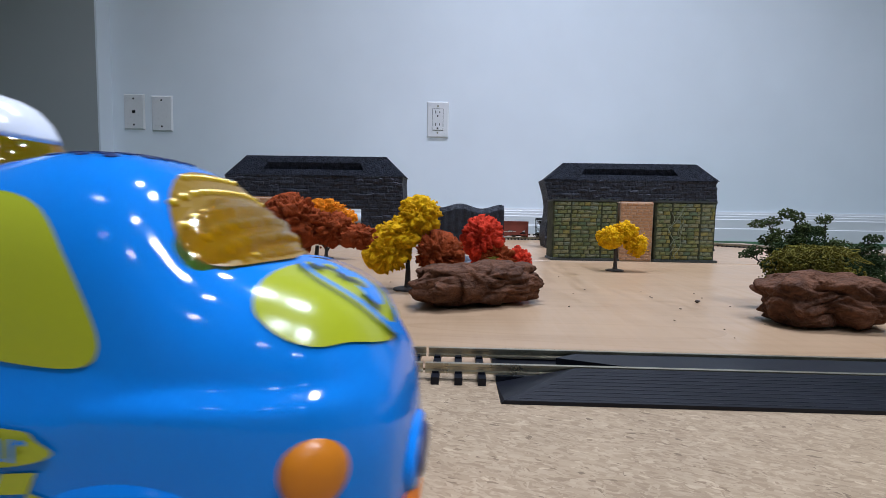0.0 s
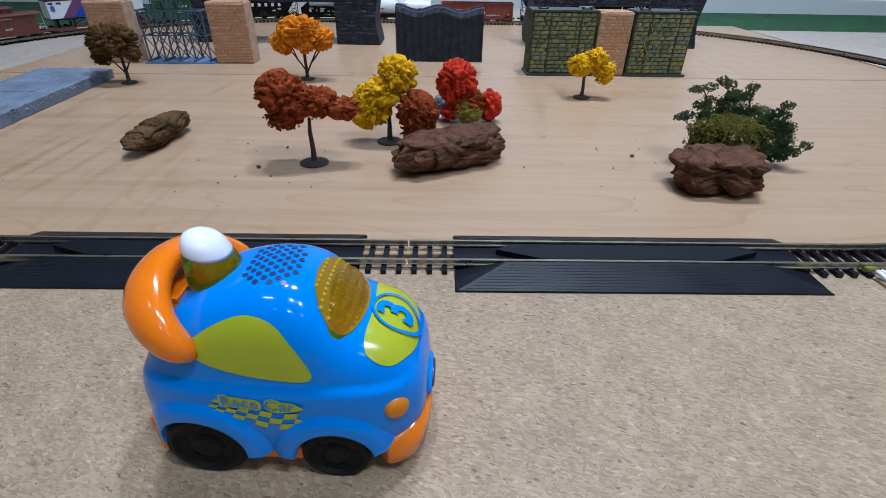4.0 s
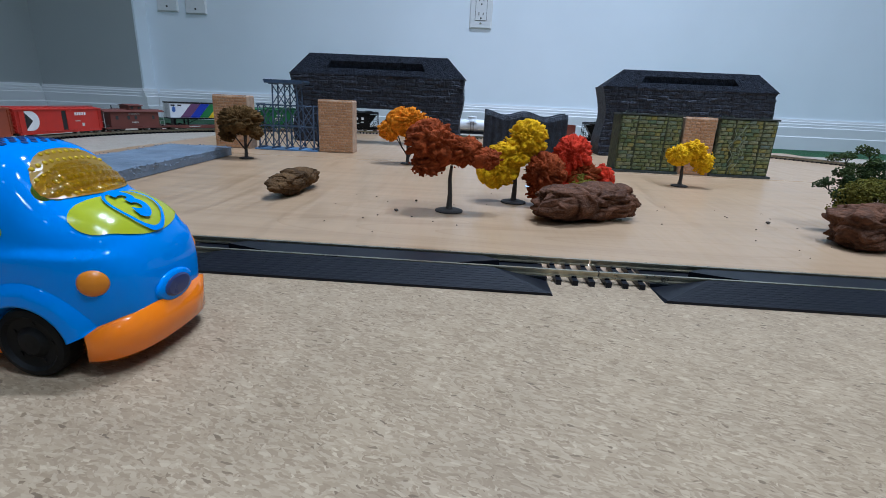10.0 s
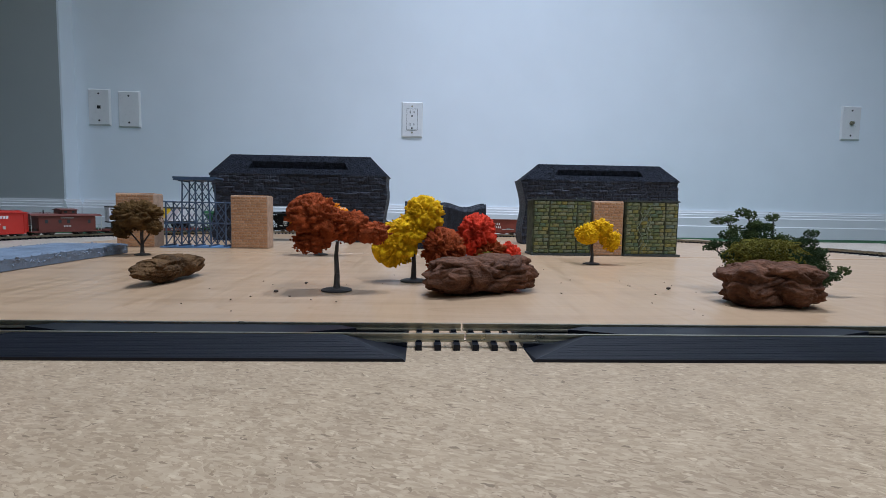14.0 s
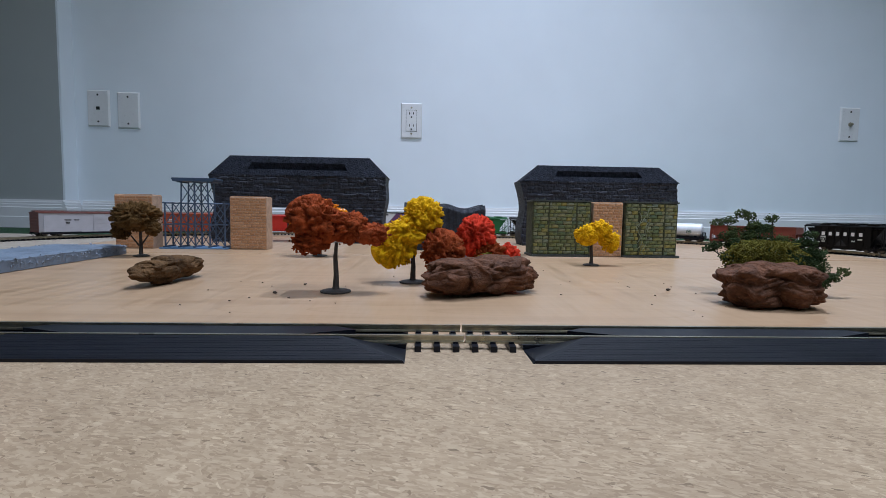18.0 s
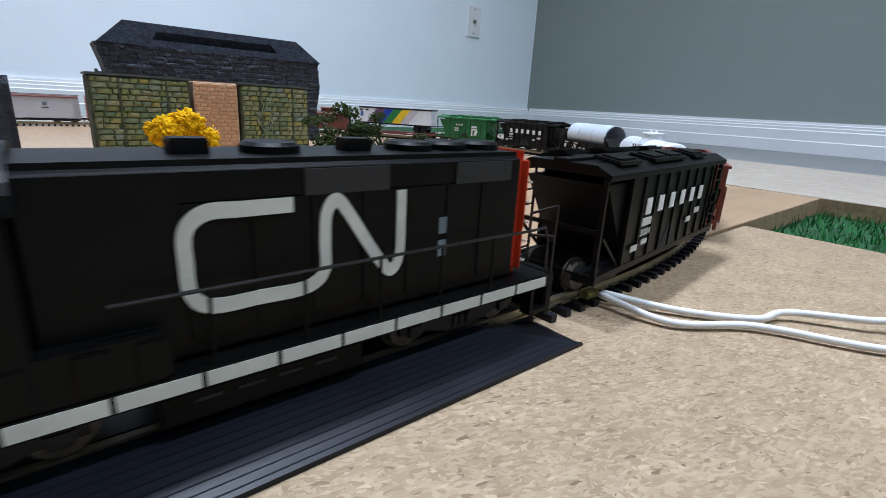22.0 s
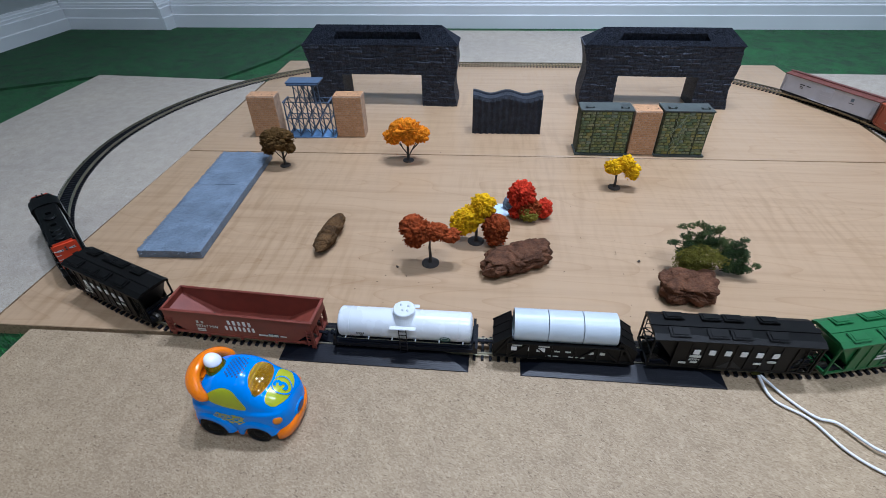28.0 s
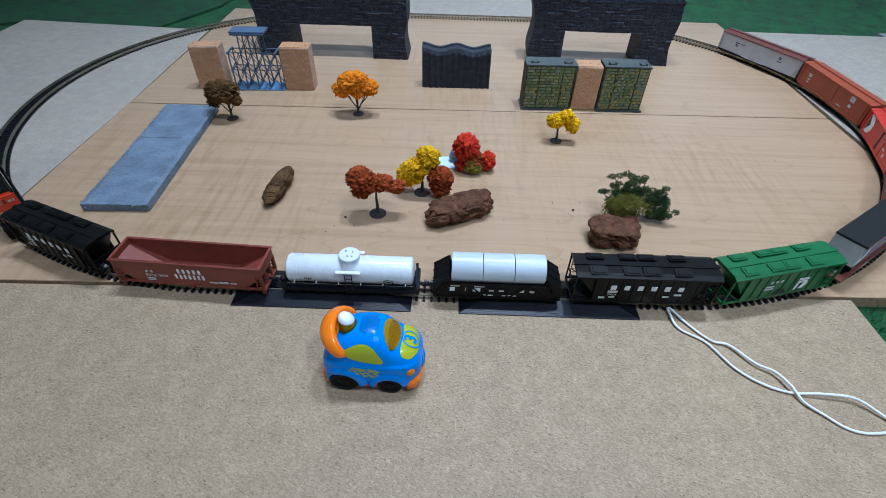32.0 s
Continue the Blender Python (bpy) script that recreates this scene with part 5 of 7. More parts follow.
def pipe_gondola():
    th = vehicle("gondola_car", "black braced gondola car loaded with a white pipe", "gondola car")
    hx, low = 0.0632, 0.0120
    for s in (-1, 1):
        y0, y1 = sorted((s * 0.0148, s * 0.0158))
        part("side_wall", prism(bmesh.new(), [(-0.052, 0.0300), (0.052, 0.0300), (0.060, low), (-0.060, low)], y0, y1), BLACK_BODY, th)
        part("top_rail", boxed(-0.0525, 0.0525, *sorted((s * 0.0145, s * 0.0172)), 0.0288, 0.0306, 0.0003), BLACK_BODY, th)
        part("side_sill", boxed(-hx, hx, *sorted((s * 0.0145, s * 0.0170)), low - 0.0012, low + 0.0010, 0.0003), BLACK_BODY, th)
        for i in range(6):
            x = -0.050 + i * 0.020
            part("side_post", boxed(x - 0.0009, x + 0.0009, *sorted((s * 0.0155, s * 0.0170)), low, 0.0298), BLACK_BODY, th)
        for xa, xb in ((-0.049, -0.031), (0.049, 0.031), (-0.011, -0.029), (0.011, 0.029)):
            part("diagonal_brace", prism(bmesh.new(), [(xa - 0.001, low), (xa + 0.001, low), (xb + 0.001, 0.0295), (xb - 0.001, 0.0295)], *sorted((s * 0.0155, s * 0.0168))), BLACK_BODY, th)
        for e in (-1, 1):
            part("raised_end_side", prism(bmesh.new(), [(e * 0.0455, 0.0300), (e * 0.0475, 0.0370), (e * 0.0622, 0.0255), (e * 0.0632, low), (e * 0.060, low)], y0, y1), BLACK_BODY, th)
            part("end_brace", prism(bmesh.new(), [(e * 0.0478, 0.0366), (e * 0.0500, 0.0355), (e * 0.0635, low), (e * 0.0612, low)], *sorted((s * 0.0155, s * 0.0170))), BLACK_BODY, th)
    for e in (-1, 1):
        bm = bmesh.new()
        prism(bm, [(e * 0.0470, 0.0374), (e * 0.0480, 0.0378), (e * 0.0635, 0.0262), (e * 0.0625, 0.0250)], -0.0160, 0.0160)
        part("slanted_end", bm, BLACK_BODY, th)
        for y in (-0.0155, -0.0052, 0.0052, 0.0155):
            part("end_rib", prism(bmesh.new(), [(e * 0.0475, 0.0386), (e * 0.0642, 0.0264), (e * 0.0635, 0.0254), (e * 0.0473, 0.0374)], y - 0.0007, y + 0.0007), BLACK_BODY, th)
        part("end_wall", boxed(*sorted((e * 0.0622, e * 0.0633)), -0.0158, 0.0158, low, 0.0260), BLACK_BODY, th)
        truck(th, e * 0.0465)
        coupler(th, e * 0.0650, e)
    part("floor", boxed(-0.0630, 0.0630, -0.0148, 0.0148, low - 0.001, low + 0.0012), BLACK_BODY, th)
    part("centre_sill", boxed(-0.0630, 0.0630, -0.004, 0.004, 0.0085, low - 0.001), BLACK_BODY, th)
    # the load: a hollow pipe in three lengths
    r, zc = 0.0148, 0.0375
    for k in range(3):
        xa, xb = -0.0455 + k * 0.0305, -0.0455 + (k + 1) * 0.0305 - 0.0004
        bm = bmesh.new()
        n = 72
        rings = []
        for rr, x in ((r, xa + 0.0002), (r, xb - 0.0002), (r - 0.001, xb), (r - 0.001, xa)):
            rings.append([bm.verts.new((x, rr * math.cos(2 * math.pi * i / n), zc + rr * math.sin(2 * math.pi * i / n))) for i in range(n)])
        for a, b in zip(rings, rings[1:] + rings[:1]):
            for i in range(n):
                bm.faces.new((a[i], a[(i + 1) % n], b[(i + 1) % n], b[i]))
        bmesh.ops.recalc_face_normals(bm, faces=bm.faces[:])
        part("pipe_length", bm, PIPE_WHITE, th, "pale white plastic pipe", smooth=False)
    marks(th, 0.0159, [(-0.0445, 0.0222, 0.0050, 0.0048), (-0.0305, 0.0222, 0.0028, 0.0045), (-0.0205, 0.0222, 0.0075, 0.0048), (-0.042, 0.0268, 0.009, 0.0014), (-0.018, 0.0268, 0.010, 0.0014)], LETTER)
    marks(th, 0.0159, [(-0.006, 0.0215, 0.0048, 0.0016), (0.004, 0.0215, 0.0050, 0.0016), (0.024, 0.0218, 0.0045, 0.0030), (0.034, 0.0218, 0.0045, 0.0030), (-0.010, 0.0150, 0.012, 0.0012), (0.012, 0.0150, 0.014, 0.0012)], STRIPE_GREY, "small_print")
    return th


def trailer_flatcar():
    th = vehicle("flat_car", "brown flat car carrying a white striped trailer", "flat car")
    hx = 0.0755
    part("deck", boxed(-hx, hx, -0.0160, 0.0160, 0.0118, 0.0140, 0.0003), OXIDE_DARK, th)
    for s in (-1, 1):
        part("side_sill", prism(bmesh.new(), [(-hx, 0.0138), (hx, 0.0138), (hx, 0.0112), (0.045, 0.0085), (-0.045, 0.0085), (-hx, 0.0112)], *sorted((s * 0.0150, s * 0.0166))), OXIDE_DARK, th)
    part("centre_sill", boxed(-hx, hx, -0.005, 0.005, 0.0080, 0.0119), OXIDE_DARK, th)
    for e in (-1, 1):
        truck(th, e * 0.0545)
        coupler(th, e * (hx + 0.001), e)
    marks(th, 0.0167, [(-0.03, 0.0118, 0.018, 0.0014), (0.03, 0.0118, 0.010, 0.0012)], STRIPE_GREY, "small_print")
    # the trailer
    x0, x1, z0, z1 = -0.0665, 0.0665, 0.0245, 0.0475
    part("trailer_box", boxed(x0, x1, -0.0148, 0.0148, z0, z1, 0.0005), WHITE_BODY, th, "white trailer box")
    part("trailer_roof", boxed(x0 - 0.0004, x1 + 0.0004, -0.0153, 0.0153, z1 - 0.0012, z1 + 0.0010, 0.0004), BLACK_PRINT, th, "black trailer roof")
    part("trailer_rail", boxed(x0, x1, -0.0152, 0.0152, z0 - 0.0012, z0 + 0.0008), PLASTIC_BLACK, th)
    for k, mt in enumerate(STRIPES):
        u = -0.034 + k * 0.0155
        marks(th, 0.0149, [(u, (z0 + z1) / 2 - 0.0001, 0.0152, z1 - z0 - 0.0024, 0.019)], mt, "stripe")
    marks(th, 0.0149, [(-0.0615, 0.0435, 0.006, 0.0022), (-0.0510, 0.0435, 0.006, 0.0022)], BLACK_PRINT, "lettering")
    marks(th, 0.0149, [(-0.0605, 0.0375, 0.0055, 0.0060), (-0.0605, 0.0375, 0.0020, 0.0085)], LOGO_BLUE, "emblem")
    for s in (-1, 1):
        for x in (-0.0525, -0.0400):
            part("trailer_wheel", rod((-x - 0.0, s * 0.0085, 0.0193), (-x, s * 0.0142, 0.0193), 0.0052, seg=20), PLASTIC_BLACK, th)
        part("landing_leg", boxed(-0.0385, -0.0365, *sorted((s * 0.008, s * 0.010)), 0.0142, 0.0240), PLASTIC_BLACK, th)
        part("leg_brace", tube(bmesh.new(), [(-0.0375, s * 0.009, 0.0165), (-0.0200, s * 0.009, 0.0238)], 0.0005, 5), PLASTIC_BLACK, th)
    part("axle_frame", boxed(0.034, 0.058, -0.008, 0.008, 0.0190, 0.0238), PLASTIC_BLACK, th)
    part("hitch_stand", boxed(-0.0600, -0.0560, -0.007, 0.007, 0.0140, 0.0238), PLASTIC_BLACK, th)
    # stretched in length, and the trailer in height, to fit the camera's view
    for c in th.children:
        c.location.x *= 1.13
        if c.name.split(".")[0] not in ("truck", "coupler"):
            for v in c.data.vertices:
                v.co.x *= 1.13
                if v.co.z > 0.0141:
                    v.co.z = 0.0141 + (v.co.z - 0.0141) * 1.22
    return th


def caboose():
    th = vehicle("caboose", "brown caboose with a cupola and small square windows", "caboose")
    hx, z0, z1 = 0.0440, 0.0130, 0.0385
    part("body", boxed(-hx, hx, -0.0152, 0.0152, z0, z1, 0.0004), OXIDE_DARK, th)
    part("roof", prism(bmesh.new(), [(-0.0170, z1), (-0.0120, z1 + 0.0024), (0, z1 + 0.0034), (0.0120, z1 + 0.0024), (0.0170, z1), (0.0170, z1 - 0.0010), (-0.0170, z1 - 0.0010)], -0.0545, 0.0545, "x"), OXIDE_DARK, th)
    cup = part("cupola", boxed(-0.008, 0.016, -0.0115, 0.0115, z1 + 0.001, z1 + 0.0100, 0.0004), OXIDE_DARK, th)
    part("cupola_roof", prism(bmesh.new(), [(-0.0130, z1 + 0.0100), (0, z1 + 0.0122), (0.0130, z1 + 0.0100), (0.0130, z1 + 0.0092), (-0.0130, z1 + 0.0092)], -0.010, 0.018, "x"), OXIDE_DARK, th)
    for s in (-1, 1):
        for x in (-0.033, 0.0, 0.013, 0.033) if s > 0 else (-0.033, -0.013, 0.0, 0.033):
            part("window", boxed(x - 0.0022, x + 0.0022, *sorted((s * 0.0150, s * 0.0155)), 0.0255, 0.0315), GLASS_DARK, th)
        for x in (-0.002, 0.010):
            part("cupola_window", boxed(x - 0.002, x + 0.002, *sorted((s * 0.0113, s * 0.0118)), z1 + 0.0045, z1 + 0.0080), GLASS_DARK, cup)
        part("side_sill", boxed(-0.054, 0.054, *sorted((s * 0.0140, s * 0.0160)), 0.0105, 0.0131), OXIDE_DARK, th)
        part("roof_rail", tube(bmesh.new(), [(-0.040, s * 0.010, z1 + 0.0045), (-0.012, s * 0.010, z1 + 0.0045)], 0.0003, 5), OXIDE_DARK, th)
    part("smoke_pipe", rod((-0.026, 0.006, z1 + 0.002), (-0.026, 0.006, z1 + 0.0095), 0.0008, seg=8), PLASTIC_BLACK, th)
    for e in (-1, 1):
        part("platform", boxed(*sorted((e * 0.0438, e * 0.0550)), -0.0155, 0.0155, 0.0105, 0.0125), OXIDE_DARK, th)
        bm = bmesh.new()
        for y in (-0.0145, -0.005, 0.005, 0.0145):
            cyl(bm, (e * 0.0543, y, 0.012), (e * 0.0543, y, 0.0225 if abs(y) < 0.01 else z1), 0.0004, seg=5)
        cyl(bm, (e * 0.0543, -0.0145, 0.0225), (e * 0.0543, 0.0145, 0.0225), 0.0004, seg=5)
        part("end_railing", bm, STRIPE_GREY, th)
        for s in (-1, 1):
            part("step", boxed(*sorted((e * 0.0465, e * 0.0540)), *sorted((s * 0.0130, s * 0.0160)), 0.0058, 0.0068), OXIDE_DARK, th)
        truck(th, e * 0.0335)
        coupler(th, e * 0.0555, e)
    marks(th, 0.0153, blocks(-0.008, 0.004, 0.0205, 5, 0.0026, 0.55) + [(-0.002, 0.0345, 0.020, 0.0010)], STRIPE_GREY, "small_print")
    return th


def boxcar(label, body, hx, top, kind):
    th = vehicle("box_car", label, "box car")
    z0, z1 = 0.0125, top
    roof_mat = OXIDE_DARK if kind == "silver" else body
    part("body", boxed(-hx, hx, -0.0158, 0.0158, z0, z1, 0.0004), body, th)
    part("roof", prism(bmesh.new(), [(-0.0168, z1), (0, z1 + 0.0022), (0.0168, z1), (0.0168, z1 - 0.0012), (-0.0168, z1 - 0.0012)], -hx - 0.0006, hx + 0.0006, "x"), roof_mat, th)
    part("running_board", boxed(-hx - 0.002, hx + 0.002, -0.003, 0.003, z1 + 0.0026, z1 + 0.0034), roof_mat, th)
    for i in range(9):
        x = -hx + (i + 0.5) * 2 * hx / 9
        for s in (-1, 1):
            part("roof_rib", prism(bmesh.new(), [(s * 0.0165, z1 + 0.0003), (s * 0.0165, z1 - 0.0004), (s * 0.003, z1 + 0.0014), (s * 0.003, z1 + 0.0022)], x - 0.0004, x + 0.0004, "x"), roof_mat, th)
    for s in (-1, 1):
        part("side_sill", boxed(-hx + 0.004, hx - 0.004, *sorted((s * 0.0148, s * 0.0163)), 0.0098, z0 + 0.0002), PLASTIC_BLACK if kind == "silver" else body, th)
        door = 0.0115
        part("door_track", boxed(-0.030, 0.020, *sorted((s * 0.0157, s * 0.0170)), z0 - 0.0002, z0 + 0.0008), body, th)
        if kind == "red":
            # flat black panel on the solid body, coloured as the shade inside the doorway
            part("doorway", boxed(-s * 0.004 - 0.0045, -s * 0.004 + 0.0045, *sorted((s * 0.0155, s * 0.0160)), z0 + 0.001, z1 - 0.003), DARK, th, "open black doorway")
            part("door", boxed(-s * 0.0145 - 0.0075, -s * 0.0145 + 0.0075, *sorted((s * 0.0158, s * 0.0168)), z0 + 0.0008, z1 - 0.0025, 0.0003), body, th)
        else:
            d = part("door", boxed(-door, door, *sorted((s * 0.0157, s * 0.0166)), z0 + 0.0008, z1 - 0.0025, 0.0003), body, th)
            for k in range(3):
                part("door_rib", boxed(-door + 0.001, door - 0.001, *sorted((s * 0.0165, s * 0.0169)), 0.019 + k * 0.0075, 0.0196 + k * 0.0075), body, d)
        for e in (-1, 1):
            ladder(th, e * (hx - 0.004), s * 0.0163, z0, z1 - 0.003, 0.006, 7, body)
    for e in (-1, 1):
        if kind == "silver":
            part("end_wall", boxed(*sorted((e * hx, e * (hx + 0.0004))), -0.0157, 0.0157, z0, z1 - 0.0012), OXIDE_DARK, th)
        for k in range(5):
            part("end_corrugation", rod((e * hx, -0.0145, 0.0165 + k * 0.0055), (e * hx, 0.0145, 0.0165 + k * 0.0055), 0.0011, seg=6), OXIDE_DARK if kind == "silver" else body, th)
        part("brake_wheel" if e < 0 else "end_step", boxed(*sorted((e * hx, e * (hx + 0.001))), -0.014, 0.014, 0.0100, 0.0122), PLASTIC_BLACK, th)
        truck(th, e * (hx - 0.0195))
        coupler(th, e * (hx + 0.001), e)
    part("centre_sill", boxed(-hx, hx, -0.005, 0.005, 0.0085, z0), PLASTIC_BLACK, th)
    if kind == "red":
        for s in (-1, 1):
            c, rr = -0.0515, 0.0130
            zc = (z0 + z1) / 2
            bm = bmesh.new()
            pts = [(c + rr * math.cos(a), zc + rr * math.sin(a)) for a in [math.radians(-90 + 180 * i / 20) for i in range(21)]]
            pts += [(c - 0.008, zc + rr), (c - 0.008, zc - rr)]
            prism(bm, [(-s * a, b) for a, b in pts], *sorted((s * 0.0157, s * 0.0161)))
            part("emblem_disc", bm, LETTER, th, "white printed half disc")
            bm = bmesh.new()
            prism(bm, [(-s * a, b) for a, b in ((c - 0.008, zc - rr * 0.85), (c + 0.003, zc), (c - 0.008, zc + rr * 0.85))], *sorted((s * 0.0158, s * 0.0163)))
            part("emblem_triangle", bm, BLACK_PRINT, th, "black printed triangle")
        marks(th, 0.0159, blocks(0.017, 0.044, 0.0360, 6, 0.0045, 0.7, 0.0012), LETTER)
        marks(th, 0.0159, [(0.026, 0.0255, 0.011, 0.0014), (0.020, 0.0215, 0.005, 0.0014), (0.0365, 0.0200, 0.0042, 0.0048)], STRIPE_GREY, "small_print")
    elif kind == "rust":
        marks(th, 0.0159, [(-0.056 + 0.108, 0.0375, 0.0105, 0.0085), (0.052, 0.0265, 0.0065, 0.0045)], SILVER, "emblem")
        marks(th, 0.0159, [(-0.062, 0.0335, 0.008, 0.0018), (-0.062, 0.0305, 0.008, 0.0018), (-0.062, 0.0250, 0.006, 0.0018), (-0.062, 0.0205, 0.006, 0.0014), (0.030, 0.0180, 0.010, 0.0012)], STRIPE_GREY, "small_print")
    else:
        marks(th, 0.0159, [(-0.050, 0.0330, 0.010, 0.0016), (-0.037, 0.0330, 0.008, 0.0016), (-0.050, 0.0290, 0.006, 0.0016), (-0.050, 0.0265, 0.006, 0.0012), (0.048, 0.0285, 0.009, 0.0012)], BLACK_PRINT, "small_print")
        marks(th, 0.0159, [(0.048, 0.0345, 0.006, 0.0055)], BLUE_GREY, "emblem")
    return th


def locomotive():
    th = vehicle("diesel_locomotive", "black diesel locomotive with orange-red hood ends and grey sill stripe", "locomotive")
    fz, hz = 0.0180, 0.0490
    part("frame", boxed(-0.0860, 0.0860, -0.0158, 0.0158, 0.0140, fz, 0.0003), LOCO_BLACK, th)
    hood = bmesh.new()
    box(hood, -0.0735, 0.0375, -0.0118, 0.0118, fz - 0.0004, hz, 0.0016, 3)
    part("long_hood", hood, LOCO_BLACK, th)
    part("short_hood", boxed(0.0605, 0.0725, -0.0118, 0.0118, fz - 0.0004, hz, 0.0016, 3), LOCO_BLACK, th)
    part("nose", boxed(0.0695, 0.0770, -0.0122, 0.0122, fz - 0.0003, hz + 0.0001, 0.0034, 5), ORANGE_RED, th, "orange-red hood end")
    part("tail", boxed(-0.0780, -0.0733, -0.0119, 0.0119, fz - 0.0003, hz + 0.0001, 0.0022, 4), ORANGE_RED, th, "orange-red hood end")
    cab = part("cab", boxed(0.0370, 0.0610, -0.0156, 0.0156, fz - 0.0003, hz - 0.0040, 0.0004), LOCO_BLACK, th)
    arch = [(0.0158 * math.cos(a), hz - 0.0044 + 0.0062 * math.sin(a)) for a in [math.pi * i / 14 for i in range(15)]]
    part("cab_roof", prism(bmesh.new(), [(0.0160, hz - 0.0055)] + arch + [(-0.0160, hz - 0.0055)], 0.0357, 0.0625, "x"), LOCO_BLACK, th)
    for s in (-1, 1):
        y0, y1 = sorted((s * 0.0154, s * 0.0159))
        part("cab_window", boxed(0.0430, 0.0540, y0, y1, 0.0335, 0.0415), GLASS_DARK, cab)
        bm = bmesh.new()
        for a, b, c, d in ((0.0425, 0.0545, 0.0328, 0.0336), (0.0425, 0.0545, 0.0411, 0.0419), (0.0425, 0.0433, 0.0328, 0.0419), (0.0537, 0.0545, 0.0328, 0.0419), (0.0481, 0.0489, 0.0328, 0.0419)):
            box(bm, a, b, *sorted((s * 0.0156, s * 0.0162)), c, d)
        part("window_frame", bm, LETTER, cab, "white window frame")
        part("front_window", boxed(0.0608, 0.0613, *sorted((s * 0.0122, s * 0.0150)), 0.0345, 0.0420), GLASS_DARK, cab)
        # sill stripe in dashes
        for i in range(12):
            x = -0.084 + i * 0.0141
            part("sill_stripe", boxed(x, x + 0.0132, *sorted((s * 0.0157, s * 0.0160)), 0.0146, 0.0174), STRIPE_GREY, th, "pale grey sill stripe")
        # side doors, grilles and battery boxes
        for i in range(7):
            x = -0.068 + i * 0.0120
            part("hood_door", boxed(x, x + 0.0108, *sorted((s * 0.0117, s * 0.01205)), fz + 0.003, hz - 0.006, 0.0002), LOCO_BLACK, th)
        part("radiator_grille", boxed(-0.068, -0.048, *sorted((s * 0.0117, s * 0.0122)), hz - 0.0062, hz - 0.0018), DARK, th)
        part("dynamic_brake_grille", boxed(-0.028, -0.008, *sorted((s * 0.0117, s * 0.0122)), hz - 0.0062, hz - 0.0018), DARK, th)
        for x in (0.0215, 0.030, 0.0405, 0.0545):
            part("side_box", boxed(x - 0.0026, x + 0.0026, *sorted((s * 0.0150, s * 0.0161)), fz + 0.0006, fz + 0.0066, 0.0002), LOCO_BLACK, th)
        part("walkway_skirt", boxed(0.0200, 0.0660, *sorted((s * 0.0120, s * 0.0155)), fz - 0.0002, fz + 0.0072), LOCO_BLACK, th)
        # handrails
        bm = tube(bmesh.new(), smooth_line([(-0.0845, s * 0.0150, fz + 0.001), (-0.0825, s * 0.0152, fz + 0.0115), (-0.070, s * 0.0152, fz + 0.0125), (0.0270, s * 0.0152, fz + 0.0125)], 6), 0.00034, 6)
        part("handrail", bm, RAIL_DARK, th)
        bm = tube(bmesh.new(), smooth_line([(0.0845, s * 0.0150, fz + 0.001), (0.0825, s * 0.0152, fz + 0.0115), (0.075, s * 0.0152, fz + 0.0160), (0.0520, s * 0.0152, fz + 0.0160)], 6), 0.00034, 6)
        part("handrail", bm, RAIL_DARK, th)
        for x in (-0.060, -0.042, -0.024, -0.006, 0.012):
            part("stanchion", rod((x, s * 0.0152, fz), (x, s * 0.0152, fz + 0.0125), 0.00038, seg=5), LOCO_BLACK, th)
        part("fuel_tank_side", boxed(-0.0200, 0.0220, *sorted((s * 0.004, s * 0.0148)), 0.0075, 0.0142, 0.0008), LOCO_BLACK, th)
        for i in range(4):
            part("air_slot", boxed(-0.013 + i * 0.008, -0.008 + i * 0.008, *sorted((s * 0.0146, s * 0.0150)), 0.0115, 0.0122), DARK, th)
    for e in (-1, 1):
        part("pilot", boxed(*sorted((e * 0.0860, e * 0.0895)), -0.0150, 0.0150, 0.0042, fz, 0.0005), LOCO_BLACK, th)
        for y in (-0.0145, -0.0050, 0.0050, 0.0145):
            part("railing_post", rod((e * 0.0880, y, fz - 0.0005), (e * 0.0880, y, fz + (0.0140 if abs(y) < 0.01 else 0.0175)), 0.0004, seg=6), RAIL_DARK, th)
        for y0, y1 in ((-0.0145, -0.0050), (0.0145, 0.0050)):
            part("railing_bar", rod((e * 0.0880, y0, fz + 0.0175), (e * 0.0880, y1, fz + 0.0140), 0.0004, seg=6), RAIL_DARK, th)
            part("railing_bar", rod((e * 0.0880, y0, fz + 0.0095), (e * 0.0880, y1, fz + 0.0080), 0.0004, seg=6), RAIL_DARK, th)
        for s in (-1, 1):
            part("step_well", boxed(*sorted((e * 0.0790, e * 0.0870)), *sorted((s * 0.0120, s * 0.0158)), 0.0064, 0.0076), LOCO_BLACK, th)
            part("step_side", boxed(*sorted((e * 0.0780, e * 0.0792)), *sorted((s * 0.0120, s * 0.0158)), 0.0064, 0.0142), LOCO_BLACK, th)
            part("number_board", boxed(*sorted((e * 0.0765, e * 0.0786)), *sorted((s * 0.0016, s * 0.0098)), 0.0394, 0.0428, 0.0010), BLACK_PRINT, th)
            cu = bpy.data.curves.new("digits", "FONT")
            cu.body, cu.size, cu.align_x, cu.align_y, cu.extrude = "4802", 0.0033, "CENTER", "CENTER", 0.0001
            ob = new("digits", cu)
            me = bpy.data.meshes.new_from_object(ob)
            bpy.data.objects.remove(ob)
            me.materials.clear()
            me.materials.append(LETTER)
            put("number", me, th, pose(e * 0.0788, s * 0.0058, 0.0411, 90, 0, 90 * e))
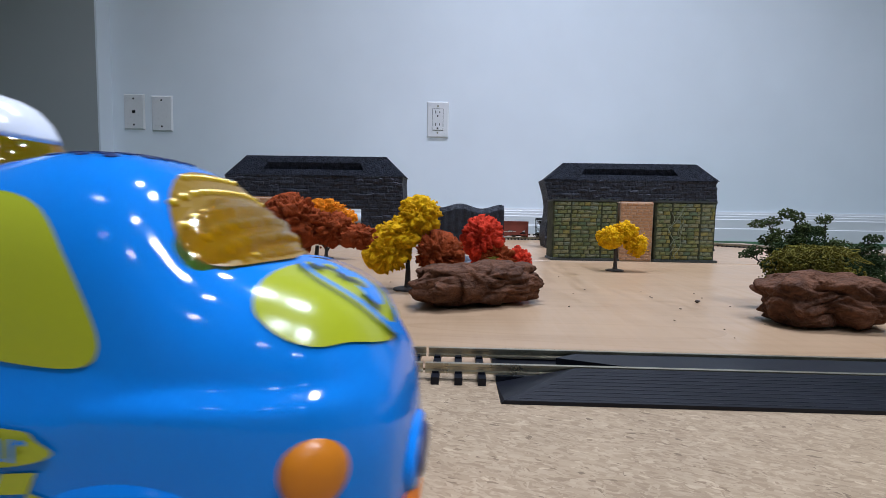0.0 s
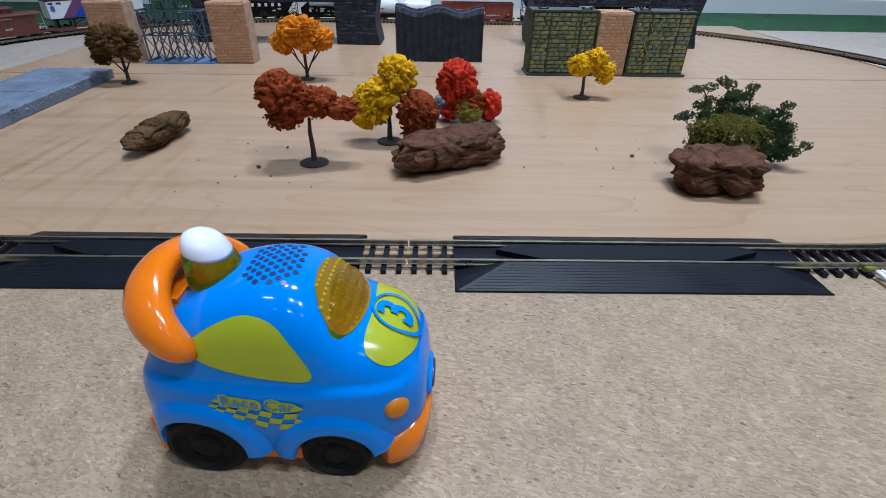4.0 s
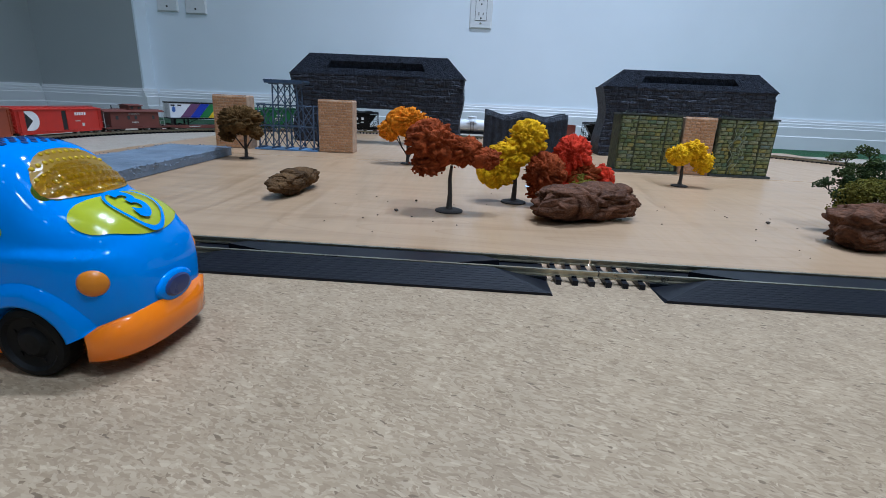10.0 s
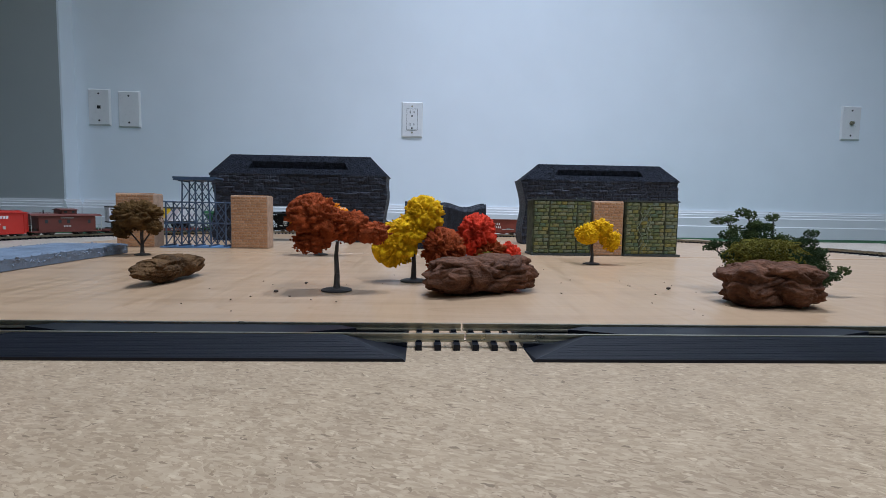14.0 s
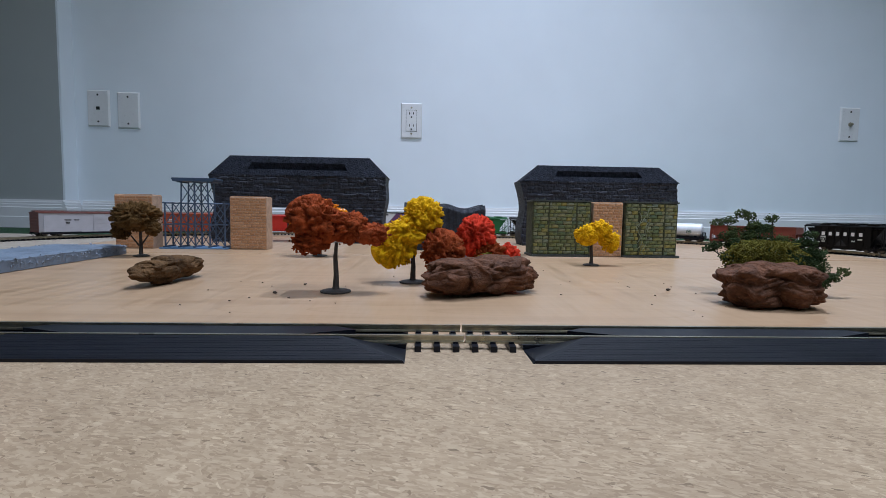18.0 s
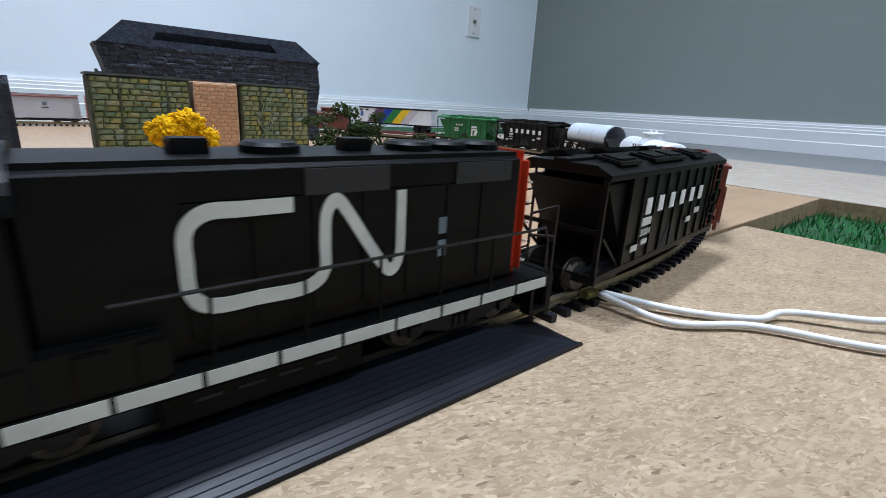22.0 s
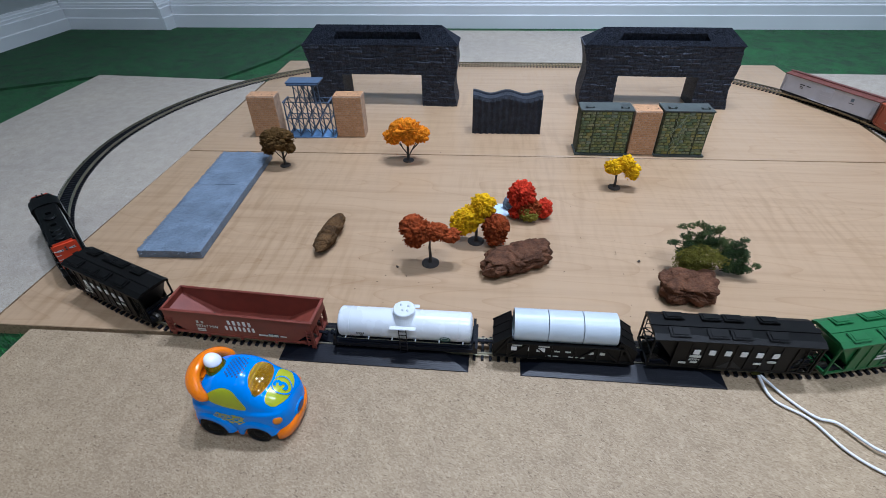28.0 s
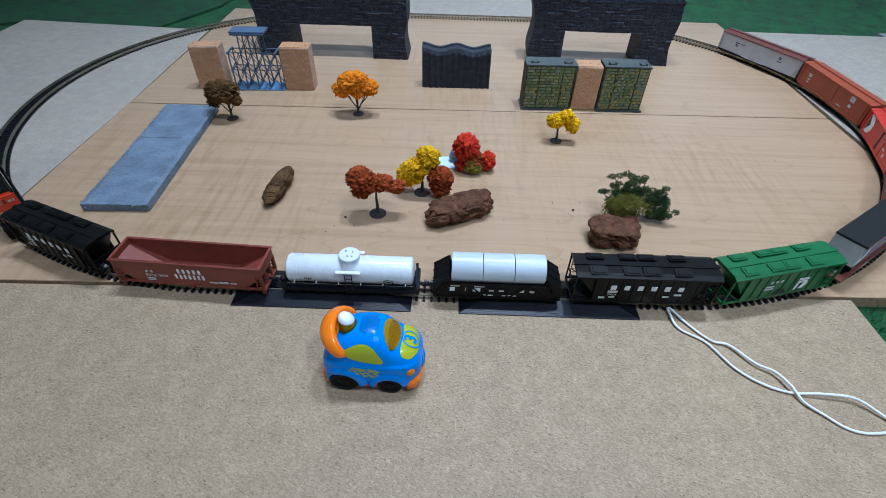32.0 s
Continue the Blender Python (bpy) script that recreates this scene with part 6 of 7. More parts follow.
        for k in range(5):
            part("grab_iron", tube(bmesh.new(), [(e * 0.0770, -0.0110 * e, 0.022 + k * 0.0050), (e * 0.0788, -0.0110 * e, 0.0216 + k * 0.0050), (e * 0.0788, -0.0070 * e, 0.0216 + k * 0.0050), (e * 0.0770, -0.0070 * e, 0.022 + k * 0.0050)], 0.0003, 5), STRIPE_GREY, th)
        for k in (0, 1):
            part("headlight", rod((e * 0.0765, 0.0, 0.0405 + k * 0.0026), (e * 0.0785, 0.0, 0.0405 + k * 0.0026), 0.0010, seg=10), GLASS_DARK, th)
        truck(th, e * 0.0520, 0.0300)
        coupler(th, e * 0.0900, e)
    for x in (-0.066, -0.054, -0.042, -0.006):
        bm = revolve(bmesh.new(), [(0.0062, hz - 0.0002), (0.0062, hz + 0.0012), (0.0052, hz + 0.0018), (0.0005, hz + 0.0016)], 24, Matrix.Translation((x, 0, 0)))
        part("roof_fan", bm, LOCO_BLACK, th)
    for x in (-0.026, 0.010):
        part("exhaust_stack", boxed(x - 0.0035, x + 0.0035, -0.0028, 0.0028, hz - 0.0002, hz + 0.0024, 0.0003), LOCO_BLACK, th)
    for y in (-0.003, 0.003):
        part("horn", rod((0.0665, y, hz + 0.0012), (0.0720, y, hz + 0.0014), 0.0004, 0.0010, 8), LOCO_BLACK, th)
    part("horn_base", boxed(0.0645, 0.0670, -0.004, 0.004, hz - 0.0002, hz + 0.0018), LOCO_BLACK, th)
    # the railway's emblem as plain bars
    stroke = smooth_line([(0.0155, 0.0150), (0.0080, 0.0150), (0.0034, 0.0149), (0.0008, 0.0125), (0.0005, 0.0075), (0.0008, 0.0025), (0.0034, 0.0001), (0.0100, 0.0), (0.0172, 0.0001), (0.0203, 0.0025), (0.0205, 0.0075), (0.0208, 0.0128), (0.0225, 0.0152), (0.0245, 0.0130), (0.0280, 0.0070), (0.0312, 0.0020), (0.0332, 0.0002), (0.0348, 0.0030), (0.0350, 0.0100), (0.0350, 0.0160)], 5)
    for s in (-1, 1):
        bm = bmesh.new()
        line = [Vector((-0.0080 - 1.33 * (p.x - 0.0175), 0.0265 + p.y)) for p in stroke]
        rows = []
        for k, p in enumerate(line):
            d = (line[min(k + 1, len(line) - 1)] - line[max(k - 1, 0)]).normalized()
            n = Vector((-d.y, d.x)) * 0.00125
            rows.append([bm.verts.new((s * q.x, s * y, q.y)) for q, y in ((p + n, 0.0121), (p + n, 0.01245), (p - n, 0.01245), (p - n, 0.0121))])
        for a, b in zip(rows, rows[1:]):
            for k in range(4):
                bm.faces.new((a[k], a[(k + 1) % 4], b[(k + 1) % 4], b[k]))
        bm.faces.new(rows[0])
        bm.faces.new(rows[-1])
        bmesh.ops.recalc_face_normals(bm, faces=bm.faces[:])
        part("emblem", bm, STRIPE_GREY, th, "pale grey line emblem")
        for z in (0.0275, 0.0325):
            part("label_plate", boxed(*sorted((s * -0.0455, s * -0.0430)), *sorted((s * 0.0118, s * 0.01225)), z, z + 0.0035), BLUE_GREY, th)
    text_on(th, "4802", 0.0052, 0.0160, -0.0490, 0.0300, STRIPE_GREY, "number")
    # scaled shorter in length and taller above the frame to fit the camera's view
    for c in th.children:
        c.location.x *= 0.93
        if c.name.split(".")[0] not in ("truck", "coupler"):
            c.location.z = fz + (c.location.z - fz) * 1.12 if c.location.z > fz else c.location.z
            for o in (c, *c.children):
                for v in o.data.vertices:
                    v.co.x *= 0.93
                    if c.location.z == 0.0 and v.co.z > fz:
                        v.co.z = fz + (v.co.z - fz) * 1.12
    return th


TRAIN = []


def make_up_train():
    """Places are metres along the oval before the train's run is added."""
    two = [covered_hopper("black covered hopper car with white block lettering", BLACK_BODY, True, 0.845), covered_hopper("longer black covered hopper car with white block lettering", BLACK_BODY, True, 0.945)]
    order = [(locomotive(), 0.704, 0.874, 0.0484), (two[0], 0.552, 0.706, 0.0450), (open_hopper(), 0.389, 0.556, 0.0545), (tank_car(), 0.240, 0.387, 0.0475), (pipe_gondola(), 0.095, 0.240, 0.0465), (two[1], -0.047, 0.096, 0.0450),
             (covered_hopper("green covered hopper car with a white emblem", GREEN_BODY, False, 0.87), -0.186, -0.047, 0.0450), (trailer_flatcar(), -0.363, -0.187, 0.0616), (caboose(), -0.480, -0.364, 0.0335),
             (boxcar("bright red box car with an open black doorway", RED_BODY, 0.0750, 0.0435, "red"), -0.640, -0.480, 0.0555), (boxcar("rust brown box car with pale printed panel", BROWN_RED, 0.0910, 0.0455, "rust"), -0.832, -0.640, 0.0715),
             (boxcar("silver grey box car with brown roof and ends", SILVER, 0.0910, 0.0455, "silver"), -1.024, -0.832, 0.0715)]
    for ob, s0, s1, half in order:
        TRAIN.append((ob, (s0 + s1) / 2, half))


make_up_train()
# ---- the toy car ----
TOY_BLUE = mat("glossy_blue_plastic", (0.0003, 0.215, 0.72), 0.07, var=0.03, scale=30, fine=300, coat=0.0, spec=0.3)
TOY_ORANGE = mat("glossy_orange_plastic", (0.85, 0.19, 0.004), 0.11, var=0.04, scale=30, fine=300, coat=0.3)
TOY_LIME = mat("lime_yellow_print", (0.40, 0.44, 0.02), 0.22, var=0.03, scale=30)
TOY_WHITE = mat("white_cap_plastic", (0.80, 0.82, 0.85), 0.2, var=0.02)
TYRE = mat("black_tyre_plastic", (0.004, 0.004, 0.004), 0.6, var=0.2, scale=60, fine=500, bump=0.1, spec=0.2)
TOY_AMBER_DISC = mat("amber_headlight", (0.62, 0.19, 0.008), 0.3, var=0.08)
TOY_GOLD = mat("gold_lens_tray", (0.55, 0.36, 0.012), 0.25, metal=0.2, var=0.2, scale=300, fine=900)
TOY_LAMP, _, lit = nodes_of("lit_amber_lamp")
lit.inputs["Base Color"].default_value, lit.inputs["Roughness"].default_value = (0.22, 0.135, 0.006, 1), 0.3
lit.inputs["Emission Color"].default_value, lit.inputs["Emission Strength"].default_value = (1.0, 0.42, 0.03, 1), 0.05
TOY_BADGE = mat("navy_badge", (0.02, 0.035, 0.12), 0.3, var=0.1)


def amber_lens():
    """Clear amber plastic with moulded ridges."""
    m, t, b = nodes_of("clear_amber_plastic")
    b.inputs["Base Color"].default_value = (0.86, 0.60, 0.020, 1)
    b.inputs["Roughness"].default_value, b.inputs["Transmission Weight"].default_value, b.inputs["IOR"].default_value = 0.05, 0.92, 1.35
    return m


AMBER = amber_lens()
XS = [-0.0395, -0.0388, -0.036, -0.031, -0.025, -0.018, -0.010, -0.002, 0.006, 0.012, 0.016, 0.020, 0.024, 0.029, 0.034, 0.038, 0.041, 0.0425, 0.043]
TOPS = [0.030, 0.036, 0.0425, 0.0495, 0.0547, 0.0584, 0.0612, 0.0627, 0.0624, 0.0600, 0.0556, 0.0508, 0.0483, 0.0467, 0.0446, 0.0410, 0.0352, 0.0302, 0.0262]
HALFS = [0.0116, 0.0159, 0.0189, 0.0208, 0.0219, 0.0225, 0.0227, 0.0227, 0.0226, 0.0224, 0.0223, 0.0222, 0.0220, 0.0214, 0.0200, 0.0179, 0.0145, 0.0106, 0.0068]
MID, POW = 0.0215, 3.1
REAR, FRONT = (-0.0215, 0.0119), (0.0167, 0.0103)


def smooth_of(x, table):
    """A rounded reading of a station table."""
    return sum(float(np.interp(x + d, XS, table)) for d in (-0.002, -0.001, 0.0, 0.001, 0.002)) / 5 if XS[0] + 0.003 < x < XS[-1] - 0.003 else float(np.interp(x, XS, table))


def bulge(x, z):
    """The lower body stands proud of the cabin below a soft shoulder line."""
    u = min(1.0, max(0.0, (0.0371 - 0.02 * x - z) / 0.0019))
    return 1 + 0.077 * u * u * (3 - 2 * u)


def top_z(x, y):
    w, h = smooth_of(x, HALFS), smooth_of(x, TOPS) - MID
    z = MID + h * max(0.0, 1 - min(1, abs(y) / w) ** POW) ** (1 / POW)
    return MID + h * max(0.0, 1 - min(1, abs(y) / (w * bulge(x, z))) ** POW) ** (1 / POW)


def side_y(x, z):
    w, h = smooth_of(x, HALFS), smooth_of(x, TOPS) - MID
    u = (z - MID) / h if z > MID else 0.0
    return w * max(0.0, 1 - min(1, u) ** POW) ** (1 / POW) * bulge(x, z)


def low_z(x):
    z = 0.0105
    for cx, r in (REAR, FRONT):
        d = abs(x - cx)
        if d < r + 0.0016:
            z = max(z, r + math.sqrt(max(0, (r + 0.0016) ** 2 - d * d)))
    return max(z, 0.0105 + max(0, (x - 0.026)) * 0.45)


def toy_shell():
    bm = bmesh.new()
    n, m = 84, 72
    rings = []
    for i in range(n + 1):
        x = XS[0] + (XS[-1] - XS[0]) * i / n
        w, h, lo = smooth_of(x, HALFS), smooth_of(x, TOPS) - MID, min(low_z(x), MID - 0.0005 + 0.012)
        ring = []
        for k in range(m + 1):
            a = math.pi * k / m
            c, s = math.cos(a), math.sin(a)
            z = MID + h * abs(s) ** (2 / POW)
            ring.append(bm.verts.new((x, -w * math.copysign(abs(c) ** (2 / POW), c) * bulge(x, z), z)))
        if lo < MID:
            low = [(-w * 1.06, (MID + lo) / 2), (-w * 1.03, lo)]
            rings.append([bm.verts.new((x, y, z)) for y, z in reversed(low)] + ring + [bm.verts.new((x, -y, z)) for y, z in low])
        else:
            for v in ring:
                v.co.z = max(v.co.z, lo)
            rings.append([bm.verts.new((x, -w * 1.06, lo)), bm.verts.new((x, -w * 1.065, lo))] + ring + [bm.verts.new((x, w * 1.065, lo)), bm.verts.new((x, w * 1.06, lo))])
    for a, b in zip(rings, rings[1:]):
        for k in range(len(a) - 1):
            bm.faces.new((a[k], a[k + 1], b[k + 1], b[k]))
    bm.faces.new(rings[0])
    bm.faces.new(rings[-1])
    bmesh.ops.recalc_face_normals(bm, faces=bm.faces[:])
    return bm


def dense(pts, n=8):
    out = []
    for i in range(len(pts)):
        a, b = Vector(pts[i]), Vector(pts[(i + 1) % len(pts)])
        out += [a.lerp(b, k / n) for k in range(n)]
    return out


def smooth_loop(pts, n=5):
    """A closed rounded outline through points."""
    p, out = [Vector(v) for v in pts], []
    k = len(p)
    for i in range(k):
        a, b, c, d = p[i - 1], p[i], p[(i + 1) % k], p[(i + 2) % k]
        for j in range(n):
            t = j / n
            out.append(0.5 * (2 * b + (c - a) * t + (2 * a - 5 * b + 4 * c - d) * t * t + (3 * b - a - 3 * c + d) * t ** 3))
    return out


def skin_patch(pts, place, rings=9):
    """A printed panel laid on the shell: an outline and its rings carried onto the surface by place()."""
    bm = bmesh.new()
    c = sum((Vector(p) for p in pts), Vector((0, 0))) / len(pts)
    rows = [[bm.verts.new(place(*(c + (Vector(p) - c) * k / rings))) for p in pts] for k in range(1, rings + 1)]
    mid = bm.verts.new(place(*c))
    n = len(pts)
    for i in range(n):
        bm.faces.new((mid, rows[0][i], rows[0][(i + 1) % n]))
    for a, b in zip(rows, rows[1:]):
        for i in range(n):
            bm.faces.new((a[i], a[(i + 1) % n], b[(i + 1) % n], b[i]))
    bmesh.ops.recalc_face_normals(bm, faces=bm.faces[:])
    return bm


def on_side(s, lift=0.0002):
    return lambda x, z: (x, s * (side_y(x, z) + lift), z + lift)


def on_hood(lift=0.0003):
    return lambda x, y: (x + lift * 0.6, y, top_z(x, y) + lift)


# column edges in picture units, placed to fit the camera's view
FLAG_EDGES = [150, 225, 305, 390, 485, 585, 695, 810, 935, 1010]


def flag_point(a, b):
    """Takes the flag's picture units, read in the camera's view, to the shell's length and height."""
    k = 2.89e-5
    return (-0.0022 + (a - 588) * k, 0.0318 - ((b - 243) - 0.07 * (a - 588)) * k)


def flag_at(a, row):
    """The flag widens and waves towards its free end, shaped to fit the camera's view."""
    tall = min(72, 34 + 0.085 * max(0, a - 230))
    top = 197 + 0.245 * (a - 100) + 14 * math.sin(math.pi * (a - 420) / 640) - (55 * ((a - 760) / 245) ** 2 if a > 760 else 0)
    return flag_point(a - 30 * (row - 1.5), top + tall * (row - 1))


def words_on(th, words, size, place, m2, material, name, fat=0.03):
    """Words laid on the shell; m2 takes flat letters to shell coordinates."""
    cu = bpy.data.curves.new("words", "FONT")
    cu.body, cu.size, cu.align_x, cu.align_y, cu.offset = words, size, "CENTER", "CENTER", size * fat
    ob = new("words", cu)
    me = bpy.data.meshes.new_from_object(ob)
    bpy.data.objects.remove(ob)
    bm = bmesh.new()
    bm.from_mesh(me)
    bmesh.ops.triangulate(bm, faces=bm.faces[:])
    bmesh.ops.subdivide_edges(bm, edges=[e for e in bm.edges if e.calc_length() > size * 0.2], cuts=2)
    bmesh.ops.triangulate(bm, faces=bm.faces[:])
    for v in bm.verts:
        v.co = Vector(place(*m2(v.co.x, v.co.y)))
    part(name, bm, material, th)


def toy_wheel(th, x, s, r):
    wide = 0.0085
    m = Matrix.Translation((x, s * 0.0205, r)) @ Matrix.Rotation(-s * math.pi / 2, 4, "X")
    w = part("wheel", revolve(bmesh.new(), [(r * 0.8, -wide / 2), (r * 0.97, -wide / 2 + 0.0006), (r, -wide / 2 + 0.002), (r, wide / 2 - 0.0018), (r * 0.95, wide / 2 - 0.0004), (r * 0.80, wide / 2), (r * 0.72, wide / 2 - 0.0010), (r * 0.45, wide / 2 - 0.0014), (r * 0.30, wide / 2 - 0.0002), (r * 0.12, wide / 2)], 36), TYRE, th)
    w.matrix_basis = m
    for k in range(5):
        a = 2 * math.pi * k / 5
        part("hub_slot", rod((r * 0.56 * math.cos(a), r * 0.56 * math.sin(a), wide / 2 - 0.0016), (r * 0.56 * math.cos(a), r * 0.56 * math.sin(a), wide / 2 - 0.0010), r * 0.07, seg=10), TYRE, w)
    return w


def flared_fender(cx, r, s):
    """A broad rounded band that stands proud of the shell round a wheel and dies into it."""
    bm = bmesh.new()
    rows = []
    for i in range(33):
        a = math.radians((6 if cx > 0 else -6) + (180 if cx > 0 else 192) * i / 32)
        row = []
        for k in range(11):
            u = k / 10
            d = r + 0.0013 + 0.0064 * u
            x, z = cx + d * math.cos(a), max(r + d * math.sin(a), 0.0108)
            z = max(z, 0.0106 + max(0.0, x - 0.026) * 0.45)
            x = min(max(x, XS[0] + 0.002), XS[-1] - 0.003)
            swell = 0.0021 * min(1.0, 1.35 * math.cos(u * math.pi / 2) ** 0.8) - 0.0006 * u
            row.append(bm.verts.new((x, s * (side_y(x, max(z, MID)) + swell), z)))
        x, z = cx + (r + 0.0013) * math.cos(a), max(r + (r + 0.0013) * math.sin(a), 0.0108)
        row.insert(0, bm.verts.new((x, s * 0.0165, z)))
        rows.append(row)
    for a, b in zip(rows, rows[1:]):
        for k in range(len(a) - 1):
            q = (a[k], a[k + 1], b[k + 1], b[k])
            if len({v.co.to_tuple(6) for v in q}) == 4:
                bm.faces.new(q)
    bmesh.ops.recalc_face_normals(bm, faces=bm.faces[:])
    return bm


def leaning(prof, seg, base):
    """A turned shape that leans back and whose upper rims slope down to the front."""
    bm = revolve(bmesh.new(), prof, seg)
    for v in bm.verts:
        x, y, z = v.co
        v.co = base + Vector((x - 0.15 * z, y, z - 0.20 * x * min(1.0, z / 0.010)))
    return bm


def build_toy():
    th = thing("toy_race_car", Matrix(), "glossy blue toy race car with orange spoiler and lime windows", "toy car")
    part("shell", toy_shell(), TOY_BLUE, th, smooth=True)
    # orange chassis, bumpers
    part("chassis", boxed(-0.0375, 0.0385, -0.0150, 0.0150, 0.0035, 0.0150, 0.0015), TOY_ORANGE, th, "orange plastic chassis")
    for s in (-1, 1):
        part("side_skirt", boxed(-0.0105, 0.0068, *sorted((s * 0.0140, s * 0.0222)), 0.0044, 0.0115, 0.0010), TOY_ORANGE, th, "orange side skirt")
    bm = bmesh.new()
    rows = []
    for i in range(25):
        a = math.radians(-82 + 164 * i / 24)
        dx, dy = math.cos(a), math.sin(a)
        px, py = 0.0285 + 0.0150 * max(0, dx) ** 0.7, 0.0236 * math.copysign(abs(dy) ** 0.75, dy)
        lift = 0.0105 + max(0, px - 0.026) * 0.45
        rows.append([bm.verts.new(p) for p in ((px - 0.0020, py * 0.92, 0.0042), (px, py, 0.0062), (px + 0.0004, py * 1.005, lift + 0.0002), (px - 0.005, py * 0.85, lift + 0.0002))])
    for a, b in zip(rows, rows[1:]):
        for k in range(4):
            bm.faces.new((a[k], a[(k + 1) % 4], b[(k + 1) % 4], b[k]))
    bm.faces.new(rows[0])
    bm.faces.new(rows[-1])
    bmesh.ops.recalc_face_normals(bm, faces=bm.faces[:])
    part("front_bumper", bm, TOY_ORANGE, th, "orange front bumper", smooth=True)
    part("rear_bumper", boxed(-0.0402, -0.0338, -0.0208, 0.0208, 0.0030, 0.0190, 0.0024, 3), TOY_ORANGE, th, "orange rear bumper")
    # fenders over the wheels
    for cx, r in (REAR, FRONT):
        for s in (-1, 1):
            part("fender", flared_fender(cx, r, s), TOY_BLUE, th, smooth=True)
            toy_wheel(th, cx, s, r)
        part("axle", rod((cx, -0.0165, r), (cx, 0.0165, r), 0.0012, seg=8), PLASTIC_BLACK, th)
    # side windows and printed flag
    win = smooth_loop([(-0.0205, 0.0470), (-0.0150, 0.0520), (-0.0080, 0.0556), (-0.0020, 0.0566), (0.0040, 0.0545), (0.0085, 0.0490), (0.0118, 0.0435), (0.0128, 0.0402), (0.0110, 0.0385), (0.0050, 0.0387), (-0.0060, 0.0405), (-0.0150, 0.0432)])
    for s in (-1, 1):
        part("side_window", skin_patch([tuple(p) for p in win], on_side(s)), TOY_LIME, th, "lime side window", True)
        lay = on_side(s, 0.00025)
        for j in range(4):
            for i in range(9):
                if (i + j) % 2 or (j == 0 and i > 1) or (j == 3 and i == 8):
                    continue
                a, b = FLAG_EDGES[i], FLAG_EDGES[i + 1]
                cut = 0.5 if i == 8 else -0.02
                q = dense([flag_at(a, j + 1.02), flag_at(b, j + 1.02), flag_at(b, j + cut), flag_at(a, j - 0.02)], 3)
                part("flag_square", skin_patch([tuple(p) for p in q], lay, 3), TOY_LIME, th)
        for halo in (((228, 190), (236, 118), (290, 100), (345, 132), (480, 162), (570, 178), (618, 220), (614, 285), (570, 318), (430, 282), (300, 268), (236, 250)),
                     ((652, 275), (658, 205), (712, 172), (775, 190), (820, 220), (920, 240), (958, 275), (1012, 318), (950, 348), (800, 362), (690, 338))):
            part("lettering_ground", skin_patch([tuple(p) for p in smooth_loop([flag_point(*h) for h in halo])], on_side(s, 0.0004)), TOY_LIME, th)
        words_on(th, "Race Car", 0.0053, on_side(s, 0.0007), (lambda x, y: (-0.0022 + x, 0.0317 + y - 0.10 * x)) if s < 0 else (lambda x, y: (-0.0022 - x, 0.0317 + y)), TOY_BLUE, "lettering", 0.0)
    # bonnet panel with the number in a ring
    hood = smooth_loop([(0.0256, -0.0138), (0.0286, -0.0170), (0.0342, -0.0158), (0.0386, -0.0092), (0.0398, 0.0), (0.0386, 0.0092), (0.0342, 0.0158), (0.0286, 0.0170), (0.0256, 0.0138), (0.0266, 0.0)])
    part("bonnet_panel", skin_patch([tuple(p) for p in hood], on_hood(), 16), TOY_LIME, th, "lime bonnet panel", True)
    ring = [(0.0328 + 0.0072 * math.cos(2 * math.pi * k / 36), 0.0078 * math.sin(2 * math.pi * k / 36)) for k in range(36)]
    bm = bmesh.new()
    pl = on_hood(0.0009)
    a = [bm.verts.new(pl(*p)) for p in ring]
    b = [bm.verts.new(pl(0.0328 + (x - 0.0328) * 0.89, y * 0.89)) for x, y in ring]
    for i in range(36):
        bm.faces.new((a[i], a[(i + 1) % 36], b[(i + 1) % 36], b[i]))
    part("number_ring", bm, TOY_BLUE, th)
    words_on(th, "3", 0.0140, on_hood(0.0010), lambda x, y: (0.0328 - y, x), TOY_BLUE, "number")
    # windscreen, roof beacon
    bm = bmesh.new()
    bmesh.ops.create_uvsphere(bm, u_segments=72, v_segments=48, radius=1.0)
    mm = Matrix.Translation((0.0174, 0, 0.0482)) @ Matrix.Rotation(math.radians(52), 4, "Y") @ Matrix.Diagonal((0.0098, 0.0160, 0.0062, 1))
    for v in bm.verts:
        k = 1 + 0.06 * math.sin(v.co.x * 22) + 0.03 * math.cos(v.co.y * 40)
        v.co = mm @ Vector((v.co.x, v.co.y, v.co.z * k))
    part("windscreen", bm, AMBER, th, "ridged amber windscreen", smooth=True)
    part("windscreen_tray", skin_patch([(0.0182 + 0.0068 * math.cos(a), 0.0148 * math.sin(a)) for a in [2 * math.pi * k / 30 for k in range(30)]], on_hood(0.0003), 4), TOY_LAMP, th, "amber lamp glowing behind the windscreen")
    stud = shared("stud", "reflector_stud", lambda: revolve(bmesh.new(), [(0.00075, -0.0004), (0.0006, 0.0002), (0.0002, 0.0004)], 8), TOY_GOLD)
    lay = on_hood(0.0003)
    for i in range(6):
        for j in range(-6, 7):
            x, y = 0.0126 + i * 0.0020, j * 0.0021 + (0.001 if i % 2 else 0.0)
            if ((x - 0.0176) / 0.0062) ** 2 + (y / 0.0142) ** 2 < 0.95:
                put("reflector_stud", stud, th, Matrix.Translation(lay(x, y)) @ Matrix.Rotation(math.radians(48), 4, "Y"))
    base = Vector((-0.0170, 0, 0.0553))
    part("beacon", leaning([(0.0085, 0.0), (0.0083, 0.0030), (0.0074, 0.0070), (0.0064, 0.0106), (0.0004, 0.0108)], 36, base), AMBER, th, "clear amber beacon", smooth=True)
